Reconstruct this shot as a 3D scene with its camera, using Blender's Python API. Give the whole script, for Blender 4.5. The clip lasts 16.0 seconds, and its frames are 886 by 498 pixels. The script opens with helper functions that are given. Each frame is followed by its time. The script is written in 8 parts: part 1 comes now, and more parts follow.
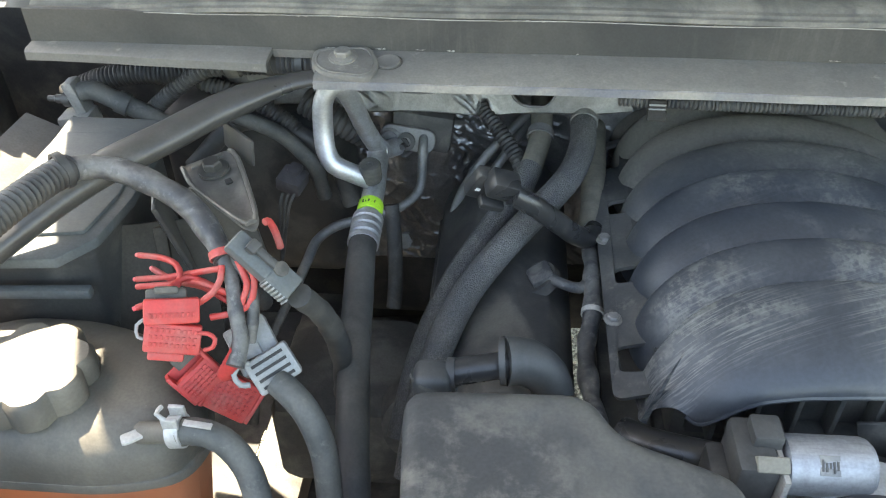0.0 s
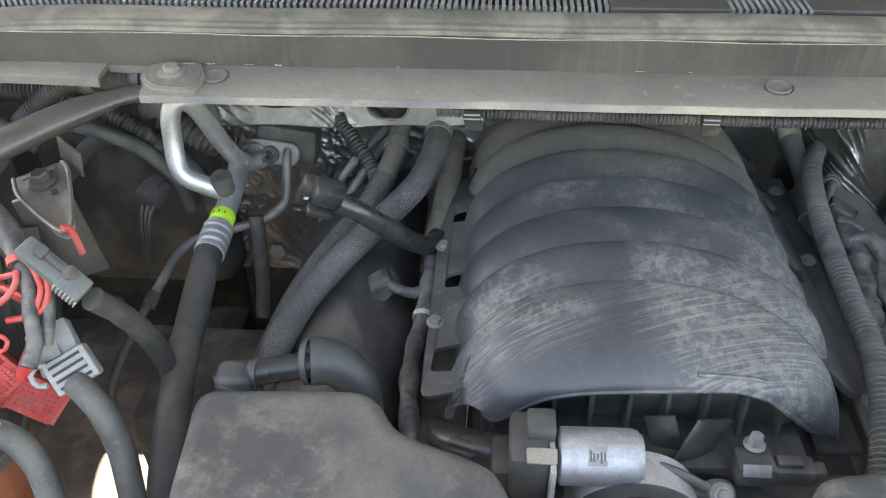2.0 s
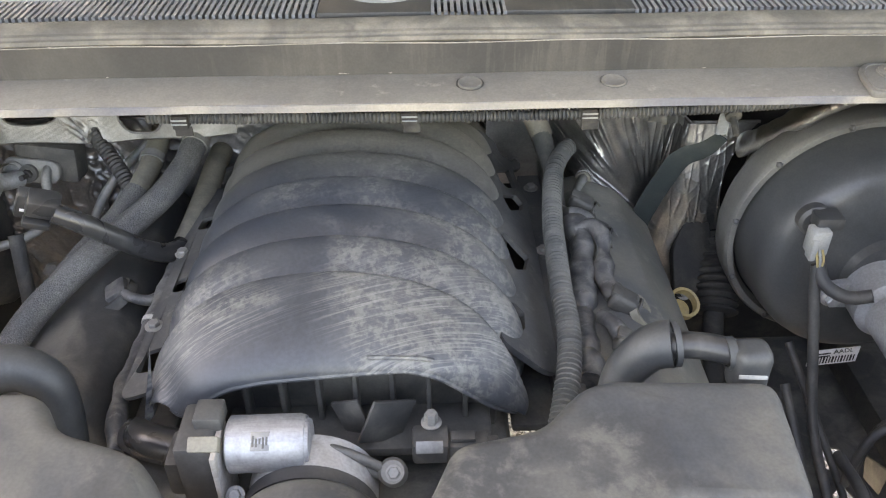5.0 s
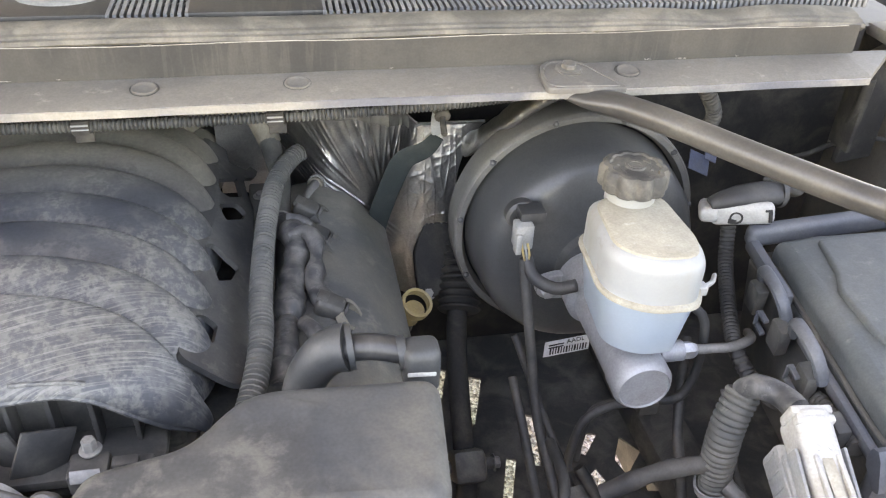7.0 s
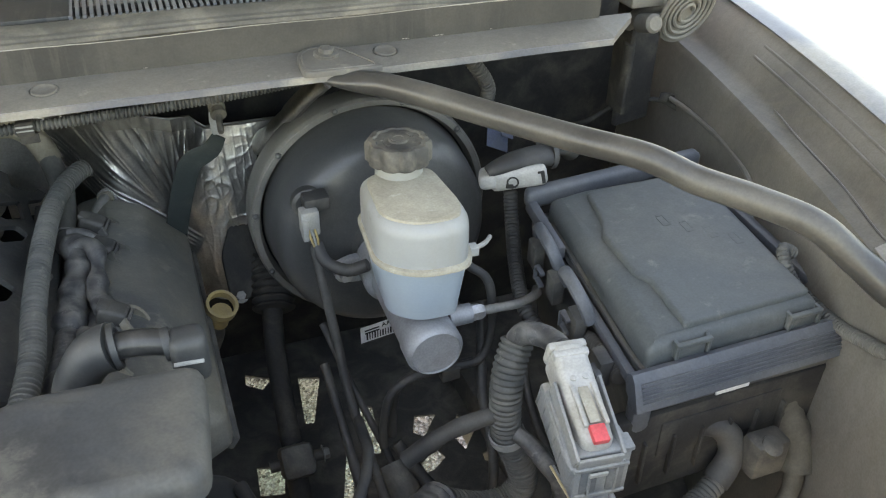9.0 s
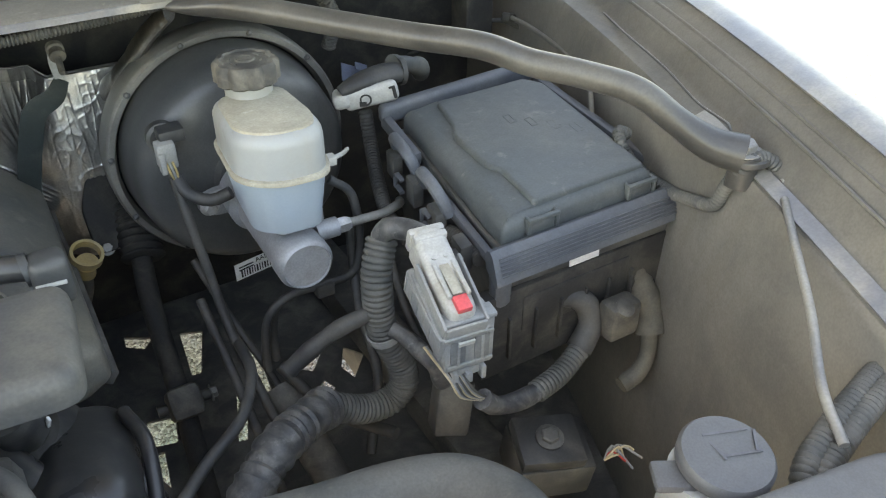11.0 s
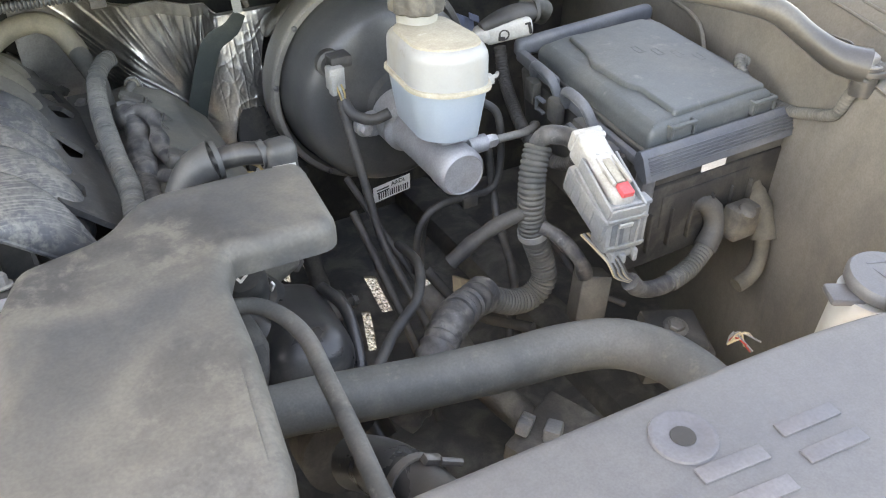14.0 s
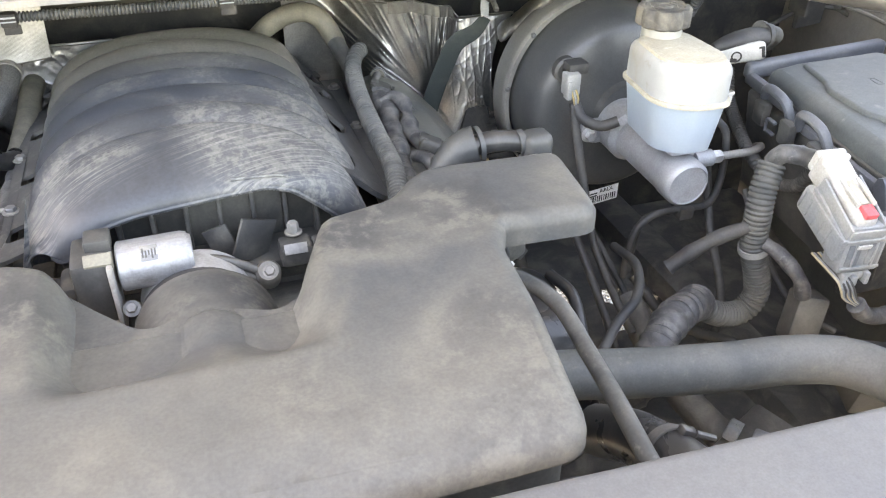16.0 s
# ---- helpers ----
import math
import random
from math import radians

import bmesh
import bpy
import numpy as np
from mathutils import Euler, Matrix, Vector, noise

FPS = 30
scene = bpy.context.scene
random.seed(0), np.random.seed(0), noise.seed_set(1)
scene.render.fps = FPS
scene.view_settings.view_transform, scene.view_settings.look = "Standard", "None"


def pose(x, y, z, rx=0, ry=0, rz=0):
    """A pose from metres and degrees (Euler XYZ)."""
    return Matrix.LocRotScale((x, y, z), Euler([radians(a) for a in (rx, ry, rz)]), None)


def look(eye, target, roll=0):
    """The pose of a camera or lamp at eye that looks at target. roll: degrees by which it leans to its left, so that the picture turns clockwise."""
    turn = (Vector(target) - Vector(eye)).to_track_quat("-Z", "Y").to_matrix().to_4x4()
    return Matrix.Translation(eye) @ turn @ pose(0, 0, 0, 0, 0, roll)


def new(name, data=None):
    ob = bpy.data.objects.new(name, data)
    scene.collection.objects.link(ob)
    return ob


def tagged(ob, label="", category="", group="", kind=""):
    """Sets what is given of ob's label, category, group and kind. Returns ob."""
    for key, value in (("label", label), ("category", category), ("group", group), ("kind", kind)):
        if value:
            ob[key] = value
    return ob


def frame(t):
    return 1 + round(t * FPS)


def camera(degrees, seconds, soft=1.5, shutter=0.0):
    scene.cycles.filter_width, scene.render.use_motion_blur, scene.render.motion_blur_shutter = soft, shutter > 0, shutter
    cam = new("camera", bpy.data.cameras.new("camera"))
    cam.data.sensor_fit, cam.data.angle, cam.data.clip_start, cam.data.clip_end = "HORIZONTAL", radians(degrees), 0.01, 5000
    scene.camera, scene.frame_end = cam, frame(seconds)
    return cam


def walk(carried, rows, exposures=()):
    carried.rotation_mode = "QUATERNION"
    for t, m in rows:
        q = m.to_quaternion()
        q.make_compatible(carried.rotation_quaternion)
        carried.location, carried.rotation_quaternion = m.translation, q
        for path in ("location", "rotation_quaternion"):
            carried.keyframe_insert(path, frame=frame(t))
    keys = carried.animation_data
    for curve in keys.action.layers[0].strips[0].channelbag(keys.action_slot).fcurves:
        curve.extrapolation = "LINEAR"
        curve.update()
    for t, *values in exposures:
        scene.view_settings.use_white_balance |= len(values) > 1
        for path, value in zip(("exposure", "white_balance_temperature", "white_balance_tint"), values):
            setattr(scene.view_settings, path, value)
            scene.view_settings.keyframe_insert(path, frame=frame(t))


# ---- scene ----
cam = camera(56.5, 16.0, 1.15)
METRES, EYE, TILT, LEAN, TURN = 1.122, 1.50, -39.0, 0.53, 4.64
ROWS = [
    (0.0, 0.0, 0.0, 0.0, 0.0, 0.0, -0.0),
    (0.5, 0.0383, -0.0088, -0.0052, -0.19, 0.24, -0.1),
    (1.0, 0.0816, -0.0144, -0.0085, -0.36, 0.43, 0.12),
    (1.5, 0.1139, -0.0222, -0.0105, -0.54, 0.77, 0.43),
    (2.0, 0.1401, -0.024, -0.013, -0.55, 1.4, 0.61),
    (2.5, 0.1697, -0.0266, -0.0187, -0.52, 1.69, 0.62),
    (3.0, 0.2035, -0.0348, -0.0278, -0.68, 2.11, 0.91),
    (5.5, 0.3681, -0.0499, -0.0522, -6.52, 3.17, 4.38),
    (6.0, 0.4077, -0.0465, -0.0561, -8.69, 3.17, 5.15),
    (6.5, 0.4443, -0.0547, -0.0587, -10.72, 3.28, 6.11),
    (7.0, 0.4771, -0.0577, -0.0631, -13.83, 2.97, 7.34),
    (7.5, 0.5067, -0.0608, -0.0682, -15.98, 2.89, 9.45),
    (8.0, 0.5277, -0.0683, -0.0768, -17.76, 2.71, 10.46),
    (8.5, 0.5449, -0.0812, -0.093, -19.13, 2.76, 12.06),
    (9.0, 0.5601, -0.097, -0.1142, -21.18, 2.68, 14.67),
    (9.5, 0.5692, -0.1046, -0.133, -24.26, 1.78, 16.07),
    (10.0, 0.5749, -0.1118, -0.152, -26.85, 0.82, 17.88),
    (12.5, 0.465, -0.1374, -0.2147, -30.85, -3.32, 22.75),
    (13.0, 0.4345, -0.1444, -0.2205, -30.3, -3.07, 22.82),
    (13.5, 0.3984, -0.1469, -0.2193, -29.43, -2.42, 22.23),
    (14.0, 0.3628, -0.1447, -0.2181, -27.98, -1.36, 20.51),
    (14.5, 0.3306, -0.1464, -0.2187, -26.44, -0.42, 18.86),
    (15.0, 0.297, -0.15, -0.22, -24.16, 0.92, 17.28),
    (15.5, 0.2682, -0.1463, -0.2201, -22.26, 1.78, 15.46),
    (16.0, 0.2424, -0.1486, -0.221, -18.95, 2.95, 13.59),
]
EXPOSURES = [(0.0, 3.42, 8900, 9), (1.0, 3.63, 9300, 11), (2.0, 3.65, 10000, 15), (3.0, 3.60, 10400, 17), (5.5, 4.05, 11000, 21), (7.0, 4.13, 11100, 22), (7.5, 3.48, 11000, 21), (8.0, 3.35, 10800, 15), (9.5, 3.35, 10700, 12), (12.5, 3.70, 10800, 11), (13.5, 3.94, 11000, 15), (14.5, 4.28, 11300, 19), (15.0, 4.36, 11300, 19), (16.0, 4.48, 11300, 19)]
walk(cam, [(t, pose(0, 0, EYE, TILT, LEAN, TURN) @ pose(METRES * x, METRES * y, METRES * z, 90 + pitch, roll, yaw)) for t, x, y, z, yaw, pitch, roll in ROWS], EXPOSURES)
from mathutils.geometry import delaunay_2d_cdt

# ---- world, sun and sky ----
SUN_AZ, SUN_EL = 304.0, 52.0      # where the sun stands: degrees clockwise from +y, and above the horizon
world = bpy.data.worlds.new("sky_world")
scene.world = world
world.use_nodes = True
_bg = world.node_tree.nodes["Background"]
_sky = world.node_tree.nodes.new("ShaderNodeTexSky")
_sky.sky_type = "NISHITA"
_sky.sun_disc = False
_sky.sun_elevation = radians(SUN_EL)
_sky.sun_rotation = radians(SUN_AZ)
world.node_tree.links.new(_sky.outputs[0], _bg.inputs[0])
_bg.inputs[1].default_value = 0.12
_az, _el = radians(SUN_AZ), radians(SUN_EL)
_dir = Vector((math.sin(_az) * math.cos(_el), math.cos(_az) * math.cos(_el), math.sin(_el)))
_lamp = bpy.data.lights.new("sun", "SUN")
_lamp.energy, _lamp.angle, _lamp.color = 4.0, radians(0.55), (1.0, 0.98, 0.95)
sun = new("sun", _lamp)
sun.matrix_world = look(_dir * 8, (0, 0, 0))

# ---- bay units to world metres: the plan below is drawn round the first eye ----
S = 0.85
W = Matrix.Translation((0, 0, EYE)) @ Matrix.Scale(S, 4) @ Matrix.Translation((0, 0, -1.58))


# ---- materials ----
def material(name, base, dust=None, dust_amount=0.5, rough=0.6, metal=0.0, scale=18.0, bump=0.08, grain=420.0,
             coat=0.0, wave=None, spec=0.5, dust_sharp=0.16, sub=0.0, stain=None, stain_scale=40.0, stain_amount=0.3, streak=None, settle=None, stain_patch=0.0):
    """A worn surface: dust over a base colour in large soft areas, sharp-edged stains, fine specks and a fine relief."""
    m = bpy.data.materials.new(name)
    m.use_nodes = True
    nt = m.node_tree
    n, link = nt.nodes, nt.links
    bsdf = n["Principled BSDF"]
    tc = n.new("ShaderNodeTexCoord")

    def noise_at(s, detail, rough_, vec=None, distort=0.0):
        k = n.new("ShaderNodeTexNoise")
        k.inputs["Scale"].default_value, k.inputs["Detail"].default_value = s, detail
        k.inputs["Roughness"].default_value, k.inputs["Distortion"].default_value = rough_, distort
        link.new(vec or tc.outputs["Object"], k.inputs["Vector"])
        return k.outputs[0]

    def step(value, mid, wide, low=0.0, high=1.0):
        k = n.new("ShaderNodeMapRange")
        k.interpolation_type = "SMOOTHSTEP"
        k.inputs["From Min"].default_value, k.inputs["From Max"].default_value = mid - wide, mid + wide
        k.inputs["To Min"].default_value, k.inputs["To Max"].default_value = low, high
        link.new(value, k.inputs["Value"])
        return k.outputs[0]

    def mix(fac, a, b, blend="MIX"):
        k = n.new("ShaderNodeMix")
        k.data_type, k.blend_type = "RGBA", blend
        for sock, v in (("Factor", fac), ("A", a), ("B", b)):
            if isinstance(v, (tuple, float)):
                k.inputs[sock].default_value = v if isinstance(v, float) else (*v, 1)
            else:
                link.new(v, k.inputs[sock])
        return k.outputs["Result"]

    big = noise_at(scale, 5, 0.55, distort=0.6)
    fine = noise_at(grain, 2, 0.5)
    area = step(big, 0.5 + (0.5 - dust_amount) * 0.5, dust_sharp)
    dust = dust or tuple(min(1, c * 1.5 + 0.02) for c in base)
    col = mix(area, base, dust)
    if stain:
        spots = step(noise_at(stain_scale, 9, 0.70, distort=0.15), 0.5 + (0.5 - stain_amount) * 0.42, 0.085, 0.0, 0.75)
        if stain_patch:
            held = n.new("ShaderNodeMath")
            held.operation = "MULTIPLY"
            link.new(spots, held.inputs[0])
            link.new(step(noise_at(stain_patch, 3, 0.55, distort=0.4), 0.52, 0.09), held.inputs[1])
            spots = held.outputs[0]
        col = mix(spots, col, stain)
    if streak:
        tilt = n.new("ShaderNodeMapping")
        tilt.inputs["Rotation"].default_value = [radians(v) for v in streak[1]]
        if len(streak) > 3:
            tilt.vector_type = "TEXTURE"
        tilt.inputs["Scale"].default_value = streak[2]
        link.new(tc.outputs["Object"], tilt.inputs["Vector"])
        lines = noise_at(1.0, 4, 0.6, tilt.outputs[0], 0.5)
        patch = noise_at(7.0, 2, 0.5)
        both = n.new("ShaderNodeMath")
        both.operation = "MULTIPLY"
        link.new(step(lines, 0.55, 0.07, 0.0, 0.62), both.inputs[0])
        link.new(step(patch, 0.50, 0.11), both.inputs[1])
        strokes = both.outputs[0]
        if len(streak) > 3:
            # wiped strokes keep to the front
            place = n.new("ShaderNodeSeparateXYZ")
            link.new(tc.outputs["Object"], place.inputs[0])
            front = n.new("ShaderNodeMath")
            front.operation = "MULTIPLY"
            link.new(strokes, front.inputs[0])
            link.new(step(place.outputs[1], streak[3], -0.035, 0.12, 1.0), front.inputs[1])
            strokes = front.outputs[0]
        col = mix(strokes, col, streak[0])
    if settle:
        # thicker settled dust towards the back
        along = n.new("ShaderNodeSeparateXYZ")
        link.new(tc.outputs["Object"], along.inputs[0])
        rough_edge = n.new("ShaderNodeMath")
        rough_edge.operation = "MULTIPLY_ADD"
        rough_edge.inputs[1].default_value = 0.16
        link.new(noise_at(9.0, 6, 0.65), rough_edge.inputs[0])
        link.new(along.outputs[1], rough_edge.inputs[2])
        col = mix(step(rough_edge.outputs[0], settle[1], settle[2], 0.0, settle[3]), col, settle[0])
    if wave and wave[0] == "cells" and metal < 0.5:
        knots = n.new("ShaderNodeTexVoronoi")
        knots.inputs["Scale"].default_value = wave[1]
        link.new(tc.outputs["Object"], knots.inputs["Vector"])
        tone = n.new("ShaderNodeCombineColor")
        for k in range(3):
            link.new(step(knots.outputs[0], 0.4, 0.3, 1.25, 0.70), tone.inputs[k])
        col = mix(1.0, col, tone.outputs[0], "MULTIPLY")
    mottle = n.new("ShaderNodeMath")
    mottle.operation = "MULTIPLY"
    link.new(step(fine, 0.5, 0.30, 0.98 if sub else 0.90, 1.02 if sub else 1.10), mottle.inputs[0])
    link.new(step(noise_at(95.0, 5, 0.65), 0.5, 0.22, 0.985 if sub else 0.93, 1.015 if sub else 1.06), mottle.inputs[1])
    specks = mottle.outputs[0]
    grey = n.new("ShaderNodeCombineColor")
    for k in range(3):
        link.new(specks, grey.inputs[k])
    col = mix(1.0, col, grey.outputs[0], "MULTIPLY")
    link.new(col, bsdf.inputs["Base Color"])
    link.new(step(big, 0.5, 0.3, rough, min(1, rough + 0.2)), bsdf.inputs["Roughness"])
    bsdf.inputs["Metallic"].default_value = metal
    bsdf.inputs["Specular IOR Level"].default_value = spec
    bsdf.inputs["Coat Weight"].default_value = coat
    if sub:
        bsdf.inputs["Subsurface Weight"].default_value = sub
        bsdf.inputs["Subsurface Radius"].default_value = (0.02, 0.02, 0.02)
    height = n.new("ShaderNodeMath")
    height.operation = "MULTIPLY_ADD"
    height.inputs[1].default_value = 0.25
    link.new(fine, height.inputs[0])
    link.new(big, height.inputs[2])
    height = height.outputs[0]
    if wave:
        wv = n.new("ShaderNodeTexVoronoi" if wave[0] == "cells" else "ShaderNodeTexWave")
        wv.inputs["Scale"].default_value = wave[1]
        link.new(tc.outputs["Object"], wv.inputs["Vector"])
        plus = n.new("ShaderNodeMath")
        plus.operation = "MULTIPLY_ADD"
        plus.inputs[1].default_value = wave[2]
        link.new(wv.outputs[0], plus.inputs[0])
        link.new(height, plus.inputs[2])
        height = plus.outputs[0]
    bp = n.new("ShaderNodeBump")
    bp.inputs["Strength"].default_value, bp.inputs["Distance"].default_value = bump, 0.004
    link.new(height, bp.inputs["Height"])
    link.new(bp.outputs[0], bsdf.inputs["Normal"])
    return m


M_intake = material("intake_plastic", (0.034, 0.040, 0.049), (0.076, 0.082, 0.088), 0.44, 0.38, scale=7, bump=0.12, grain=300, stain=(0.165, 0.164, 0.153), stain_scale=75, stain_amount=0.46, stain_patch=8.0, streak=((0.205, 0.203, 0.192), (0, 0, 17), (0.085, 0.0019, 0.02), -0.135), settle=((0.205, 0.190, 0.160), 0.155, 0.09, 0.85))
M_flange = material("flange_plastic", (0.040, 0.043, 0.047), (0.092, 0.092, 0.088), 0.45, 0.5, scale=12, bump=0.1, stain=(0.14, 0.137, 0.125), stain_scale=50, stain_amount=0.2)
M_tapeless = material("valve_cover_plastic", (0.078, 0.085, 0.089), (0.19, 0.178, 0.148), 0.5, 0.36, scale=5, stain=(0.22, 0.21, 0.18), stain_scale=22, stain_amount=0.24)
M_duct = material("duct_plastic", (0.060, 0.064, 0.067), (0.120, 0.115, 0.102), 0.56, 0.55, scale=5.5, bump=0.06, dust_sharp=0.09, grain=340, stain=(0.028, 0.031, 0.035), stain_scale=26, stain_amount=0.60, stain_patch=5.0, settle=((0.130, 0.120, 0.102), 0.10, -0.08, 0.45))
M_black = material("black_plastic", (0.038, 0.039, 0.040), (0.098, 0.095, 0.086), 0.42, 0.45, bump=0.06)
# inner fender paint darkened: shade put into the colour
M_innershade = material("inner_paint_shaded", (0.045, 0.042, 0.037), (0.085, 0.078, 0.066), 0.45, 0.8, spec=0.2, scale=6)
M_boot = material("taped_boot", (0.070, 0.066, 0.056), (0.115, 0.107, 0.088), 0.5, 0.65, scale=30, bump=0.2)
M_grille = material("grille_plastic", (0.13, 0.14, 0.15), (0.20, 0.205, 0.205), 0.45, 0.5)
M_gloss = material("glossy_hose", (0.028, 0.029, 0.031), (0.085, 0.084, 0.079), 0.3, 0.22, bump=0.05)
M_vent = material("vent_moulding", (0.040, 0.044, 0.047), (0.092, 0.093, 0.090), 0.42, 0.42, scale=12, bump=0.06)
M_rubber = material("rubber_hose", (0.030, 0.031, 0.033), (0.075, 0.073, 0.068), 0.45, 0.5, bump=0.06)
M_greyhose = material("dusty_hose", (0.056, 0.060, 0.059), (0.118, 0.116, 0.106), 0.5, 0.55, bump=0.06, stain=(0.18, 0.175, 0.158), stain_scale=70, stain_amount=0.16)
M_braid = material("braided_sleeve", (0.075, 0.079, 0.083), (0.16, 0.157, 0.147), 0.5, 0.55, wave=("cells", 640, 1.0), bump=0.45)
M_tape = material("cloth_tape", (0.042, 0.044, 0.048), (0.13, 0.128, 0.122), 0.45, 0.4, scale=50, bump=0.25, stain=(0.19, 0.19, 0.185), stain_scale=90, stain_amount=0.2)
M_cowl = material("cowl_paint", (0.112, 0.107, 0.098), (0.150, 0.142, 0.126), 0.5, 0.55, scale=8, bump=0.03, stain=(0.24, 0.225, 0.195), stain_scale=50, stain_amount=0.12)
# much darker than the cowl; for its step, rivet seats and grille panel
M_cowlstep = material("cowl_step_dark", (0.027, 0.029, 0.029), (0.052, 0.051, 0.046), 0.45, 0.42, scale=9, bump=0.03, streak=((0.062, 0.060, 0.054), (0, 0, 0), (110, 9, 9)))
M_seal = material("weatherstrip_rubber", (0.082, 0.080, 0.071), (0.172, 0.161, 0.137), 0.5, 0.7, scale=22)
M_body = material("body_paint", (0.13, 0.135, 0.15), (0.30, 0.28, 0.24), 0.45, 0.4, scale=7, coat=0.3)
M_inner = material("inner_fender", (0.106, 0.103, 0.095), (0.172, 0.163, 0.143), 0.5, 0.55, scale=5, bump=0.03, streak=((0.145, 0.135, 0.115), (0, 0, -19), (150, 10, 10)))
M_steel = material("dusty_steel", (0.20, 0.20, 0.20), (0.32, 0.31, 0.28), 0.45, 0.45, metal=0.35)
M_brace = material("brace_paint", (0.046, 0.045, 0.044), (0.098, 0.094, 0.085), 0.48, 0.25, scale=7, bump=0.03)
M_alu = material("aluminium", (0.58, 0.60, 0.63), (0.44, 0.43, 0.41), 0.38, 0.38, metal=0.8, scale=30)
M_cast = material("cast_aluminium", (0.50, 0.50, 0.50), (0.38, 0.36, 0.33), 0.45, 0.5, metal=0.55, scale=30, bump=0.3)
# foil in a darker colour, for the passenger-side sheet
M_foildark = material("darker_foil_insulation", (0.27, 0.275, 0.285), (0.16, 0.163, 0.17), 0.45, 0.30, metal=0.9, scale=14, bump=0.10, wave=("cells", 200, 0.25))
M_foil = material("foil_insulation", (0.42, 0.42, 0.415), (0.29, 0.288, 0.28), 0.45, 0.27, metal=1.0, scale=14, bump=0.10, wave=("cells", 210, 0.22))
M_hem = material("dull_foil_hem", (0.19, 0.19, 0.185), (0.13, 0.128, 0.122), 0.45, 0.42, metal=0.8, scale=20, bump=0.15)
M_strap = material("green_grey_webbing", (0.020, 0.029, 0.029), (0.038, 0.045, 0.043), 0.4, 0.65, scale=30, bump=0.1)
M_booster = material("booster_paint", (0.056, 0.059, 0.061), (0.125, 0.122, 0.113), 0.42, 0.28, scale=4, bump=0.02)
M_rim = material("dusty_rim_paint", (0.105, 0.103, 0.097), (0.18, 0.173, 0.155), 0.5, 0.4, scale=5, bump=0.02)
M_tankwhite = material("reservoir_plastic", (0.31, 0.325, 0.325), (0.29, 0.272, 0.22), 0.38, 0.35, scale=9, bump=0.03, sub=0.3, stain=(0.20, 0.175, 0.12), stain_scale=15, stain_amount=0.12)
M_tanhose = material("tan_rubber_end", (0.15, 0.138, 0.112), (0.24, 0.22, 0.175), 0.5, 0.6, bump=0.05)
M_tanklow = material("reservoir_lower_plastic", (0.296, 0.363, 0.422), (0.348, 0.400, 0.429), 0.45, 0.3, scale=8, bump=0.02, sub=0.3)
M_tantop = material("dusty_reservoir_top", (0.30, 0.275, 0.22), (0.38, 0.355, 0.29), 0.5, 0.6, scale=18, bump=0.04, stain=(0.48, 0.46, 0.40), stain_scale=60, stain_amount=0.2)
M_cap = material("cap_plastic", (0.042, 0.041, 0.039), (0.135, 0.125, 0.105), 0.5, 0.6, scale=30)
M_fuse = material("fuse_box_plastic", (0.074, 0.086, 0.090), (0.122, 0.128, 0.122), 0.45, 0.5, scale=6, bump=0.03, stain=(0.18, 0.178, 0.165), stain_scale=36, stain_amount=0.16)
M_fusetray = material("fuse_tray_plastic", (0.075, 0.085, 0.10), (0.115, 0.122, 0.13), 0.45, 0.4, scale=9, bump=0.03)
M_conn = material("grey_connector", (0.215, 0.23, 0.24), (0.28, 0.28, 0.265), 0.45, 0.45, scale=24)
# connector grey darkened, so window cutouts carry their shade in the colour
M_plugshade = material("recess_shade_grey", (0.13, 0.145, 0.155), (0.19, 0.195, 0.19), 0.45, 0.5, scale=24)
M_connwhite = material("pale_connector", (0.40, 0.40, 0.385), (0.30, 0.285, 0.245), 0.42, 0.45, scale=24)
M_red = material("red_plastic", (0.470, 0.040, 0.036), (0.400, 0.105, 0.092), 0.35, 0.45, scale=30)
M_pink = material("pale_red_plastic", (0.70, 0.09, 0.10), (0.62, 0.2, 0.18), 0.3, 0.45, scale=30)
M_green = material("green_sticker", (0.42, 0.80, 0.05), (0.5, 0.72, 0.12), 0.3, 0.5, bump=0.02)
M_white = material("white_sticker", (0.72, 0.72, 0.72), (0.6, 0.59, 0.56), 0.3, 0.5, bump=0.02)
M_sealant = material("old_sealant", (0.32, 0.31, 0.28), (0.2, 0.19, 0.17), 0.45, 0.7)
M_radhose = material("radiator_hose_rubber", (0.080, 0.088, 0.086), (0.132, 0.136, 0.128), 0.48, 0.5, scale=11, bump=0.06, stain=(0.17, 0.165, 0.145), stain_scale=60, stain_amount=0.2)
# black for print, and for the darkness inside holes and slots
M_ink = material("ink_and_opening_black", (0.02, 0.02, 0.02), (0.05, 0.05, 0.05), 0.3, 0.6, bump=0.0)
M_yellow = material("yellow_dipstick", (0.34, 0.25, 0.11), (0.27, 0.22, 0.14), 0.4, 0.5, scale=40)
M_tagblue = material("pale_blue_paper", (0.14, 0.17, 0.25), (0.17, 0.19, 0.23), 0.4, 0.6)
M_stamp = material("stamped_bracket_steel", (0.085, 0.084, 0.080), (0.19, 0.182, 0.165), 0.45, 0.34, metal=0.2, scale=14)
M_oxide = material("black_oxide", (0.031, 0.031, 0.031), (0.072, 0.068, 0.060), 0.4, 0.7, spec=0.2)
M_master = material("smooth_cast_master", (0.34, 0.355, 0.375), (0.30, 0.305, 0.31), 0.4, 0.42, metal=0.35, scale=16, bump=0.05)
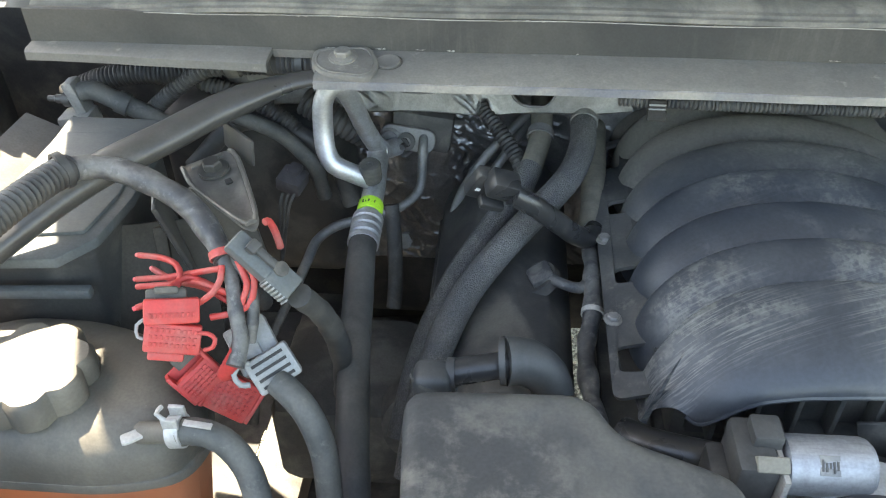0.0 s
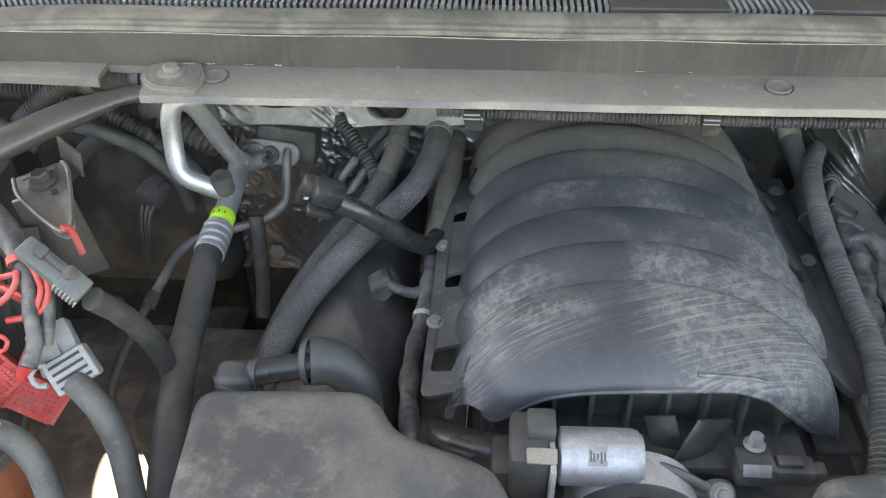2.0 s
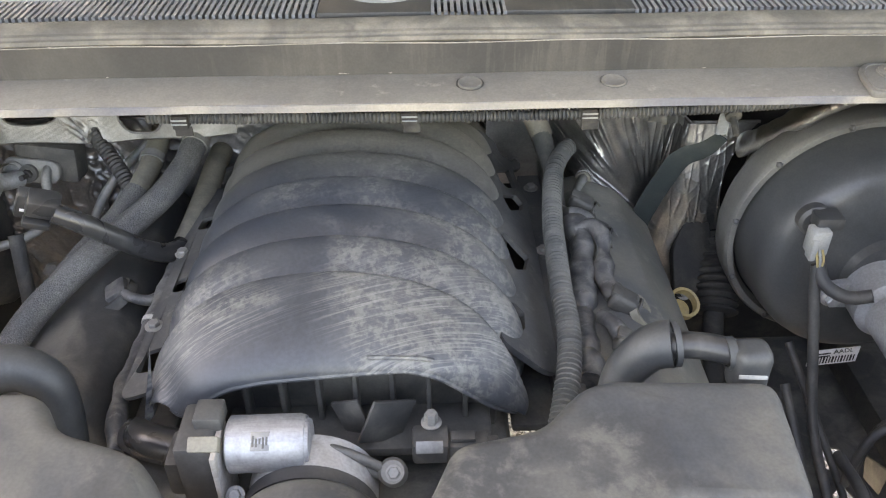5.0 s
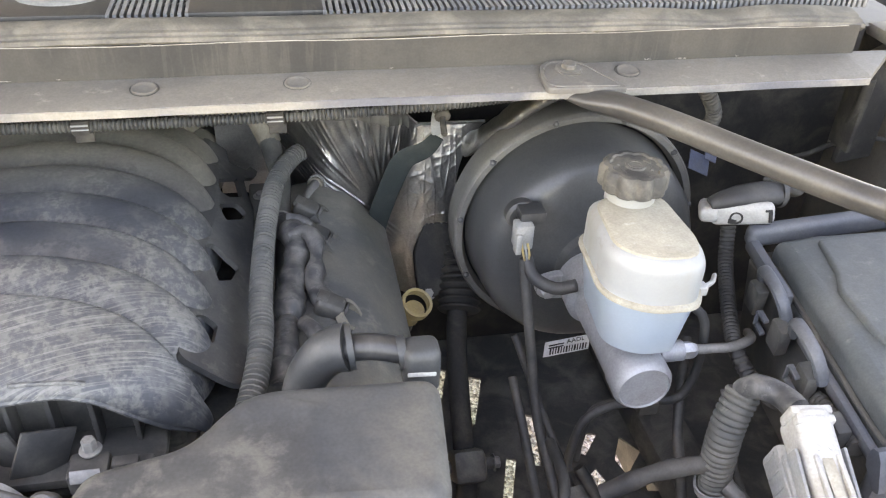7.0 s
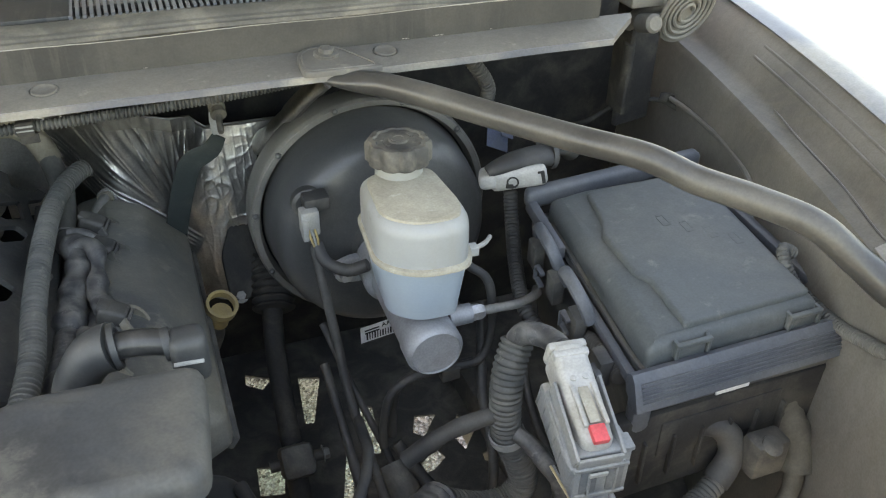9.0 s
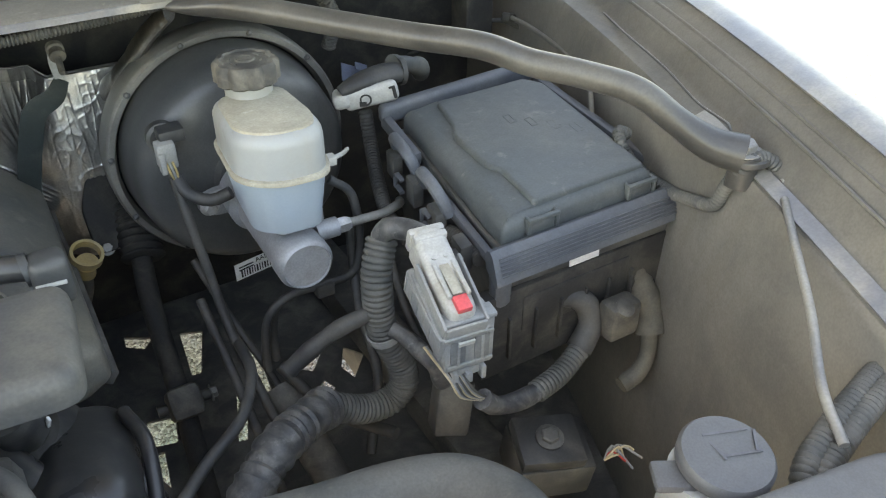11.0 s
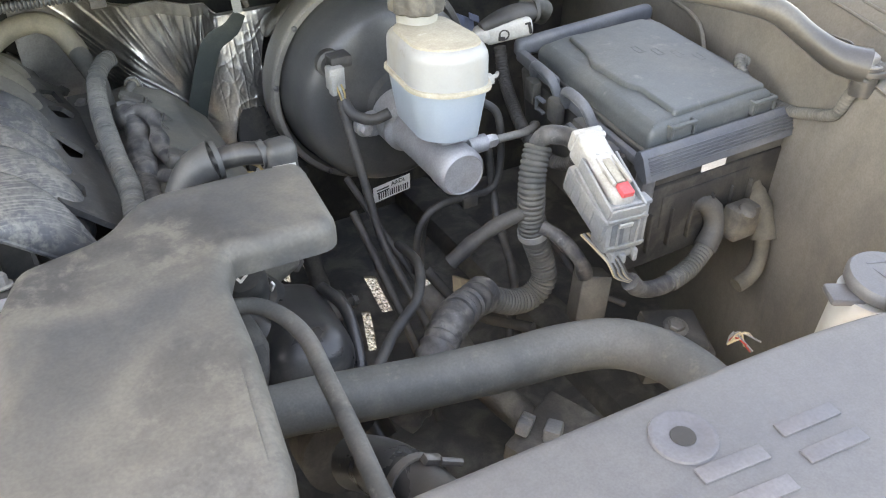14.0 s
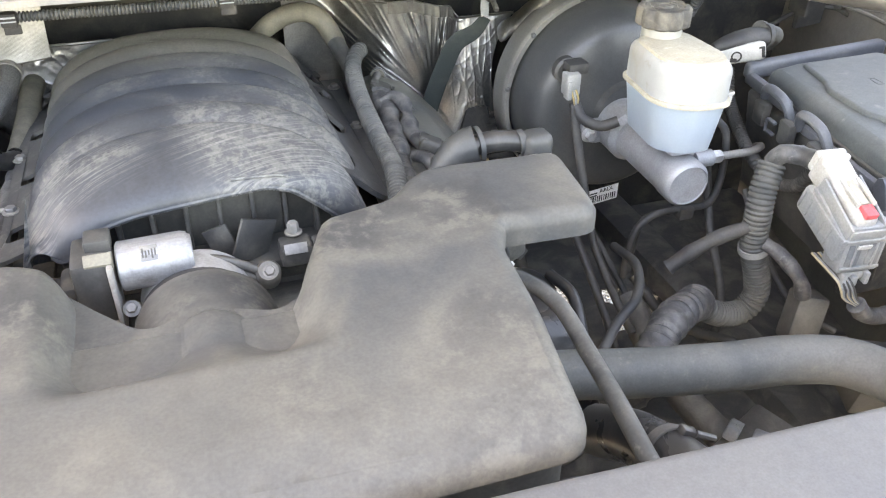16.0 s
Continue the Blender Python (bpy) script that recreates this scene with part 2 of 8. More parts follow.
M_motor = material("brushed_motor_case", (0.40, 0.41, 0.43), (0.30, 0.30, 0.30), 0.4, 0.42, metal=0.7, scale=30, streak=((0.22, 0.22, 0.22), (0, 0, 0), (30, 300, 300)))
M_apron = material("apron_foil", (0.29, 0.29, 0.28), (0.18, 0.178, 0.168), 0.45, 0.34, metal=0.68, scale=14, bump=0.25, wave=("lines", 240, 0.3))
M_purple = material("purple_grey_plastic", (0.040, 0.037, 0.043), (0.082, 0.078, 0.080), 0.4, 0.5)
M_blue = material("blue_connector", (0.10, 0.16, 0.30), (0.2, 0.22, 0.26), 0.35, 0.5)
M_block = material("engine_castings", (0.064, 0.063, 0.061), (0.154, 0.147, 0.132), 0.4, 0.6, scale=20, bump=0.4)
M_coolant = material("coolant_tank_base", (0.45, 0.14, 0.06), (0.40, 0.20, 0.12), 0.35, 0.45, scale=8, sub=0.2)
M_clamp = material("bright_spring_steel", (0.42, 0.42, 0.41), (0.34, 0.33, 0.31), 0.3, 0.35, metal=0.3, scale=40)
M_tanktop = material("coolant_tank_top", (0.075, 0.07, 0.06), (0.165, 0.15, 0.12), 0.45, 0.5, scale=8)
M_cover = material("radiator_cover", (0.081, 0.084, 0.091), (0.103, 0.105, 0.107), 0.5, 0.42, scale=5, bump=0.05, grain=700)
M_letter = material("cover_emblem_recess", (0.085, 0.088, 0.10), (0.12, 0.12, 0.13), 0.4, 0.5)
M_glass = material("windscreen_glass", (0.02, 0.024, 0.026), (0.06, 0.06, 0.055), 0.3, 0.08, bump=0.0, coat=0.5)
M_wire = material("bare_wires", (0.45, 0.36, 0.22), (0.5, 0.46, 0.38), 0.4, 0.5)


def gravel_material():
    m = bpy.data.materials.new("gravel")
    m.use_nodes = True
    n, link = m.node_tree.nodes, m.node_tree.links
    tc = n.new("ShaderNodeTexCoord")
    vor = n.new("ShaderNodeTexVoronoi")
    vor.inputs["Scale"].default_value = 130
    col = n.new("ShaderNodeValToRGB")
    col.color_ramp.elements[0].color, col.color_ramp.elements[1].color = (0.05, 0.046, 0.04, 1), (0.78, 0.76, 0.71, 1)
    wide = n.new("ShaderNodeTexNoise")
    wide.inputs["Scale"].default_value = 3
    tint = n.new("ShaderNodeMix")
    tint.data_type, tint.blend_type = "RGBA", "MULTIPLY"
    tint.inputs["Factor"].default_value = 0.35
    bp = n.new("ShaderNodeBump")
    bp.inputs["Distance"].default_value = 0.015
    bsdf = n["Principled BSDF"]
    bsdf.inputs["Roughness"].default_value = 0.9
    link.new(tc.outputs["Object"], vor.inputs["Vector"])
    link.new(tc.outputs["Object"], wide.inputs["Vector"])
    link.new(vor.outputs["Color"], col.inputs[0])
    link.new(col.outputs[0], tint.inputs["A"])
    link.new(wide.outputs["Color"], tint.inputs["B"])
    link.new(tint.outputs["Result"], bsdf.inputs["Base Color"])
    link.new(vor.outputs["Distance"], bp.inputs["Height"])
    link.new(bp.outputs[0], bsdf.inputs["Normal"])
    return m


M_gravel = gravel_material()


# ---- builders ----
def world_of(ob):
    m = ob.matrix_basis.copy()
    while ob.parent:
        ob = ob.parent
        m = ob.matrix_basis @ m
    return m


def thing(name, at, label, category, group="", kind=""):
    """An Empty at the thing's base, in bay units."""
    ob = new(name)
    ob.empty_display_size = 0.02
    ob.matrix_basis = Matrix.Translation(W @ Vector(at))
    return tagged(ob, label, category, group, kind)


def part(name, bm, mat, parent=None, label="", smooth=40):
    """Links a bmesh drawn in bay units as one mesh under a thing or a part."""
    bm.transform(W)
    if parent is not None:
        bm.transform(world_of(parent).inverted())
    bmesh.ops.recalc_face_normals(bm, faces=bm.faces)
    for f in bm.faces:
        f.smooth = True
    for e in bm.edges:
        e.smooth = len(e.link_faces) == 2 and e.calc_face_angle(0) < radians(smooth)
    me = bpy.data.meshes.new(name)
    bm.to_mesh(me)
    bm.free()
    me.materials.append(mat)
    ob = new(name, me)
    if parent is not None:
        ob.parent = parent
    return tagged(ob, label)


def structure(name, bm, mat, label, category):
    return tagged(part(name, bm, mat), label, category, "", "structure")


def box(c, size, bevel=0.003, rot=(0, 0, 0), seg=2, taper=1.0):
    """A box with rounded edges; taper narrows its top."""
    bm = bmesh.new()
    bmesh.ops.create_cube(bm, size=1)
    for v in bm.verts:
        k = taper if v.co.z > 0 else 1
        v.co = Vector((v.co.x * size[0] * k, v.co.y * size[1] * k, v.co.z * size[2]))
    if bevel:
        bmesh.ops.bevel(bm, geom=bm.edges[:], offset=min(bevel, min(size) * 0.45), segments=seg, profile=0.5, affect="EDGES")
    bm.transform(pose(*c, *rot))
    return bm


def merge(*bms):
    out = bms[0]
    for b in bms[1:]:
        me = bpy.data.meshes.new("joined")
        b.to_mesh(me)
        out.from_mesh(me)
        b.free()
        bpy.data.meshes.remove(me)
    return out


def spline(pts, step=0.008):
    """Points along a smooth curve through pts."""
    p = [Vector(q) for q in pts]
    if len(p) < 3:
        n = max(2, int((p[1] - p[0]).length / step) + 1)
        return [p[0].lerp(p[1], i / (n - 1)) for i in range(n)]
    p = [p[0] * 2 - p[1]] + p + [p[-1] * 2 - p[-2]]
    out = []
    for i in range(1, len(p) - 2):
        a, b, c, d = p[i - 1:i + 3]
        n = max(2, int((c - b).length / step))
        for k in range(n):
            t = k / n
            out.append(0.5 * ((2 * b) + (c - a) * t + (2 * a - 5 * b + 4 * c - d) * t * t + (3 * b - a - 3 * c + d) * t ** 3))
    out.append(p[-2])
    return out


def sweep(path, radius, seg=12, flat=1.0, up=Vector((0, 0, 1))):
    """A tube round path; radius is a number or a function of the point's index and length."""
    bm = bmesh.new()
    rings, side, dist = [], None, 0.0
    for i, p in enumerate(path):
        d = (path[min(i + 1, len(path) - 1)] - path[max(i - 1, 0)]).normalized()
        if i:
            dist += (p - path[i - 1]).length
        if side is None:
            side = d.cross(up) if abs(d.dot(up)) < 0.95 else d.cross(Vector((1, 0, 0)))
        side = (side - d * side.dot(d)).normalized()
        rise = side.cross(d)
        r = radius(i, dist) if callable(radius) else radius
        squash = flat(i, dist) if callable(flat) else flat
        rings.append([bm.verts.new(p + (side * math.cos(a) + rise * math.sin(a) * squash) * r)
                      for a in (2 * math.pi * k / seg for k in range(seg))])
    for a, b in zip(rings, rings[1:]):
        for k in range(seg):
            bm.faces.new((a[k], a[(k + 1) % seg], b[(k + 1) % seg], b[k]))
    bm.faces.new(rings[0])
    bm.faces.new(rings[-1][::-1])
    return bm


def tube(pts, r, seg=14, lumps=0.0):
    path = spline(pts)
    if lumps:
        return sweep(path, lambda i, d: r * (1 + lumps * noise.noise(Vector((d * 60, r * 900, 0.3)))), seg)
    return sweep(path, r, seg)


def ribbed(pts, r, pitch=0.0052, depth=0.17, seg=12):
    """Corrugated conduit: real rings along the path."""
    path = spline(pts, pitch / 4)
    return sweep(path, lambda i, d: r * (1 - depth * (0.5 + 0.5 * math.cos(2 * math.pi * d / pitch)) ** 2), seg)


def lathe(profile, c, axis=(0, 0, 1), n=32, lobes=0, lobe_depth=0.0, closed=False):
    """profile: (radius, height) pairs turned round axis through c."""
    bm = bmesh.new()
    turn = Vector((0, 0, 1)).rotation_difference(Vector(axis).normalized()).to_matrix()
    rings = []
    for r, h in profile:
        ring = []
        for k in range(n):
            a = 2 * math.pi * k / n
            rr = r * (1 - lobe_depth * (0.5 + 0.5 * math.cos(a * lobes)) ** 3) if lobes and r > 0.6 * max(q[0] for q in profile) else r
            ring.append(bm.verts.new(Vector(c) + turn @ Vector((rr * math.cos(a), rr * math.sin(a), h))))
        rings.append(ring)
    for a, b in zip(rings, rings[1:] + (rings[:1] if closed else [])):
        for k in range(n):
            bm.faces.new((a[k], a[(k + 1) % n], b[(k + 1) % n], b[k]))
    if not closed:
        bm.faces.new(rings[0][::-1])
        bm.faces.new(rings[-1])
    return bm


def ring_of(c, axis, r, thick, width, n=28):
    """A flat band (hose clamp, collar)."""
    return lathe([(r, -width / 2), (r + thick, -width / 2), (r + thick, width / 2), (r, width / 2)], c, axis, n, closed=True)


def smooth_outline(pts, corner=0.02, seg=5):
    """Rounds each corner of an outline; a point may carry its own radius as third number."""
    out, n = [], len(pts)
    for i in range(n):
        p, a, b = Vector(pts[i][:2]), Vector(pts[i - 1][:2]), Vector(pts[(i + 1) % n][:2])
        c = pts[i][2] if len(pts[i]) > 2 else corner
        u, v = (a - p), (b - p)
        c = min(c, u.length * 0.48, v.length * 0.48)
        s, e = p + u.normalized() * c, p + v.normalized() * c
        for k in range(seg + 1):
            t = k / seg
            out.append(s * (1 - t) ** 2 + p * 2 * t * (1 - t) + e * t * t)
    return out


def fill(bm, ring, z, grid=0.0, shape=None):
    """Closes a ring with triangles, with points inside at every grid where it is given."""
    pts = [Vector((v.co.x, v.co.y)) for v in ring]
    n = len(pts)
    if grid:
        x0, x1 = min(p.x for p in pts), max(p.x for p in pts)
        y0, y1 = min(p.y for p in pts), max(p.y for p in pts)
        for i in range(1, int((x1 - x0) / grid)):
            for j in range(1, int((y1 - y0) / grid)):
                pts.append(Vector((x0 + grid * (i + 0.5 * (j % 2)), y0 + grid * j)))
    vs, _, faces, origin, _, _ = delaunay_2d_cdt(pts, [(i, (i + 1) % n) for i in range(n)], [], 1, 1e-6)
    made = []
    for co, src in zip(vs, origin):
        k = [i for i in src if i < n]
        made.append(ring[k[0]] if k else bm.verts.new((co.x, co.y, z + (shape(co.x, co.y) if shape else 0))))
    for f in faces:
        if len({made[i] for i in f}) == 3:
            bm.faces.new([made[i] for i in f])


def slab(outline, z0, z1, r=0.01, steps=4, shape=None, bottom_in=0.0, grid=0.0):
    """A slab with this outline, from z0 up to z1, its upper edge rounded by r. shape(x, y) adds to the top's height."""
    pts = [Vector((p[0], p[1])) for p in outline]
    n = len(pts)
    area = sum(pts[i].x * pts[(i + 1) % n].y - pts[(i + 1) % n].x * pts[i].y for i in range(n))
    if area < 0:
        pts.reverse()
    inward = []
    for i in range(n):
        d = (pts[(i + 1) % n] - pts[i - 1])
        inward.append(Vector((-d.y, d.x)).normalized() if d.length > 1e-7 else Vector((0, 0)))
    bm = bmesh.new()

    def loop(inset, z):
        ring = []
        for p, q in zip(pts, inward):
            co = p + q * inset
            ring.append(bm.verts.new((co.x, co.y, z + (shape(co.x, co.y) if shape and z > z0 + 1e-6 else 0))))
        return ring
    rings = [loop(bottom_in, z0), loop(0, z1 - r)]
    for k in range(1, steps + 1):
        a = math.pi / 2 * k / steps
        rings.append(loop(r * (1 - math.cos(a)), z1 - r + r * math.sin(a)))
    for a, b in zip(rings, rings[1:]):
        for k in range(n):
            bm.faces.new((a[k], a[(k + 1) % n], b[(k + 1) % n], b[k]))
    fill(bm, rings[0], z0)
    fill(bm, rings[-1], z1, grid, shape)
    loose = [v for v in bm.verts if not v.link_faces]
    bmesh.ops.delete(bm, geom=loose, context="VERTS")
    return bm


def extrude_x(profile, x0, x1, n=1, wobble=None):
    """A closed (y, z) profile run along x."""
    bm = bmesh.new()
    rings = []
    for i in range(n + 1):
        x = x0 + (x1 - x0) * i / n
        rings.append([bm.verts.new((x, y, z + (wobble(x) if wobble else 0))) for y, z in profile])
    m = len(profile)
    for a, b in zip(rings, rings[1:]):
        for k in range(m):
            bm.faces.new((a[k], a[(k + 1) % m], b[(k + 1) % m], b[k]))
    bm.faces.new(rings[0])
    bm.faces.new(rings[-1][::-1])
    return bm


def sheet(fn, nu, nv, thick=0.0):
    """A surface fn(u, v), u and v in 0..1; thick closes it behind."""
    bm = bmesh.new()
    g = [[bm.verts.new(fn(i / nu, j / nv)) for j in range(nv + 1)] for i in range(nu + 1)]
    for i in range(nu):
        for j in range(nv):
            bm.faces.new((g[i][j], g[i + 1][j], g[i + 1][j + 1], g[i][j + 1]))
    if thick:
        bmesh.ops.recalc_face_normals(bm, faces=bm.faces)
        bmesh.ops.solidify(bm, geom=bm.faces[:], thickness=thick)
    return bm


def seat(c, ex, ey):
    """A frame at c whose x runs along ex and whose y leans to ey."""
    x = Vector(ex).normalized()
    z = x.cross(Vector(ey)).normalized()
    y = z.cross(x)
    return Matrix(((x[0], y[0], z[0], c[0]), (x[1], y[1], z[1], c[1]), (x[2], y[2], z[2], c[2]), (0, 0, 0, 1)))


def put(m, *bms):
    """The given meshes joined and moved by m."""
    b = merge(*bms)
    b.transform(m)
    return b


def within(p, ring):
    """Whether p lies inside a closed outline."""
    odd = False
    for a, b in zip(ring, ring[1:] + ring[:1]):
        if (a[1] > p[1]) != (b[1] > p[1]) and p[0] < (b[0] - a[0]) * (p[1] - a[1]) / (b[1] - a[1]) + a[0]:
            odd = not odd
    return odd


def pierced(outline, holes, at, thick, round_by=0.007):
    """A plate with holes right through it, both given in its own plane; at(s, t) places it."""
    pts, edges, cuts = [], [], []
    for ring in [outline] + holes:
        ring = smooth_outline(ring, 0.012 if ring is outline else round_by, 4)
        cuts.append([(p[0], p[1]) for p in ring])
        k = len(pts)
        edges += [(k + i, k + (i + 1) % len(ring)) for i in range(len(ring))]
        pts += [Vector((p[0], p[1])) for p in ring]
    vs, _, faces, _, _, _ = delaunay_2d_cdt(pts, edges, [], 1, 1e-6)
    bm = bmesh.new()
    made = [bm.verts.new(at(p.x, p.y)) for p in vs]
    for f in faces:
        mid = sum((vs[i] for i in f), Vector((0, 0))) / len(f)
        if not any(within(mid, c) for c in cuts[1:]):
            bm.faces.new([made[i] for i in f])
    bmesh.ops.recalc_face_normals(bm, faces=bm.faces)
    bmesh.ops.solidify(bm, geom=bm.faces[:], thickness=thick)
    return bm


def bolt(parent, c, axis=(0, 0, 1), r=0.008, h=0.007, mat=None, name="bolt"):
    """A hex bolt with a washer face."""
    hexa = lathe([(r, 0.001), (r, h * 0.85), (r * 0.85, h)], c, axis, 6)
    return part(name, merge(lathe([(r * 1.5, 0), (r * 1.5, 0.0015), (r * 1.2, 0.0022)], c, axis, 20), hexa), mat or M_steel, parent, "", 25)


# ---- the setting ----
GZ = -0.185           # the ground, in bay units
XM = 0.395            # the truck's middle plane


def flat(x0, x1, y0, y1, z):
    bm = bmesh.new()
    bm.faces.new([bm.verts.new(p) for p in ((x0, y0, z), (x1, y0, z), (x1, y1, z), (x0, y1, z))])
    return bm


structure("ground", flat(-400, 400, -400, 400, GZ), M_gravel, "pale grey gravel ground in bright sun", "gravel")

# cowl across the back of the bay
def flange(x0, x1, f0=0.776, f1=None):
    """The cowl's flange between x0 and x1; f0 and f1 are its front edge at either end."""
    bm = bmesh.new()
    f1 = f0 if f1 is None else f1
    rings = []
    for i in range(25):
        t = i / 24
        x, f = x0 + (x1 - x0) * t, f0 + (f1 - f0) * t
        zf = 1.1735 + (f - 0.776) * 0.10
        w = 0.0005 * math.sin(x * 11) + 0.0003 * math.sin(x * 37)
        rings.append([bm.verts.new((x, y, z + w)) for y, z in ((f, zf - 0.0115), (f + 0.003, zf - 0.0115), (f + 0.005, zf - 0.004), (0.839, 1.172), (0.839, 1.1797), (f + 0.004, zf + 0.0008), (f, zf - 0.002))])
    for a, b in zip(rings, rings[1:]):
        for k in range(7):
            bm.faces.new((a[k], a[(k + 1) % 7], b[(k + 1) % 7], b[k]))
    bm.faces.new(rings[0])
    bm.faces.new(rings[-1])
    return bm


_cowl = merge(flange(-0.54, -0.262, 0.814, 0.803), flange(-0.262, -0.205, 0.835), flange(-0.205, 1.347), flange(1.347, 1.408, 0.776, 0.832))
cowl = structure("cowl_panel", _cowl, M_cowl, "dusty tan-grey painted sheet-metal cowl flange", "car panel")
part("flange_edge", extrude_x([(0.7735, 1.1625), (0.7752, 1.1625), (0.7752, 1.1712), (0.7735, 1.1705)], -0.205, 1.347, 60, lambda x: 0.0005 * math.sin(x * 11) + 0.0003 * math.sin(x * 37)), M_body, cowl, "worn blue-grey edge of the flange")
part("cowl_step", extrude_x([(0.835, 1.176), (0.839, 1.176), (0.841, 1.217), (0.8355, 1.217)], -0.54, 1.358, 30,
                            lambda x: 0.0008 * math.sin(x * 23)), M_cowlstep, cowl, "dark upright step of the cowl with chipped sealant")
for _row, (_y, _z) in enumerate(((0.8345, 1.1808), (0.8348, 1.2168))):
    for _i in range(34):
        _rng = random.Random(_i * 7 + _row)
        if _rng.random() < (0.42, 0.34)[_row]:
            _x0 = -0.25 + 0.045 * _i + _rng.uniform(0, 0.02)
            _len = 0.003 + 0.030 * _rng.random() ** 3
            _bead = [Vector((_x0 + _len * k / 6, _y - 0.0004 * _rng.random(), _z + 0.0008 * _rng.random())) for k in range(7)]
            part("sealant_chip", sweep(_bead, lambda i, d, g=_rng.uniform(0.5, 1.1): 0.0010 * g * (0.6 + 0.5 * math.sin(i * 2.3 + g * 9)) * (1 if 0 < i < 6 else 0.4), 5), M_sealant, cowl)
part("sealant_seam", extrude_x([(0.8345, 1.2164), (0.8352, 1.2160), (0.8354, 1.2172), (0.8347, 1.2172)], -0.40, 1.34, 120, lambda x: 0.0008 * math.sin(x * 23) + 0.0005 * noise.noise(Vector((x * 60, 0, 0)))), M_sealant, cowl)
_strip = [(0.836, 1.2185), (0.838, 1.2225), (0.842, 1.2235), (0.8435, 1.2225), (0.846, 1.2255), (0.851, 1.2268), (0.853, 1.2258), (0.856, 1.2285), (0.863, 1.2300), (0.871, 1.2318), (0.879, 1.2312), (0.884, 1.226), (0.883, 1.212), (0.842, 1.212)]


def strip_lift(x):
    e = max(0, -x - 0.25) + max(0, x - 1.20)
    return -0.012 * min(1, e * 4) ** 2 + 0.0008 * math.sin(x * 17) - 0.006 * math.exp(-((x - 1.17) / 0.06) ** 2)


part("weatherstrip", extrude_x(_strip, -0.54, 1.365, 80, strip_lift), M_seal, cowl, "dusty grooved rubber weatherstrip", 30)
for _x in (-0.129, 0.489, 0.652, 1.042):
    part("push_rivet", lathe([(0.0140, -0.001), (0.0138, 0.0016), (0.0126, 0.0022), (0.0112, 0.0018), (0.0095, 0.0010), (0.004, 0.0008)], (_x, 0.811, 1.1770), (0, -0.1, 1), 30), M_cowl, cowl)
    part("rivet_seat", ring_of((_x, 0.811, 1.1768), (0, -0.1, 1), 0.0150, 0.0006, 0.0016, 30), M_cowlstep, cowl)
grille = structure("cowl_grille", flat(-0.7, 1.5, 0.9, 1.5, 1.19), M_black, "black slotted plastic cowl grille below the windscreen", "grille")
_slats = bmesh.new()
for _i in range(260):
    _x = -0.62 + _i * 0.0078
    if 0.535 < _x < 0.69 or 0.31 < _x < 0.447:
        continue
    bmesh.ops.create_cube(_slats, size=1, matrix=Matrix.Translation((_x, 0.945, 1.224)) @ Matrix.Diagonal((0.0042, 0.10, 0.012, 1)))
part("cross_bar", merge(box((-0.04, 0.958, 1.227), (1.30, 0.006, 0.010), 0.001), box((1.2, 0.958, 1.227), (0.54, 0.006, 0.010), 0.001)), M_grille, grille)
part("wiper_pivot", merge(lathe([(0.052, 0), (0.054, 0.004), (0.050, 0.008), (0.043, 0.009), (0.040, 0.001), (0.005, 0.0)], (0.388, 0.978, 1.2305), (0, -0.1, 1), 40)), M_grille, grille)
tagged(part("grille_slats", _slats, M_grille, grille), kind="stuff")
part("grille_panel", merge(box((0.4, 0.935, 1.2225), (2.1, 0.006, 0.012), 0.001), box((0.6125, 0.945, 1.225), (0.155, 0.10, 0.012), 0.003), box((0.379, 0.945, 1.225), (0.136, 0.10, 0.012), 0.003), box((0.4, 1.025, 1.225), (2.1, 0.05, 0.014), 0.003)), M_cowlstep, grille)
structure("windscreen", sheet(lambda u, v: (-0.65 + 2.1 * u, 1.05 + 0.75 * v + 0.1 * (2 * u - 1) ** 2, 1.235 + 0.55 * v), 12, 2, 0.006), M_glass, "dark raked windscreen glass", "windscreen")

# firewall
structure("firewall", sheet(lambda u, v: (-0.95 + 2.7 * u, 1.185, 0.44 + 0.75 * v), 8, 8, 0.01), M_oxide, "dark painted steel firewall", "firewall")


def fender_line(side, y, z, inward=0.0):
    """A point on the fender's edge line, moved inward."""
    x = 1.368 + 0.4134 * y - 0.0847 * y * y - inward
    return (x if side > 0 else 2 * XM - x, y, z + 0.022 * y - 0.0136 * y * y)


def fender(side):
    rows = [(-0.16, 1.00), (-0.10, 1.085), (-0.035, 1.124), (-0.012, 1.131), (0.0, 1.128), (0.008, 1.116), (0.025, 1.104), (0.042, 1.064), (0.048, 1.056),
            (0.070, 1.050), (0.076, 1.040), (0.092, 0.90), (0.10, 0.72), (0.10, 0.42)]

    def at(u, v):
        k = v * (len(rows) - 1)
        i = min(int(k), len(rows) - 2)
        a, b = rows[i], rows[i + 1]
        t = k - i
        inn, z = a[0] + (b[0] - a[0]) * t, a[1] + (b[1] - a[1]) * t
        y = -0.45 + 1.65 * u
        return fender_line(side, y, z + 0.003 * math.sin(y * 3), inn)
    return sheet(at, 26, len(rows) - 1, 0.004)


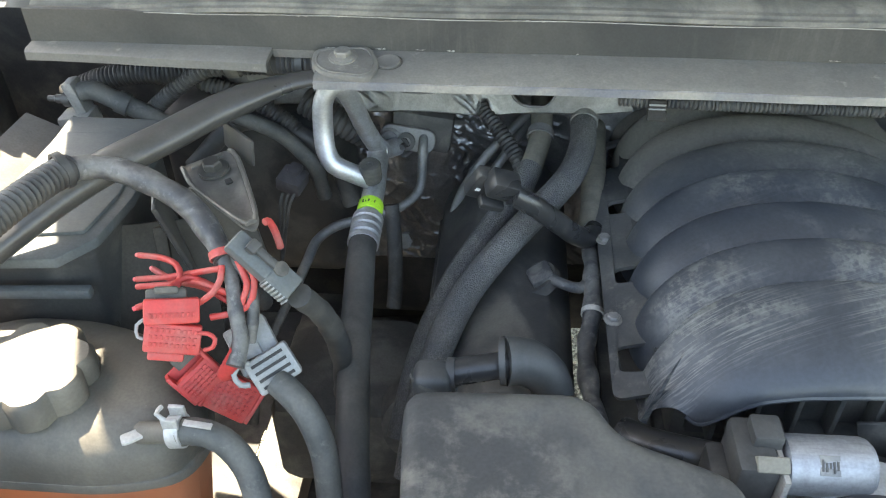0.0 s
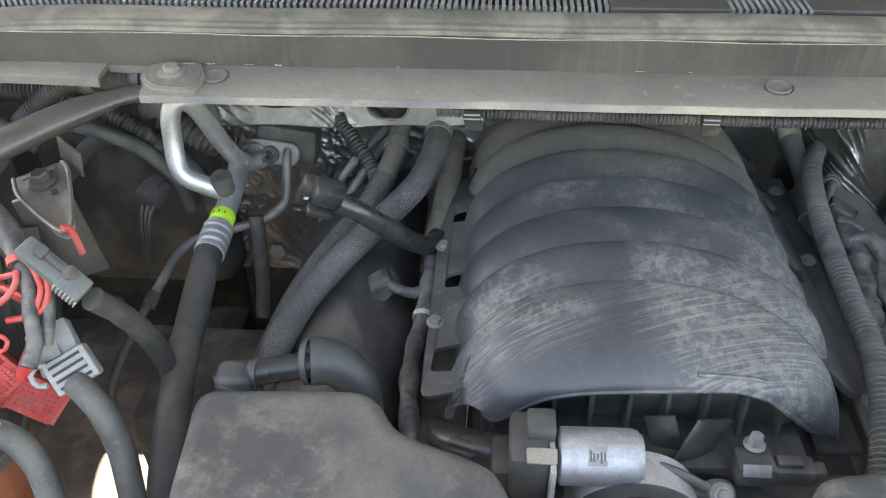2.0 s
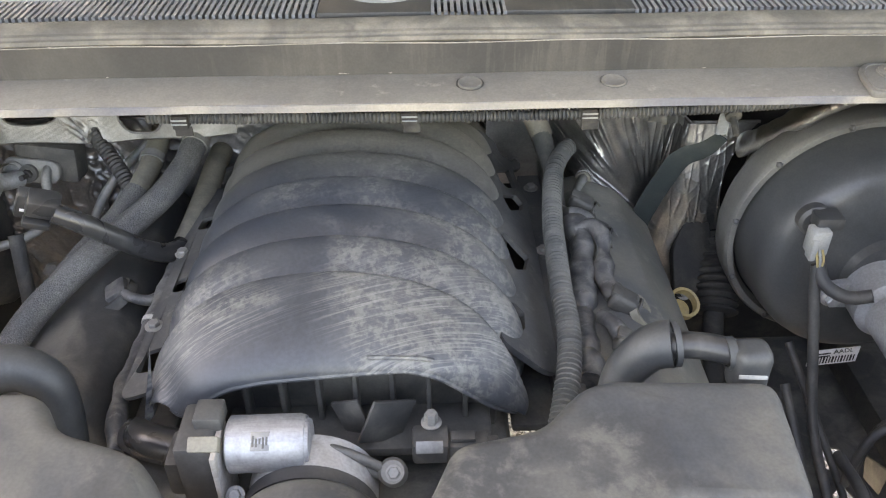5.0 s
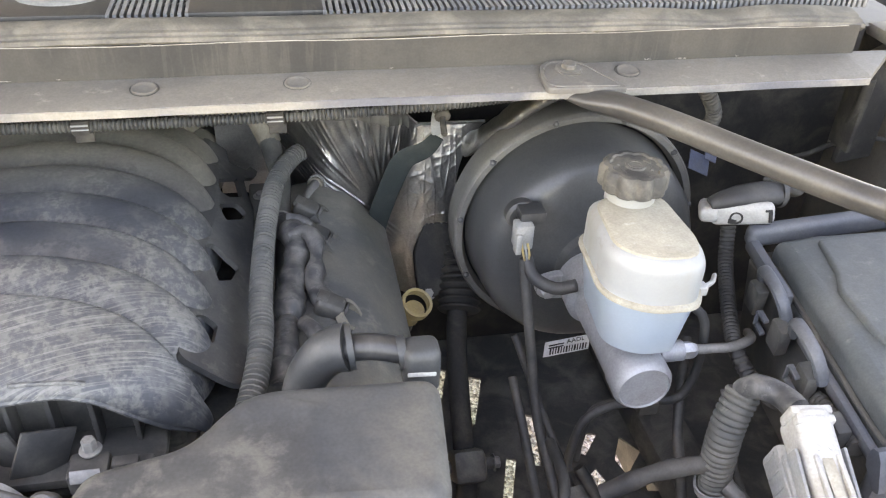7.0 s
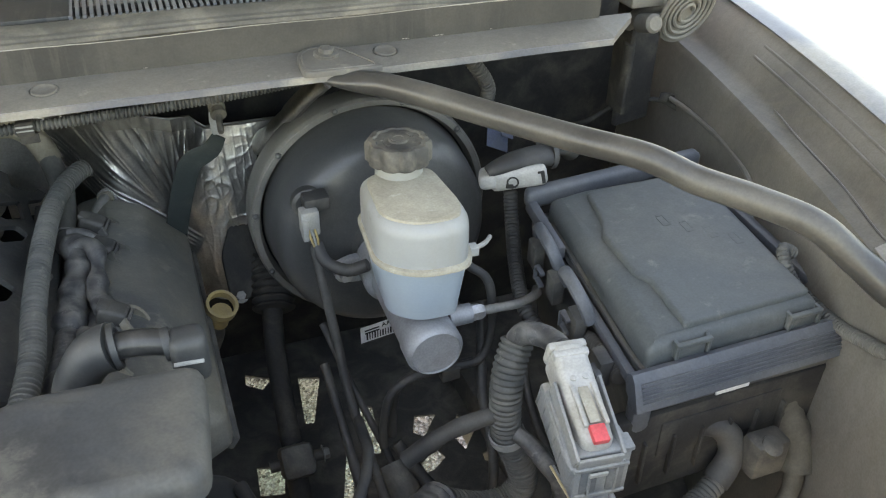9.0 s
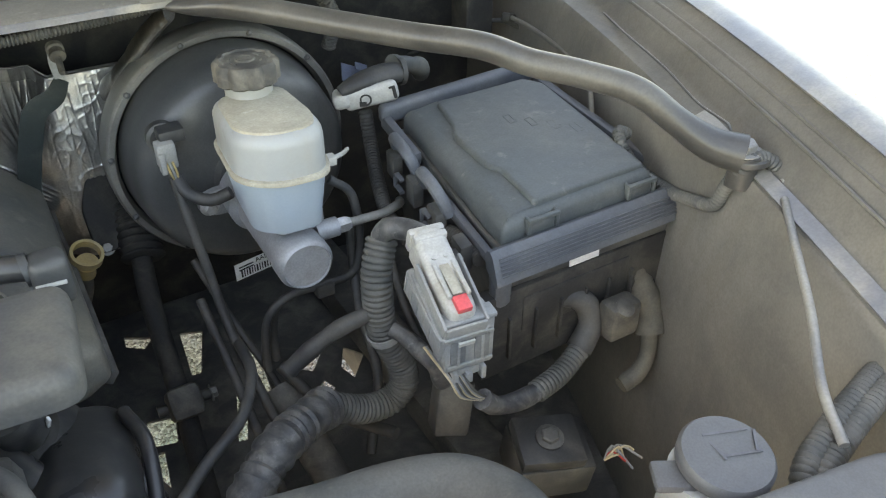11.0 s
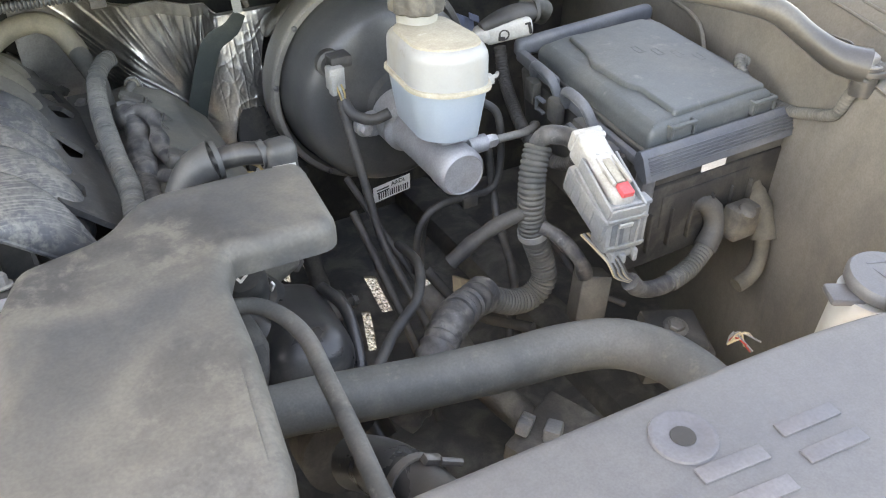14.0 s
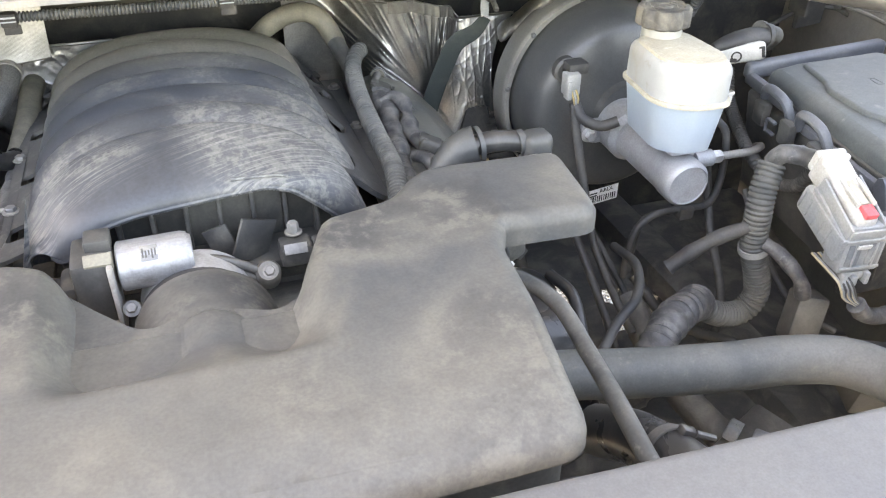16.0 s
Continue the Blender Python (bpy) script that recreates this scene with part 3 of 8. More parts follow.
def outer_fender(side):
    rows = [(-0.16, 1.00), (-0.19, 0.86), (-0.20, 0.62), (-0.20, 0.42)]

    def at(u, v):
        i = min(int(v * 3), 2)
        t = v * 3 - i
        a, b = rows[i], rows[i + 1]
        return fender_line(side, -0.45 + 1.65 * u, a[1] + (b[1] - a[1]) * t, a[0] + (b[0] - a[0]) * t)
    return sheet(at, 12, 3, 0.004)


for _s, _n in ((1, "fender_driver"), (-1, "fender_passenger")):
    _f = structure(_n, fender(_s), M_inner, "dusty inner fender with a painted grey lip", "car fender")
    part("fender_skin", outer_fender(_s), M_body, _f)
    _lip = sheet(lambda u, v, s=_s: fender_line(s, -0.45 + 1.65 * u, 1.1345 + 0.003 * math.sin((-0.45 + 1.65 * u) * 3) - 0.004 * (2 * v - 0.8) ** 2, -0.036 + 0.042 * v), 26, 4, 0.003)
    for _inn, _z in ((0.018, 1.1095), (0.034, 1.096)):
        part("panel_crease", sweep([Vector(fender_line(_s, -0.1 + 0.05 * k, _z + 0.003 * math.sin((-0.1 + 0.05 * k) * 3), _inn)) for k in range(19)], 0.0022, 6), M_inner, _f)
    part("ledge_strip", sheet(lambda u, v, s=_s: fender_line(s, -0.2 + 0.58 * u, 1.0590 - 0.0045 * v + 0.003 * math.sin((-0.2 + 0.58 * u) * 3), 0.050 + 0.019 * v), 20, 3, 0.002), M_body, _f, "grey painted ledge strip")
    part("fender_lip", _lip, M_body, _f, "blue-grey painted fender lip")

# the raised hood closes the place above
def hood_at(u, v):
    return (XM + (2 * u - 1) * (1.207 + 0.10 * v), 1.25 - 1.13 * v, 1.36 + 1.14 * v - 0.10 * v * v + 0.04 * math.sin(math.pi * u))



structure("hood_underside", sheet(hood_at, 10, 8, 0.012), M_body, "raised grey steel hood over the bay", "car hood")

# the cab behind the windscreen closes the place at the back
def cab_at(u, v):
    rows = [(1.30, 0.30), (1.32, 0.95), (1.22, 1.30), (1.02, 1.85), (0.0, 1.93)]
    k = v * 8
    i = min(int(k), 7)
    full = rows + [(-x, z) for x, z in rows[-2::-1]]
    t = k - i
    x, z = full[i][0] + (full[i + 1][0] - full[i][0]) * t, full[i][1] + (full[i + 1][1] - full[i][1]) * t
    y0 = 1.25 + max(0, z - 1.23) * 1.15
    return (XM + x, y0 + (4.6 - y0) * u, z)


structure("cab_shell", sheet(cab_at, 4, 8, 0.01), M_body, "plain grey painted truck cab", "car body")
structure("cab_floor", flat(XM - 1.28, XM + 1.28, 2.3, 4.6, 0.31), M_block, "dark underside of the cab", "car body")

# radiator, and an added dark floor sheet whose gaps show the ground


def liner(x0, x1, y0, y1, z, holes):
    """A dark sheet with gaps that let the ground show."""
    bm = bmesh.new()
    n, m = int((x1 - x0) / 0.018), int((y1 - y0) / 0.018)
    vs = {}

    def vert(i, j):
        if (i, j) not in vs:
            x, y = x0 + (x1 - x0) * i / n, y0 + (y1 - y0) * j / m
            q = Vector((x * 31, y * 31, 2.0))
            vs[i, j] = bm.verts.new((x + 0.010 * noise.noise(q), y + 0.010 * noise.noise(q + Vector((9, 0, 0))), z + 0.02 * noise.noise(q * 0.2)))
        return vs[i, j]
    for i in range(n):
        for j in range(m):
            x, y = x0 + (x1 - x0) * (i + 0.5) / n, y0 + (y1 - y0) * (j + 0.5) / m
            if not any(((x - hx) / a) ** 2 + ((y - hy) / b) ** 2 < 1 for hx, hy, a, b in holes):
                bm.faces.new((vert(i, j), vert(i + 1, j), vert(i + 1, j + 1), vert(i, j + 1)))
    bmesh.ops.recalc_face_normals(bm, faces=bm.faces)
    bmesh.ops.solidify(bm, geom=bm.faces[:], thickness=0.004)
    return bm


# added sheet: its gaps stand for the openings between parts
structure("splash_liner", merge(
    pierced([(0.62, 0.0), (1.62, 0.0), (1.62, 1.18), (0.62, 1.18)],
            [[(0.930, 1.074), (0.970, 1.060), (0.932, 0.944), (0.916, 0.948)], [(0.815, 0.873), (0.861, 0.864), (0.849, 0.800), (0.810, 0.807)], [(1.018, 0.955), (1.040, 0.943), (1.024, 0.832), (1.003, 0.836)],
             [(1.181, 0.875), (1.205, 0.835), (1.165, 0.790), (1.155, 0.826)], [(1.117, 0.816), (1.126, 0.788), (1.099, 0.770), (1.072, 0.768), (1.084, 0.791)], [(1.108, 0.900), (1.145, 0.890), (1.108, 0.845), (1.092, 0.862)],
             [(0.835, 1.112), (0.882, 1.085), (0.860, 1.058), (0.832, 1.081)], [(0.892, 1.095), (0.906, 1.090), (0.884, 1.015), (0.874, 1.025)], [(0.806, 0.790), (0.824, 0.790), (0.813, 0.711), (0.804, 0.737)],
             [(0.968, 0.857), (0.984, 0.850), (0.950, 0.751), (0.935, 0.754)], [(1.230, 0.844), (1.246, 0.840), (1.248, 0.785), (1.215, 0.800)], [(1.189, 0.772), (1.201, 0.775), (1.209, 0.751), (1.187, 0.755)]],
            lambda a, b: (a, b, 0.45 + 0.012 * noise.noise(Vector((a * 6, b * 6, 2)))), 0.004, 0.003),
    liner(-0.85, 0.10, 0.0, 1.18, 0.45, [(-0.325, 0.845, 0.032, 0.081), (-0.37, 0.83, 0.020, 0.081), (-0.12, 1.05, 0.017, 0.027)])), M_block, "added dark sheet low in the bay with cut gaps", "liner")
structure("radiator", box((XM, -0.02, 0.68), (1.15, 0.05, 0.62), 0.006), M_black, "dark radiator behind its support", "radiator")


# ---- engine ----
EX = 0.345            # the engine's middle plane
block = thing("engine_block", (EX, 0.8, 0.4), "grimy dark cast engine block and heads", "engine")
part("block_casting", box((EX, 0.80, 0.66), (0.36, 0.56, 0.46), 0.02, seg=2), M_block, block)
part("front_cover", merge(box((EX, 0.50, 0.74), (0.50, 0.10, 0.28), 0.03), lathe([(0.06, 0), (0.06, 0.06), (0.045, 0.065)], (EX, 0.46, 0.78), (0, -1, 0))), M_block, block)
part("transmission_housing", box((EX, 1.15, 0.6), (0.3, 0.3, 0.4), 0.06), M_block, block)


def valve_cover(side):
    t = thing("valve_cover", (EX + side * 0.36, 0.8, 0.82), "dusty black ribbed valve cover beside the intake", "valve cover", "valve covers")
    sx = lambda x: EX + side * x
    prof = [(0.255, 0.885), (0.285, 0.922), (0.325, 0.930), (0.375, 0.910), (0.430, 0.855), (0.433, 0.81), (0.40, 0.79), (0.27, 0.79)]
    bm = bmesh.new()
    rings = []
    for y, k in ((0.57, 0.80), (0.58, 0.95), (0.595, 1.0), (0.80, 1.0), (1.00, 1.0), (1.03, 0.93), (1.045, 0.78)):
        rings.append([bm.verts.new((sx(0.34 + (x - 0.34) * k), y, 0.86 + (z - 0.86) * k)) for x, z in prof])
    m = len(prof)
    for a, b in zip(rings, rings[1:]):
        for k in range(m):
            bm.faces.new((a[k], a[(k + 1) % m], b[(k + 1) % m], b[k]))
    bm.faces.new(rings[0])
    bm.faces.new(rings[-1])
    bmesh.ops.bevel(bm, geom=[e for e in bm.edges], offset=0.005, segments=2, profile=0.5, affect="EDGES")
    part("cover_shell", bm, M_tapeless if side > 0 else M_black, t, "", 60)
    part("cover_rail", box((sx(0.43), 0.81, 0.80), (0.012, 0.43, 0.02), 0.003, (0, side * 35, 0)), M_block, t)
    return t


valve_cover(1)
valve_cover(-1)

manifold = thing("intake_manifold", (EX, 0.8, 0.92), "dusty blue-black plastic intake manifold with arched runners", "intake manifold")


# the shell's front edge, from the passenger side round to the driver's: share of the arch, x, y, z
LIP = [(0.0, 0.146, 0.550, 0.935), (0.05, 0.158, 0.535, 0.963), (0.10, 0.175, 0.524, 0.973), (0.16, 0.1946, 0.514, 0.960), (0.20, 0.219, 0.513, 0.985), (0.25, 0.2403, 0.515, 0.998),
       (0.33, 0.275, 0.516, 1.006), (0.45, 0.322, 0.517, 1.010), (0.58, 0.380, 0.516, 1.016), (0.68, 0.418, 0.515, 1.019), (0.76, 0.448, 0.516, 1.008), (0.85, 0.480, 0.520, 0.978), (0.93, 0.504, 0.528, 0.952), (1.0, 0.535, 0.545, 0.925)]


def lip_at(v):
    """A point of the front edge, its corners eased."""
    taps = [min(1.0, max(0.0, v + d)) for d in (-0.018, -0.009, 0.0, 0.009, 0.018)]
    return Vector([sum(np.interp(t, [p[0] for p in LIP], [p[k] for p in LIP]) for t in taps) / 5 for k in (1, 2, 3)])


def arch(u, v):
    """u runs back along the engine, v across the arch. Each runner swells from under the one before it to a crest, then drops."""
    y = 0.515 + 0.60 * u
    a = math.pi * v
    c, s = -math.cos(a), math.sin(a)
    half = 0.196 - 0.008 * u
    x = half * math.copysign(abs(c) ** 0.84, c)
    crown = 1.053 - 0.045 * max(0, y - 0.64) - 0.08 * max(0, 0.60 - y) - 0.3 * max(0, y - 1.02)
    z = 0.925 + (crown - 0.925) * abs(s) ** 0.74
    q = x / half
    skew = y + 0.034 * abs(q) ** 3.0 + 0.016 * abs(q) + 0.010 * q - 0.010
    ph = (skew - 0.624) / 0.0685
    f = ph - math.floor(ph) if ph > -0.5 else 0.5
    rise = math.sin(math.pi / 2 * min(1.0, f / 0.84)) ** 0.55 if f < 0.84 else 0.5 + 0.5 * math.cos(math.pi * (f - 0.84) / 0.16)
    out = 0.027 * (rise - 0.85)
    if ph <= 0:
        # the smooth front shell has a crest at its back edge only
        t = max(0.0, min(1.0, 1 + ph * 1.35))
        out = 0.027 * ((0.5 + 0.5 * math.cos(math.pi * max(0, (t - 0.78) / 0.22))) - 0.85) * min(1, 0.35 + t)
    side_amp = 1 + 0.35 * max(0, abs(q) - 0.5) / 0.5
    n = Vector((c * 0.85, 0, s + 0.05)).normalized()
    p = Vector((EX + x, y, z)) + n * out * side_amp
    w = max(0.0, 1 - (y - 0.515) / 0.10) ** 2
    return p.lerp(lip_at(v), w) if w > 0 else p


part("runner_shell", sheet(arch, 320, 130, 0.004), M_intake, manifold, "", 40)
part("rolled_edge", sweep([lip_at(0.12 + 0.86 * k / 90) + Vector((0, 0.002, -0.002)) for k in range(91)], 0.0034, 8), M_intake, manifold)
part("seam_nib", sweep([arch(0.035, 0.56 + 0.14 * k / 20) + Vector((0, 0, 0.001)) for k in range(21)], 0.0022, 6), M_intake, manifold)
part("lower_plenum", box((EX, 0.82, 0.90), (0.33, 0.52, 0.09), 0.01), M_block, manifold)
part("front_wall", box((EX, 0.565, 0.955), (0.30, 0.02, 0.11), 0.004), M_black, manifold)
for _i in range(8):
    part("rib", box((0.215 + 0.037 * _i, 0.55, 0.957), (0.005, 0.03, 0.095), 0.001), M_black, manifold)
part("coolant_neck", tube([(0.130, 0.535, 0.915), (0.155, 0.515, 0.925), (0.185, 0.505, 0.928), (0.225, 0.50, 0.925)], 0.019, 18), M_gloss, manifold, "glossy black pipe under the shell")
part("front_shelf", box((EX + 0.02, 0.53, 0.925), (0.27, 0.07, 0.012), 0.003), M_black, manifold)


# flanges along both sides, with openings between the runners; s runs outward, in metres of plan
part("port_flange", pierced([(-0.010, 0.585), (0.040, 0.585), (0.058, 0.600), (0.058, 0.965), (0.050, 0.995), (0.044, 1.040), (0.061, 1.075), (0.064, 1.13), (0.040, 1.15), (-0.010, 1.15)],
                            [[(0.016, 1.121), (0.025, 1.141), (0.041, 1.119), (0.057, 1.119), (0.047, 1.076), (0.025, 1.064)], [(0.013, 0.979), (0.036, 1.025), (0.044, 0.975), (0.027, 0.946), (0.017, 0.949)],
                             [(0.016, 0.909), (0.039, 0.944), (0.050, 0.934), (0.046, 0.912), (0.026, 0.883)], [(0.005, 0.801), (0.014, 0.813), (0.029, 0.802), (0.043, 0.796), (0.035, 0.761), (0.020, 0.743)],
                             [(-0.001, 0.656), (0.008, 0.669), (0.023, 0.665), (0.020, 0.632), (0.010, 0.623)]],
                            lambda a, y: (0.524 + a, y, 0.982 - 0.95 * a - 0.10 * max(0, y - 0.93)), 0.007, 0.005), M_flange, manifold, "", 60)
part("port_flange", pierced([(-0.004, 0.55), (0.052, 0.55), (0.052, 1.02), (-0.004, 1.02)],
                            [[(0.006, 0.62), (0.042, 0.622), (0.044, 0.582), (0.010, 0.575)], [(0.006, 0.742), (0.036, 0.744), (0.038, 0.715), (0.010, 0.712)],
                             [(0.010, 0.872), (0.034, 0.874), (0.036, 0.846), (0.012, 0.842)], [(0.010, 1.004), (0.040, 1.004), (0.040, 0.955), (0.014, 0.952)]],
                            lambda a, y: (0.170 - a, y, 0.968 - 0.35 * a + 0.004 * math.sin(y * 46)), 0.005), M_flange, manifold, "", 60)
part("bolt_ledge", box((0.592, 0.80, 0.915), (0.034, 0.48, 0.010), 0.003), M_flange, manifold)
for _side in (-1, 1):
    part("side_rail", box((EX + _side * 0.205, 0.80, 0.895), (0.05, 0.50, 0.012), 0.004), M_oxide, manifold)
for _x, _y, _z in ((0.592, 0.60, 0.92), (0.592, 0.84, 0.92), (0.592, 1.0, 0.92), (0.126, 0.66, 0.955), (0.126, 0.80, 0.955)):
    bolt(manifold, (_x, _y, _z), (0, 0, 1), 0.007, 0.007)

# throttle body
throttle = thing("throttle_body", (0.31, 0.46, 0.90), "cast aluminium throttle body with a silver motor housing", "throttle body")
part("motor_housing", lathe([(0.0235, 0), (0.0265, 0.002), (0.0265, 0.066), (0.0245, 0.072), (0.0225, 0.072), (0.021, 0.0755)], (0.252, 0.464, 0.978), (1, 0, 0.02), 36), M_motor, throttle)
part("code_plate", box((0.285, 0.4483, 0.9990), (0.017, 0.017, 0.0012), 0.0004, (37, 0, 0)), M_steel, throttle)
for _k in range(5):
    part("code_mark", box((0.2788 + 0.0031 * _k, 0.4476 - 0.0012 * (_k % 2), 1.0000 - 0.0009 * (_k % 2)), (0.0017, 0.010 - 0.0025 * (_k % 3), 0.0010), 0, (37, 0, 0)), M_block, throttle)
part("sensor_cover", merge(box((0.226, 0.466, 0.965), (0.036, 0.06, 0.075), 0.006), box((0.236, 0.475, 1.005), (0.026, 0.028, 0.018), 0.003), box((0.205, 0.468, 0.95), (0.026, 0.045, 0.045), 0.006)), M_rubber, throttle)
part("tan_tag", box((0.236, 0.446, 0.998), (0.027, 0.014, 0.018), 0.0015, (35, 0, 0)), M_tanhose, throttle)
part("mount_plate", box((0.246, 0.452, 0.955), (0.005, 0.05, 0.09), 0.001), M_cast, throttle)
part("bore_housing", lathe([(0.062, 0), (0.062, 0.05), (0.055, 0.055), (0.05, 0.055), (0.05, 0.01)], (0.325, 0.475, 0.915), (0, -1, 0), 40), M_cast, throttle)
for _dz in (0, 0.012):
    part("arm", merge(tube([(0.325, 0.468, 0.972 - _dz), (0.36, 0.462, 0.965 - _dz), (0.40, 0.458, 0.942 - _dz)], 0.0048)), M_stamp, throttle)
part("arm_boss", lathe([(0.014, 0), (0.014, 0.02), (0.011, 0.024)], (0.402, 0.466, 0.93), (0, -0.6, 0.8), 20), M_stamp, throttle)
for _c in ((0.403, 0.452, 0.947), (0.258, 0.432, 0.945), (0.267, 0.425, 0.93)):
    bolt(throttle, _c, (0, -0.6, 0.8), 0.006, 0.006)
part("clamp_ring", ring_of((0.325, 0.43, 0.915), (0, -1, 0), 0.060, 0.004, 0.014, 40), M_rubber, throttle)

mapsensor = thing("pressure_sensor", (0.44, 0.49, 0.93), "small black pressure sensor with a bolt and plug", "sensor")
part("sensor_body", merge(box((0.438, 0.487, 0.946), (0.036, 0.030, 0.026), 0.004), box((0.474, 0.487, 0.943), (0.040, 0.022, 0.020), 0.003), box((0.498, 0.487, 0.943), (0.014, 0.016, 0.014), 0.003), box((0.470, 0.487, 0.956), (0.024, 0.012, 0.006), 0.002)), M_black, mapsensor)
part("sensor_label", box((0.437, 0.4735, 0.957), (0.026, 0.0015, 0.012), 0.0005, (-35, 0, 0)), M_steel, mapsensor)
bolt(mapsensor, (0.439, 0.50, 0.962), (0, 0, 1), 0.0068, 0.014)
part("bracket_fin", merge(box((0.395, 0.51, 0.955), (0.05, 0.004, 0.05), 0.001, (0, 25, 30)), box((0.36, 0.52, 0.95), (0.03, 0.004, 0.045), 0.001, (0, -20, -15))), M_black, manifold)

# air duct
duct = thing("air_duct", (0.34, 0.2, 0.94), "dusty grey moulded plastic air intake duct with two wings", "air duct")
DUCT = [(0.759, 0.486, .024), (0.745, 0.342, .024), (0.637, 0.347, 0.004), (0.622, 0.315, .01), (0.616, 0.224, .02), (0.595, 0.062, .03), (0.085, 0.062, .03), (0.064, 0.224, .02),
        (0.058, 0.315, .01), (0.043, 0.350, 0.004), (-0.068, 0.352, .024), (-0.080, 0.486, .026), (0.085, 0.492, .03), (0.108, 0.446, .025), (0.172, 0.424, .02),
        (0.200, 0.408, .015), (0.232, 0.367, .02), (0.275, 0.318, .02), (0.335, 0.338, .03), (0.395, 0.314, .015), (0.415, 0.325, .02), (0.440, 0.372, .02), (0.458, 0.418, .015), (0.535, 0.434, .02),
        (0.583, 0.492, .03)]
_out = smooth_outline(DUCT, 0.02)


def ease(t):
    t = max(0.0, min(1.0, t))
    return t * t * (3 - 2 * t)


def duct_top(x, y):
    """Height of the moulding over its flat top: the front rolls down, the middle sinks towards the throttle with a low dome."""
    e = -2.7 * max(0, 0.14 - y) ** 2
    side = ease((x - 0.190) / 0.045) * ease((0.445 - x) / 0.060)
    back = max(0.0, min(1.0, (y - 0.218) / 0.055)) ** 0.75
    e += side * back * (-0.048 + 0.026 * math.exp(-((x - 0.335) / 0.042) ** 2))
    e += 0.0022 * math.exp(-((x - 0.64 + 0.02 * (y - 0.42)) / 0.007) ** 2) * (1 if y > 0.34 else 0) - 0.003 * math.exp(-((x - 0.04) / 0.012) ** 2) * (1 if y > 0.34 else 0)
    return e + 0.0015 * noise.noise(Vector((x * 11, y * 11, 0))) + 0.0006 * noise.noise(Vector((x * 40, y * 40, 3)))


part("duct_shell", slab(_out, 0.998, 1.030, 0.016, 5, duct_top, 0.0, 0.0075), M_duct, duct, "", 50)
part("duct_belly", slab(smooth_outline([(0.60, 0.31), (0.585, 0.075), (0.095, 0.075), (0.08, 0.31)], 0.03), 0.93, 1.0, 0.004), M_duct, duct)


part("throttle_dome", lathe([(0.058, -0.018), (0.066, -0.017), (0.0715, -0.010), (0.0745, 0.006), (0.0775, 0.04), (0.079, 0.13)], (0.330, 0.395, 0.925), (0, -1, 0), 48), M_duct, duct, "dusty round mouth of the duct", 60)
part("front_skirt", box((0.34, 0.062, 0.95), (0.5, 0.015, 0.05), 0.006), M_black, duct)

# vent hoses behind the wings
for _side, _n in ((-1, ""), (1, "")):
    sx = lambda x: EX + _side * (x - EX)
    up = 0.022 if _side > 0 else 0.0
    v = thing("vent_hose", (sx(0.69), 0.53, 0.95), "glossy black vent hose with a moulded elbow", "hose", "vent hoses")
    part("hose", tube([(sx(0.752), 0.520, 0.965 + up), (sx(0.750), 0.526, 0.985 + up), (sx(0.735), 0.53, 0.996 + up), (sx(0.70), 0.54, 0.998 + up), (sx(0.66), 0.552, 0.995 + up * 0.6)], 0.0135), M_gloss, v)
    part("elbow", sweep(spline([(sx(0.680), 0.550, 0.998 + up * 0.7), (sx(0.660), 0.554, 0.994 + up * 0.5), (sx(0.638), 0.553, 0.975), (sx(0.630), 0.545, 0.945), (sx(0.628), 0.53, 0.91)]), lambda i, d: 0.0245 - 0.06 * min(d, 0.07), 20), M_vent, v)
    part("mouth", ring_of((sx(0.682), 0.5495, 0.998 + up * 0.7), (1, 0, 0.1), 0.0185, 0.0045, 0.006), M_vent, v)
    part("end_collar", merge(box((sx(0.748), 0.522, 0.985 + up), (0.036, 0.034, 0.055), 0.010, seg=3), ring_of((sx(0.730), 0.530, 0.996 + up), (1, 0, 0.1), 0.0137, 0.003, 0.008)), M_vent, v)
    if _side > 0:
        part("white_band", box((0.746, 0.5040, 1.0105), (0.028, 0.002, 0.0042), 0.0008, (-20, 4, 0)), M_connwhite, v, "white paint band")
    else:
        part("wrinkle", merge(*[ring_of((sx(0.750 - 0.004 * k), 0.522, 0.999 - 0.004 * k), (0.3, 0.2, 1), 0.0165, 0.0025, 0.003) for k in range(3)]), M_greyhose, v)

# ---- driver's side: brakes ----
booster = thing("brake_booster", (1.042, 0.9, 0.72), "large round black brake booster, dusty on top", "brake booster")
part("front_shell", lathe([(0.168, -0.010), (0.163, -0.010), (0.1605, -0.002), (0.159, 0.030), (0.155, 0.060), (0.150, 0.073), (0.142, 0.082), (0.132, 0.087), (0.108, 0.0925), (0.090, 0.096), (0.06, 0.101), (0.055, 0.112), (0.04, 0.114)],
                          (1.044, 0.905, 0.896), (0, -1, 0), 96), M_booster, booster, "", 40)
part("rim_band", lathe([(0.164, -0.012), (0.168, -0.006), (0.1705, 0.005), (0.1785, 0.006), (0.1815, 0.002), (0.182, -0.004), (0.182, -0.040), (0.1795, -0.046), (0.176, -0.048), (0.172, -0.060), (0.16, -0.062)], (1.044, 0.905, 0.896), (0, -1, 0), 110), M_rim, booster, "dusty rolled rim of the booster", 40)
part("rear_shell", lathe([(0.165, 0.058), (0.160, 0.075), (0.14, 0.11), (0.10, 0.15), (0.09, 0.2)], (1.044, 0.905, 0.896), (0, 1, 0), 72), M_booster, booster, "", 30)
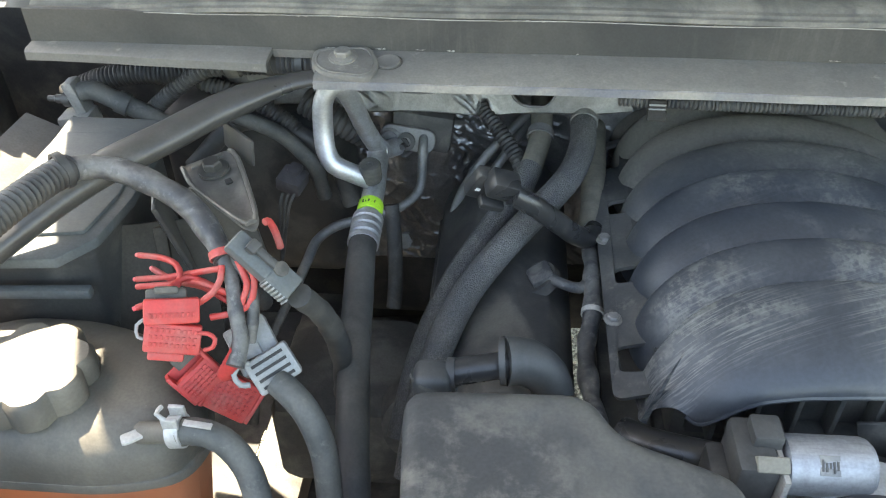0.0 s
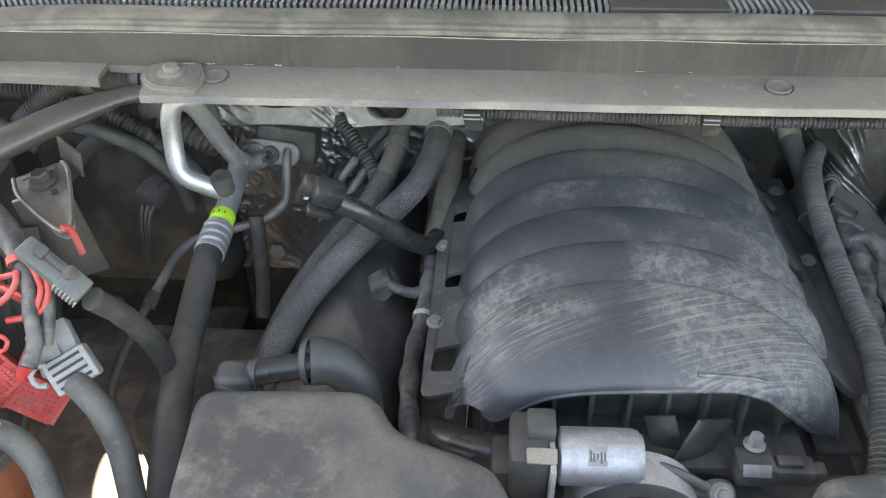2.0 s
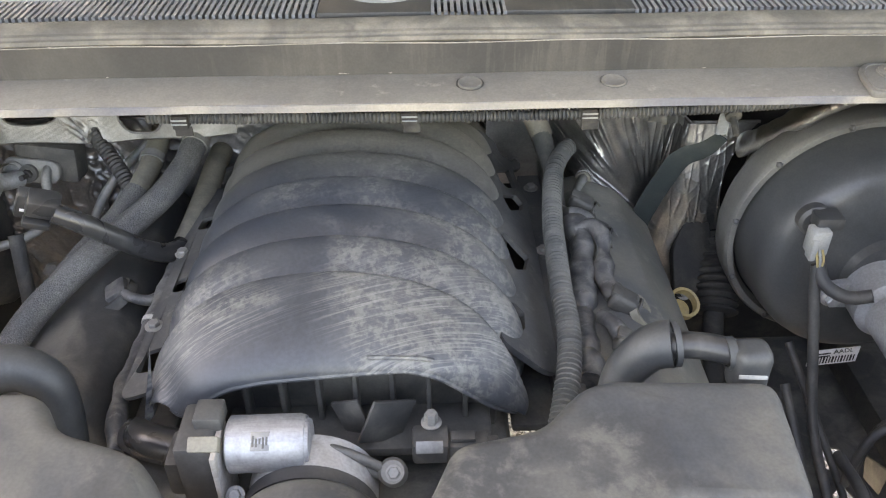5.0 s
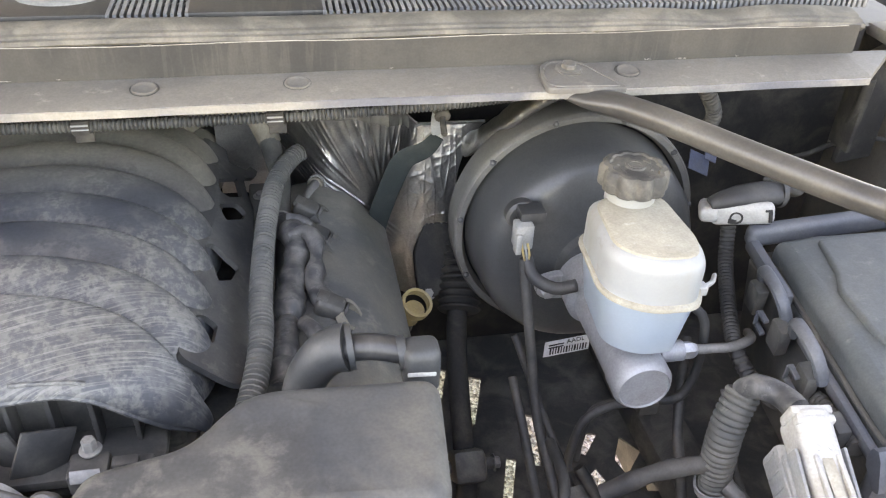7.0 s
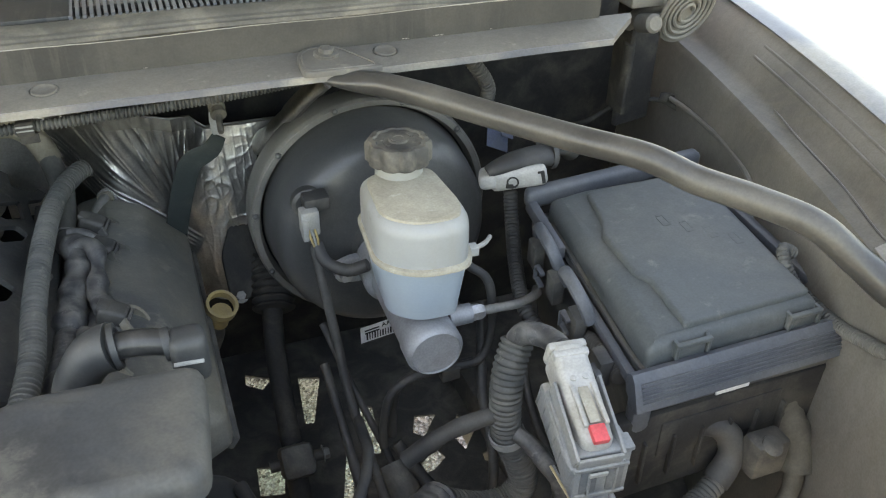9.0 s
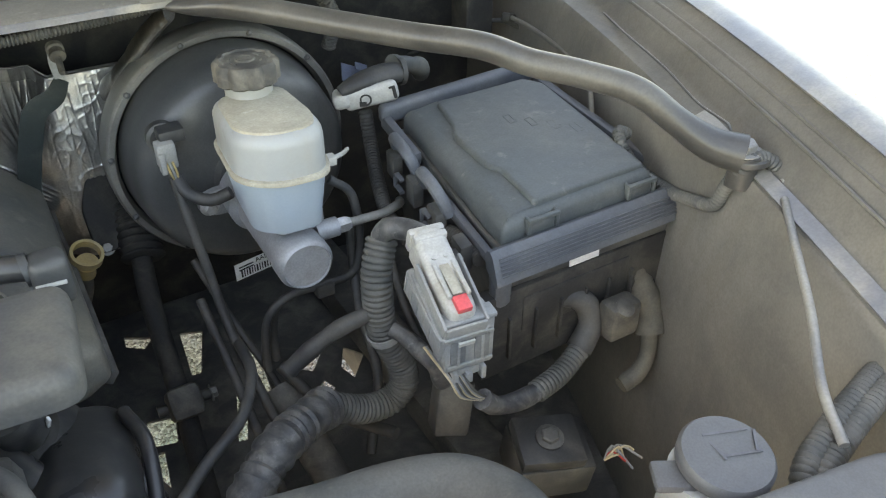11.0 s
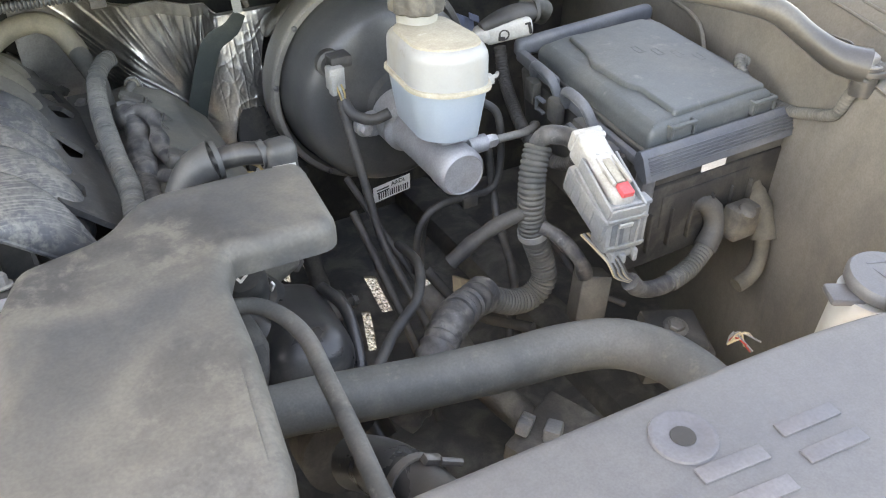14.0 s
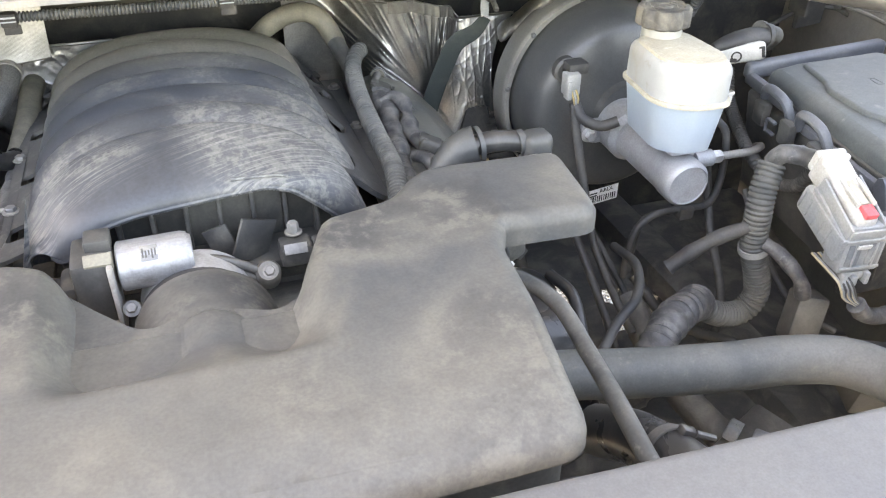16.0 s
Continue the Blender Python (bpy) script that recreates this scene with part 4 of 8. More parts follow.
for _k in range(11):
    _a = 2 * math.pi * (_k + 0.25) / 11
    part("crimp", lathe([(0.0055, -0.002), (0.0045, 0.002), (0.002, 0.004)], (1.044 + 0.1765 * math.cos(_a), 0.899, 0.896 + 0.1765 * math.sin(_a)), (0.5 * math.cos(_a), -1, 0.5 * math.sin(_a)), 6), M_booster, booster)
_bc = part("pressure_switch", merge(lathe([(0.021, 0), (0.021, 0.012), (0.017, 0.016)], (0.928, 0.815, 0.985), (0, -1, 0), 24), box((0.936, 0.792, 0.995), (0.034, 0.03, 0.018), 0.003)), M_black, booster)
part("plug", merge(box((0.923, 0.776, 0.975), (0.024, 0.022, 0.036), 0.003), box((0.915, 0.768, 0.968), (0.008, 0.016, 0.03), 0.002)), M_conn, _bc)
for _k in range(3):
    part("wire", tube([(0.919 + 0.004 * _k, 0.765, 0.968), (0.921 + 0.004 * _k, 0.758, 0.955), (0.925 + 0.002 * _k, 0.760, 0.942)], 0.0016, 6), M_yellow if _k != 1 else M_conn, _bc)
_bl = part("bar_label", sheet(lambda u, v: (0.998 + 0.070 * u, 0.8335 - 0.003 * u, 0.702 + 0.012 * u + 0.030 * v), 2, 2, 0.001), M_white, booster, "white barcode label")
for _k in range(14):
    part("label_bar", box((1.008 + 0.0042 * _k, 0.8315 - 0.0002 * _k, 0.7135 + 0.0007 * _k), (0.0016 if _k % 3 else 0.0026, 0.0008, 0.012), 0), M_ink, _bl)
for _k in range(2):
    part("label_bar", box((1.016, 0.8312, 0.7225 + 0.0052 * _k), (0.024, 0.0008, 0.0022), 0, (0, -9, 0)), M_ink, _bl)


def writing(body, m, size, mat, parent, name="lettering"):
    """Plain lettering with the built-in font, as a mesh under its thing."""
    c = bpy.data.curves.new(name, "FONT")
    c.body, c.size, c.extrude, c.align_x, c.align_y = body, size, 0.0006, "CENTER", "CENTER"
    tmp = new(name, c)
    bpy.context.view_layer.update()
    me = bpy.data.meshes.new_from_object(tmp.evaluated_get(bpy.context.evaluated_depsgraph_get()))
    bpy.data.objects.remove(tmp)
    bm = bmesh.new()
    bm.from_mesh(me)
    bm.transform(m)
    return part(name, bm, mat, parent)


writing("AADL", pose(1.0455, 0.8305, 0.7345, 90, -9, 0), 0.011, M_ink, _bl)

master = thing("master_cylinder", (1.03, 0.65, 0.86), "pale cast aluminium brake master cylinder on the booster", "master cylinder")
part("cylinder_body", lathe([(0.036, 0.0), (0.036, 0.012), (0.045, 0.014), (0.045, 0.06), (0.036, 0.07), (0.035, 0.19), (0.0365, 0.195), (0.0365, 0.222), (0.033, 0.228), (0.031, 0.230), (0.030, 0.2275), (0.010, 0.2275)], (1.030, 0.805, 0.886), (-0.02, -1, -0.02), 36), M_master, master)
part("mount_flange", slab(smooth_outline([(0.952, -0.012), (0.975, -0.02), (1.085, -0.02), (1.108, -0.012), (1.108, 0.012), (1.085, 0.02), (0.975, 0.02), (0.952, 0.012)], 0.01), 0, 0.012, 0.002), M_master, master)
_fl = master.children[-1]
_fl.data.transform(world_of(master).inverted() @ W @ pose(0, 0.79, 0.882, 90, 0, 0) @ W.inverted() @ world_of(master))
for _x in (0.966, 1.094):
    bolt(master, (_x, 0.778, 0.880), (0, -1, 0), 0.009, 0.012, M_alu, "nut")
part("outlet_boss", merge(lathe([(0.013, 0), (0.013, 0.03)], (1.055, 0.615, 0.900), (1, 0, 0), 20), box((1.05, 0.63, 0.92), (0.04, 0.03, 0.03), 0.006)), M_master, master)
part("outlet_nut", lathe([(0.011, 0), (0.011, 0.012), (0.008, 0.018)], (1.085, 0.614, 0.900), (1, 0, 0), 6), M_alu, master)
part("neck", box((1.02, 0.64, 0.935), (0.04, 0.09, 0.03), 0.008), M_master, master)

reservoir = thing("fluid_reservoir", (1.02, 0.65, 0.93), "translucent white brake fluid reservoir, dusty top, black cap", "fluid reservoir")
RES = [(0.972, 0.712, .022), (0.962, 0.60, .03), (1.0, 0.566, .03), (1.058, 0.566, .03), (1.072, 0.60, .03), (1.067, 0.712, .022)]


def grown(outline, k, cx=1.018, cy=0.645):
    return [(cx + (p[0] - cx) * k, cy + (p[1] - cy) * k) + tuple(p[2:]) for p in outline]


part("lower_shell", slab(smooth_outline(grown(RES, 1.0), 0.02), 0.942, 1.020, 0.001, 1, None, 0.012), M_tanklow, reservoir, "blue-tinted translucent lower half")
part("upper_shell", slab(smooth_outline(grown(RES, 1.0), 0.02), 1.018, 1.075, 0.017, 5), M_tankwhite, reservoir)
part("dusty_top", slab(smooth_outline(grown(RES, 0.86), 0.018), 1.07, 1.0765, 0.002, 2), M_tantop, reservoir, "tan dust-covered top of the reservoir")
part("seam_rim", slab(smooth_outline(grown(RES, 1.07), 0.02), 1.015, 1.021, 0.0025, 2), M_tantop, reservoir, "tan dirty welded seam")
part("filler_neck", lathe([(0.029, 0), (0.029, 0.022)], (1.022, 0.702, 1.07), (0, 0, 1), 28), M_tankwhite, reservoir)
_cap = part("cap", lathe([(0.036, 0), (0.040, 0.003), (0.040, 0.022), (0.036, 0.027), (0.030, 0.028), (0.028, 0.026), (0.012, 0.026), (0.011, 0.028), (0.005, 0.028)], (1.022, 0.702, 1.090), (0, 0, 1), 64, 10, 0.10), M_cap, reservoir, "dusty black lobed screw cap")
part("cap_mark", ring_of((1.022, 0.702, 1.117), (0, 0, 1), 0.007, 0.0016, 0.003, 20), M_cap, _cap)
for _a in (25, 155, 205, 335):
    part("cap_mark", box((1.022 + 0.019 * math.cos(radians(_a)), 0.702 + 0.019 * math.sin(radians(_a)), 1.1165), (0.010, 0.003, 0.0014), 0, (0, 0, _a + 90)), M_cap, _cap)
part("level_plug", merge(box((1.075, 0.60, 1.013), (0.018, 0.014, 0.012), 0.002), tube([(1.08, 0.602, 1.012), (1.10, 0.615, 1.008), (1.118, 0.64, 0.998)], 0.003, 8)), M_connwhite, reservoir)

reservoir.location.z -= 0.007 * S

line1 = thing("brake_line", (1.1, 0.63, 0.8), "thin dusty steel brake line", "brake line", "brake lines")
part("pipe", tube([(1.095, 0.614, 0.900), (1.125, 0.612, 0.9005), (1.152, 0.611, 0.901), (1.180, 0.622, 0.900), (1.195, 0.65, 0.885)], 0.0062, 10), M_steel, line1)
line2 = thing("brake_line", (1.0, 0.62, 0.75), "dark looped brake line below the master cylinder", "brake line", "brake lines")
part("pipe", tube([(0.968, 0.62, 0.70), (0.969, 0.62, 0.74), (0.980, 0.62, 0.79), (1.013, 0.62, 0.812), (1.06, 0.62, 0.812), (1.104, 0.62, 0.815), (1.12, 0.625, 0.86), (1.115, 0.63, 0.93), (1.09, 0.64, 0.955)], 0.006, 10), M_rubber, line2)
part("second_pipe", tube([(0.985, 0.635, 0.70), (0.986, 0.635, 0.74), (0.995, 0.635, 0.785), (1.02, 0.635, 0.80), (1.10, 0.635, 0.80)], 0.006, 10), M_rubber, line2)
part("clip", box((1.06, 0.625, 0.806), (0.026, 0.03, 0.02), 0.003), M_black, line2)
hose_v = thing("vacuum_hose", (0.95, 0.73, 0.9), "black vacuum hose from the booster", "hose")
part("hose", tube([(0.928, 0.766, 0.945), (0.935, 0.75, 0.925), (0.96, 0.735, 0.915), (0.985, 0.725, 0.925)], 0.0085, 10), M_rubber, hose_v)
part("dangling_wire", tube([(0.925, 0.765, 0.945), (0.928, 0.75, 0.90), (0.935, 0.72, 0.82), (0.94, 0.68, 0.74), (0.95, 0.62, 0.68), (0.955, 0.55, 0.64)], 0.007, 10), M_rubber, hose_v)

# steering shaft and lower clutter, with the gaps to the ground
shaft = thing("steering_shaft", (0.86, 0.85, 0.6), "dark steering shaft with a universal joint", "steering shaft")
part("shaft", tube([(0.90, 1.0, 0.80), (0.872, 0.88, 0.70), (0.862, 0.72, 0.56), (0.85, 0.60, 0.46)], 0.016), M_oxide, shaft)
part("boot", ribbed([(0.905, 1.02, 0.815), (0.893, 0.97, 0.775), (0.882, 0.92, 0.735)], 0.034, 0.012, 0.2, 18), M_oxide, shaft)
part("joint", merge(box((0.866, 0.74, 0.585), (0.05, 0.05, 0.06), 0.01, (45, 0, 0)), lathe([(0.009, 0), (0.009, 0.08)], (0.826, 0.74, 0.585), (1, 0, 0), 12)), M_block, shaft)
bolt(shaft, (0.906, 0.74, 0.585), (1, 0, 0), 0.009, 0.01)

bracket = thing("firewall_bracket", (0.85, 1.0, 0.76), "black stamped bracket with two bolts", "bracket")
part("plate", slab(smooth_outline([(0.822, -0.12), (0.856, -0.12), (0.882, -0.05), (0.880, 0.005), (0.842, 0.005), (0.820, -0.045)], 0.012), 0, 0.02, 0.003), M_oxide, bracket)
bracket.children[0].data.transform(world_of(bracket).inverted() @ W @ pose(0, 1.03, 0.835, 55, 0, 0) @ W.inverted() @ world_of(bracket))
bolt(bracket, (0.862, 1.022, 0.832), (0, -0.8, 0.6), 0.008, 0.008)
bolt(bracket, (0.838, 0.952, 0.752), (0, -0.8, 0.6), 0.008, 0.008)

dip = thing("dipstick", (0.797, 0.86, 0.75), "yellow plastic ring-pull transmission dipstick", "dipstick")
part("handle", merge(ring_of((0.801, 0.852, 0.813), (0.25, -0.45, 0.86), 0.0185, 0.0045, 0.013), lathe([(0.014, 0), (0.011, 0.02), (0.016, 0.03)], (0.795, 0.875, 0.770), (0.15, -0.5, 0.85), 20)), M_yellow, dip)
part("tube", tube([(0.795, 0.876, 0.772), (0.79, 0.90, 0.72), (0.76, 0.98, 0.60), (0.70, 1.05, 0.5)], 0.009, 10), M_block, dip)

# foil insulation on the firewall
def shield_point(u, v):
    """The driver-side shield: leans back towards its foot, follows the booster, and is gathered into fans and crinkles."""
    zt = 1.052 - 0.026 * min(1, max(0, (0.53 + 0.38 * u - 0.72) / 0.08)) - 0.022 * min(1, max(0, (0.53 + 0.38 * u - 0.79) / 0.02))
    z = 0.72 + (zt - 0.72) * v
    right = min(0.935, 1.044 - math.sqrt(max(0.0, 0.155 ** 2 - (z - 0.896) ** 2)))
    x = 0.53 + (right - 0.53) * u
    ease = lambda a, b, q: min(1, max(0, (q - a) / (b - a))) ** 2 * (3 - 2 * min(1, max(0, (q - a) / (b - a))))
    lean = ease(0.77, 0.83, x)
    y = (1.025 - 0.015 * v) * (1 - lean) + (0.992 + 0.050 * v) * lean + 0.085 * (1 - ease(0.61, 0.70, x))
    band = (x - 0.627) * 0.678 + (z - 0.964) * 0.735
    along = (x - 0.627) * 0.735 - (z - 0.964) * 0.678
    wind = lambda q, a, b, soft: ease(a - soft, a, q) * (1 - ease(b, b + soft, q))
    streaks = (1 - abs(math.sin((band + 0.004 * noise.noise(Vector((along * 12, band * 60, 0)))) * 440))) ** 2 * 0.0042 * wind(band, -0.012, 0.018, 0.012) * wind(along, -0.02, 0.19, 0.03) * (0.55 + 0.9 * abs(noise.noise(Vector((along * 26, band * 160, 3)))))
    ang, r = math.atan2(z - 0.855, 0.775 - x), math.hypot(z - 0.855, x - 0.775)
    fan = ((1 - abs(noise.noise(Vector((ang * 8.5 + 6 * r, r * 3, 1.5))))) ** 7 * 0.0034 + (1 - abs(noise.noise(Vector((ang * 17 - 5 * r, r * 6, 7.5))))) ** 7 * 0.0018) * ease(0.05, 0.13, r) * (1 - ease(0.79, 0.82, x)) * ease(0.012, 0.035, band)
    q = Vector((x, y, z)) * 9
    calm = ease(0.78, 0.83, x)
    crackle = ((1 - abs(noise.noise(q * 2.6 + Vector((0, 4, 1))))) ** 14 * 0.0007 + (1 - abs(noise.noise(q * 6.2))) ** 12 * 0.0005 + (1 - abs(noise.noise(Vector((q.x * 9, 2, q.z * 1.2))))) ** 14 * 0.0008) * calm
    roll = (0.004 * noise.noise(q * 0.6) + 0.0012 * noise.noise(q * 1.7)) * (1 - 0.7 * calm)
    return Vector((x, y, z)) + Vector((0, -1, 0.2)) * (streaks + fan + crackle + roll)


_shield = thing("foil_shield", (0.76, 1.09, 0.72), "crumpled silver foil heat insulation on the firewall", "heat shield", "foil heat shields")
part("foil_sheet", sheet(shield_point, 300, 200, 0.0012), M_foil, _shield, "", 28)
part("edge_strip", sweep([shield_point(k / 70, 1.0) + Vector((0, -0.002, 0.001)) for k in range(71)], 0.0026, 6, 1.0), M_foil, _shield)
part("hem", sheet(lambda u, v: shield_point(0.40 + 0.30 * u, 1.0 - 0.050 * v) + Vector((0, -0.006 + 0.001 * math.sin(u * 23), 0.003 * (1 - v))), 40, 4, 0.0012), M_hem, _shield, "dull folded hem of the foil", 30)
_roll = thing("foil_roll", (0.94, 0.98, 1.02), "rolled bright foil edge beside the booster", "heat shield", "foil heat shields")
part("rolled_foil", sweep(spline([(0.900, 1.012, 0.980), (0.922, 0.985, 1.010), (0.945, 0.955, 1.050), (0.968, 0.930, 1.085), (0.990, 0.905, 1.115)], 0.003), lambda i, d: 0.021 * (1 + 0.12 * noise.noise(Vector((d * 55, 0.4, 0))) + 0.06 * noise.noise(Vector((d * 190, 2.4, 0)))), 22, 0.45, Vector((0, -0.5, 0.85))), M_foil, _roll, "", 30)
def rear_foil_point(u, v):
    """The passenger-side shield behind the hoses: dark and creased, bunched in a brighter column."""
    x, z = -0.245 + 0.50 * u, 0.72 + 0.30 * v
    q = Vector((x, 1.05, z)) * 9
    fold = 0.0045 * noise.noise(q * 0.6) + 0.0016 * noise.noise(q * 1.6)
    slant = (1 - abs(noise.noise(Vector((q.x * 2.4 + q.z * 1.2, 2.0, q.z * 4.2 + q.x * 2.6 + 1.5 * noise.noise(q * 1.3)))))) ** 9 * 0.0024 * max(0.0, 0.5 + 1.5 * noise.noise(q * 0.9 + Vector((7, 0, 0))))
    net = (1 - abs(noise.noise(q * 4.6 + Vector((3, 0, 1))))) ** 10 * 0.0016 + (1 - abs(noise.noise(q * 9.5))) ** 8 * 0.0008
    column = math.exp(-((x + 0.055) / 0.022) ** 2) + math.exp(-((x + 0.215) / 0.018) ** 2)
    bunch = (1 - abs(noise.noise(Vector((q.x * 7.5, 1.0, q.z * 5.0))))) ** 4 * 0.0050 * column
    return Vector((x, 1.035 + 0.02 * v, z)) + Vector((0, -1, 0.3)) * (fold + slant + net + bunch)


_rear = thing("foil_shield", (0.0, 1.05, 0.72), "darker crumpled foil heat insulation behind the hoses", "heat shield", "foil heat shields")
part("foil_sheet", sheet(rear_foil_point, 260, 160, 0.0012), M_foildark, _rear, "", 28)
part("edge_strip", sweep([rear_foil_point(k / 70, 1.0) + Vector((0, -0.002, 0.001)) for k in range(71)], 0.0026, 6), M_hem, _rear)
APRON_HOLES = [[(-0.158, 1.054), (-0.149, 1.042), (-0.124, 1.0385), (-0.097, 1.041), (-0.080, 1.047), (-0.080, 1.075), (-0.158, 1.080)], [(0.004, 1.048), (0.012, 1.034), (0.023, 1.0265), (0.055, 1.0265), (0.066, 1.040), (0.064, 1.062), (0.010, 1.064)]]
APRON_CUTS = [smooth_outline(h, 0.008, 4) for h in APRON_HOLES]


def apron_point(u, v):
    """The quilted apron: hangs below the cowl, gathered in two slanting bunches."""
    x = -0.32 + 0.49 * u
    foot = 1.0145 + 0.006 * math.exp(-((x + 0.30) / 0.05) ** 2) + 0.022 * math.exp(-((x + 0.029) / 0.009) ** 4) + 0.006 * max(0, x) / 0.12 + 0.0015 * math.sin(x * 40)
    z = foot + (1.125 - foot) * v
    y = 0.995 + 0.25 * (z - 1.017)
    q = Vector((x, y, z)) * 9
    bunch = math.exp(-((x + 0.175 + 0.7 * (1.06 - z)) / 0.026) ** 2) + 0.9 * math.exp(-((x + 0.055 - 0.6 * (1.05 - z)) / 0.020) ** 2)
    crease = (1 - abs(noise.noise(Vector((q.x * 2.2 - q.z * 3.0, 0.7, q.z * 9.0 + q.x * 7.0))))) ** 5 * 0.0042 * bunch
    return Vector((x, y, z)) + Vector((0, -0.97, 0.2)) * (crease + 0.003 * noise.noise(q * 0.8) + 0.0006 * noise.noise(q * 4))


def apron_sheet():
    bm = sheet(apron_point, 330, 70)
    gone = [f for f in bm.faces if any(within(Vector((f.calc_center_median().x, f.calc_center_median().z)), [(p[0], p[1]) for p in c]) for c in APRON_CUTS)]
    bmesh.ops.delete(bm, geom=gone, context="FACES")
    bmesh.ops.recalc_face_normals(bm, faces=bm.faces)
    bmesh.ops.solidify(bm, geom=bm.faces[:], thickness=0.003)
    return bm


_apron = thing("foil_apron", (-0.08, 1.0, 1.015), "silver foil-faced insulation apron with notches under the cowl", "heat shield", "foil heat shields")
part("apron_sheet", apron_sheet(), M_apron, _apron, "", 35)
part("bound_edge", sweep([apron_point(k / 160, 0.0) for k in range(161)], 0.0024, 6), M_hem, _apron, "dull bound lower edge")
for _c in APRON_CUTS:
    _at = [(p[0], p[1]) for p in _c if p[1] < 1.058]
    part("bound_hole", sweep([Vector((p[0], 0.993 + 0.25 * (p[1] - 1.017), p[1])) for p in _at], 0.0018, 6), M_hem, _apron)
strap = thing("ground_strap", (0.80, 1.05, 0.86), "flat green-grey ground strap over the foil", "strap")
part("band", sweep(spline([(0.839, 0.935, 1.037), (0.825, 0.950, 1.010), (0.797, 0.962, 0.988), (0.781, 0.976, 0.941), (0.769, 0.988, 0.895), (0.759, 0.995, 0.850), (0.755, 0.99, 0.80)]), lambda i, d: 0.0095 + 0.0065 * min(1, d / 0.05), 12, 0.12, Vector((0, -1, 0.3))), M_strap, strap)
stud = thing("strap_clip", (0.842, 0.914, 1.04), "grey nut and pale tab on a stud below the cowl", "clip")
part("clip_body", merge(lathe([(0.006, -0.004), (0.011, -0.003), (0.0115, 0.004), (0.009, 0.006), (0.009, 0.012), (0.0105, 0.013), (0.0105, 0.017), (0.006, 0.018)], (0.8408, 0.930, 1.083), (0, -0.92, -0.38), 24), lathe([(0.0042, 0.012), (0.0042, 0.040), (0.0034, 0.042)], (0.8408, 0.926, 1.081), (-0.05, -0.92, -0.42), 14)), M_cap, stud)
part("tab", sweep(spline([(0.838, 0.932, 1.082), (0.836, 0.934, 1.062), (0.838, 0.936, 1.040)], 0.003), 0.007, 8, 0.25, Vector((0, -1, 0.3))), M_conn, stud)

# looms below the cowl
under = thing("cowl_loom", (0.5, 0.8, 1.14), "thin black corrugated wiring loom under the cowl", "wiring loom")
part("conduit", ribbed([(0.12, 0.802, 1.145), (0.25, 0.800, 1.1435), (0.5, 0.799, 1.142), (0.7, 0.802, 1.143), (0.85, 0.812, 1.145), (0.965, 0.83, 1.147)], 0.0070, 0.0046, 0.34, 10), M_vent, under)
for _x in (0.16, 0.42, 0.625):
    _c = part("clip", merge(box((_x, 0.7985, 1.143), (0.019, 0.0175, 0.0175), 0.003), box((_x + 0.002, 0.795, 1.131), (0.020, 0.004, 0.012), 0.0015)), M_oxide, under)
    part("clip_band", merge(box((_x, 0.7885, 1.1475), (0.018, 0.0016, 0.0022), 0.0006), box((_x, 0.7885, 1.1425), (0.018, 0.0016, 0.0016), 0.0006)), M_conn, _c)
tail = thing("corner_loom", (1.09, 0.9, 1.05), "corrugated loom dropping behind the brace", "wiring loom")
part("conduit", ribbed([(1.165, 0.90, 1.155), (1.183, 0.897, 1.132), (1.205, 0.898, 1.103), (1.222, 0.902, 1.078), (1.228, 0.907, 1.056), (1.226, 0.93, 1.01)], 0.0115, 0.006), M_rubber, tail)
part("paper_tag", box((1.335, 1.09, 0.880), (0.052, 0.002, 0.034), 0.0005, (-35, 28, 10)), M_tagblue, tail, "folded pale blue paper tag")
part("tag_fold", box((1.352, 1.086, 0.892), (0.030, 0.002, 0.014), 0.0005, (-35, 28, 10)), M_tagblue, tail)

# engine harness and coils beside the intake
loom = thing("engine_loom", (0.6, 0.8, 0.95), "long dusty corrugated engine wiring loom", "wiring loom")
part("conduit", ribbed([(0.672, 1.075, 0.945), (0.664, 1.06, 0.957), (0.645, 1.035, 0.966), (0.618, 0.96, 0.970), (0.602, 0.85, 0.968), (0.594, 0.72, 0.965), (0.592, 0.62, 0.958), (0.577, 0.54, 0.945), (0.555, 0.47, 0.925)], 0.0140, 0.0066, 0.40, 14), M_greyhose, loom)
part("rear_boot", tube([(0.46, 1.09, 0.955), (0.478, 1.088, 0.985), (0.505, 1.085, 1.010), (0.535, 1.085, 1.024), (0.566, 1.083, 1.027), (0.590, 1.075, 1.016), (0.604, 1.064, 0.995), (0.612, 1.052, 0.977)], 0.0165, 16, 0.05), M_tanhose, loom)
coils = thing("coil_harness", (0.64, 0.83, 0.92), "taped branch harness with coil plugs", "wiring loom")
part("sleeve", tube([(0.609, 1.056, 0.984), (0.615, 1.035, 0.968), (0.622, 1.0, 0.954), (0.620, 0.955, 0.936), (0.618, 0.915, 0.925)], 0.0150, 16, 0.04), M_greyhose, coils)
part("trunk", tube([(0.618, 0.917, 0.926), (0.626, 0.885, 0.938), (0.634, 0.855, 0.950), (0.640, 0.825, 0.948), (0.634, 0.79, 0.940), (0.626, 0.74, 0.932), (0.618, 0.66, 0.925), (0.612, 0.59, 0.92)], 0.0165, 16, 0.45), M_tape, coils)
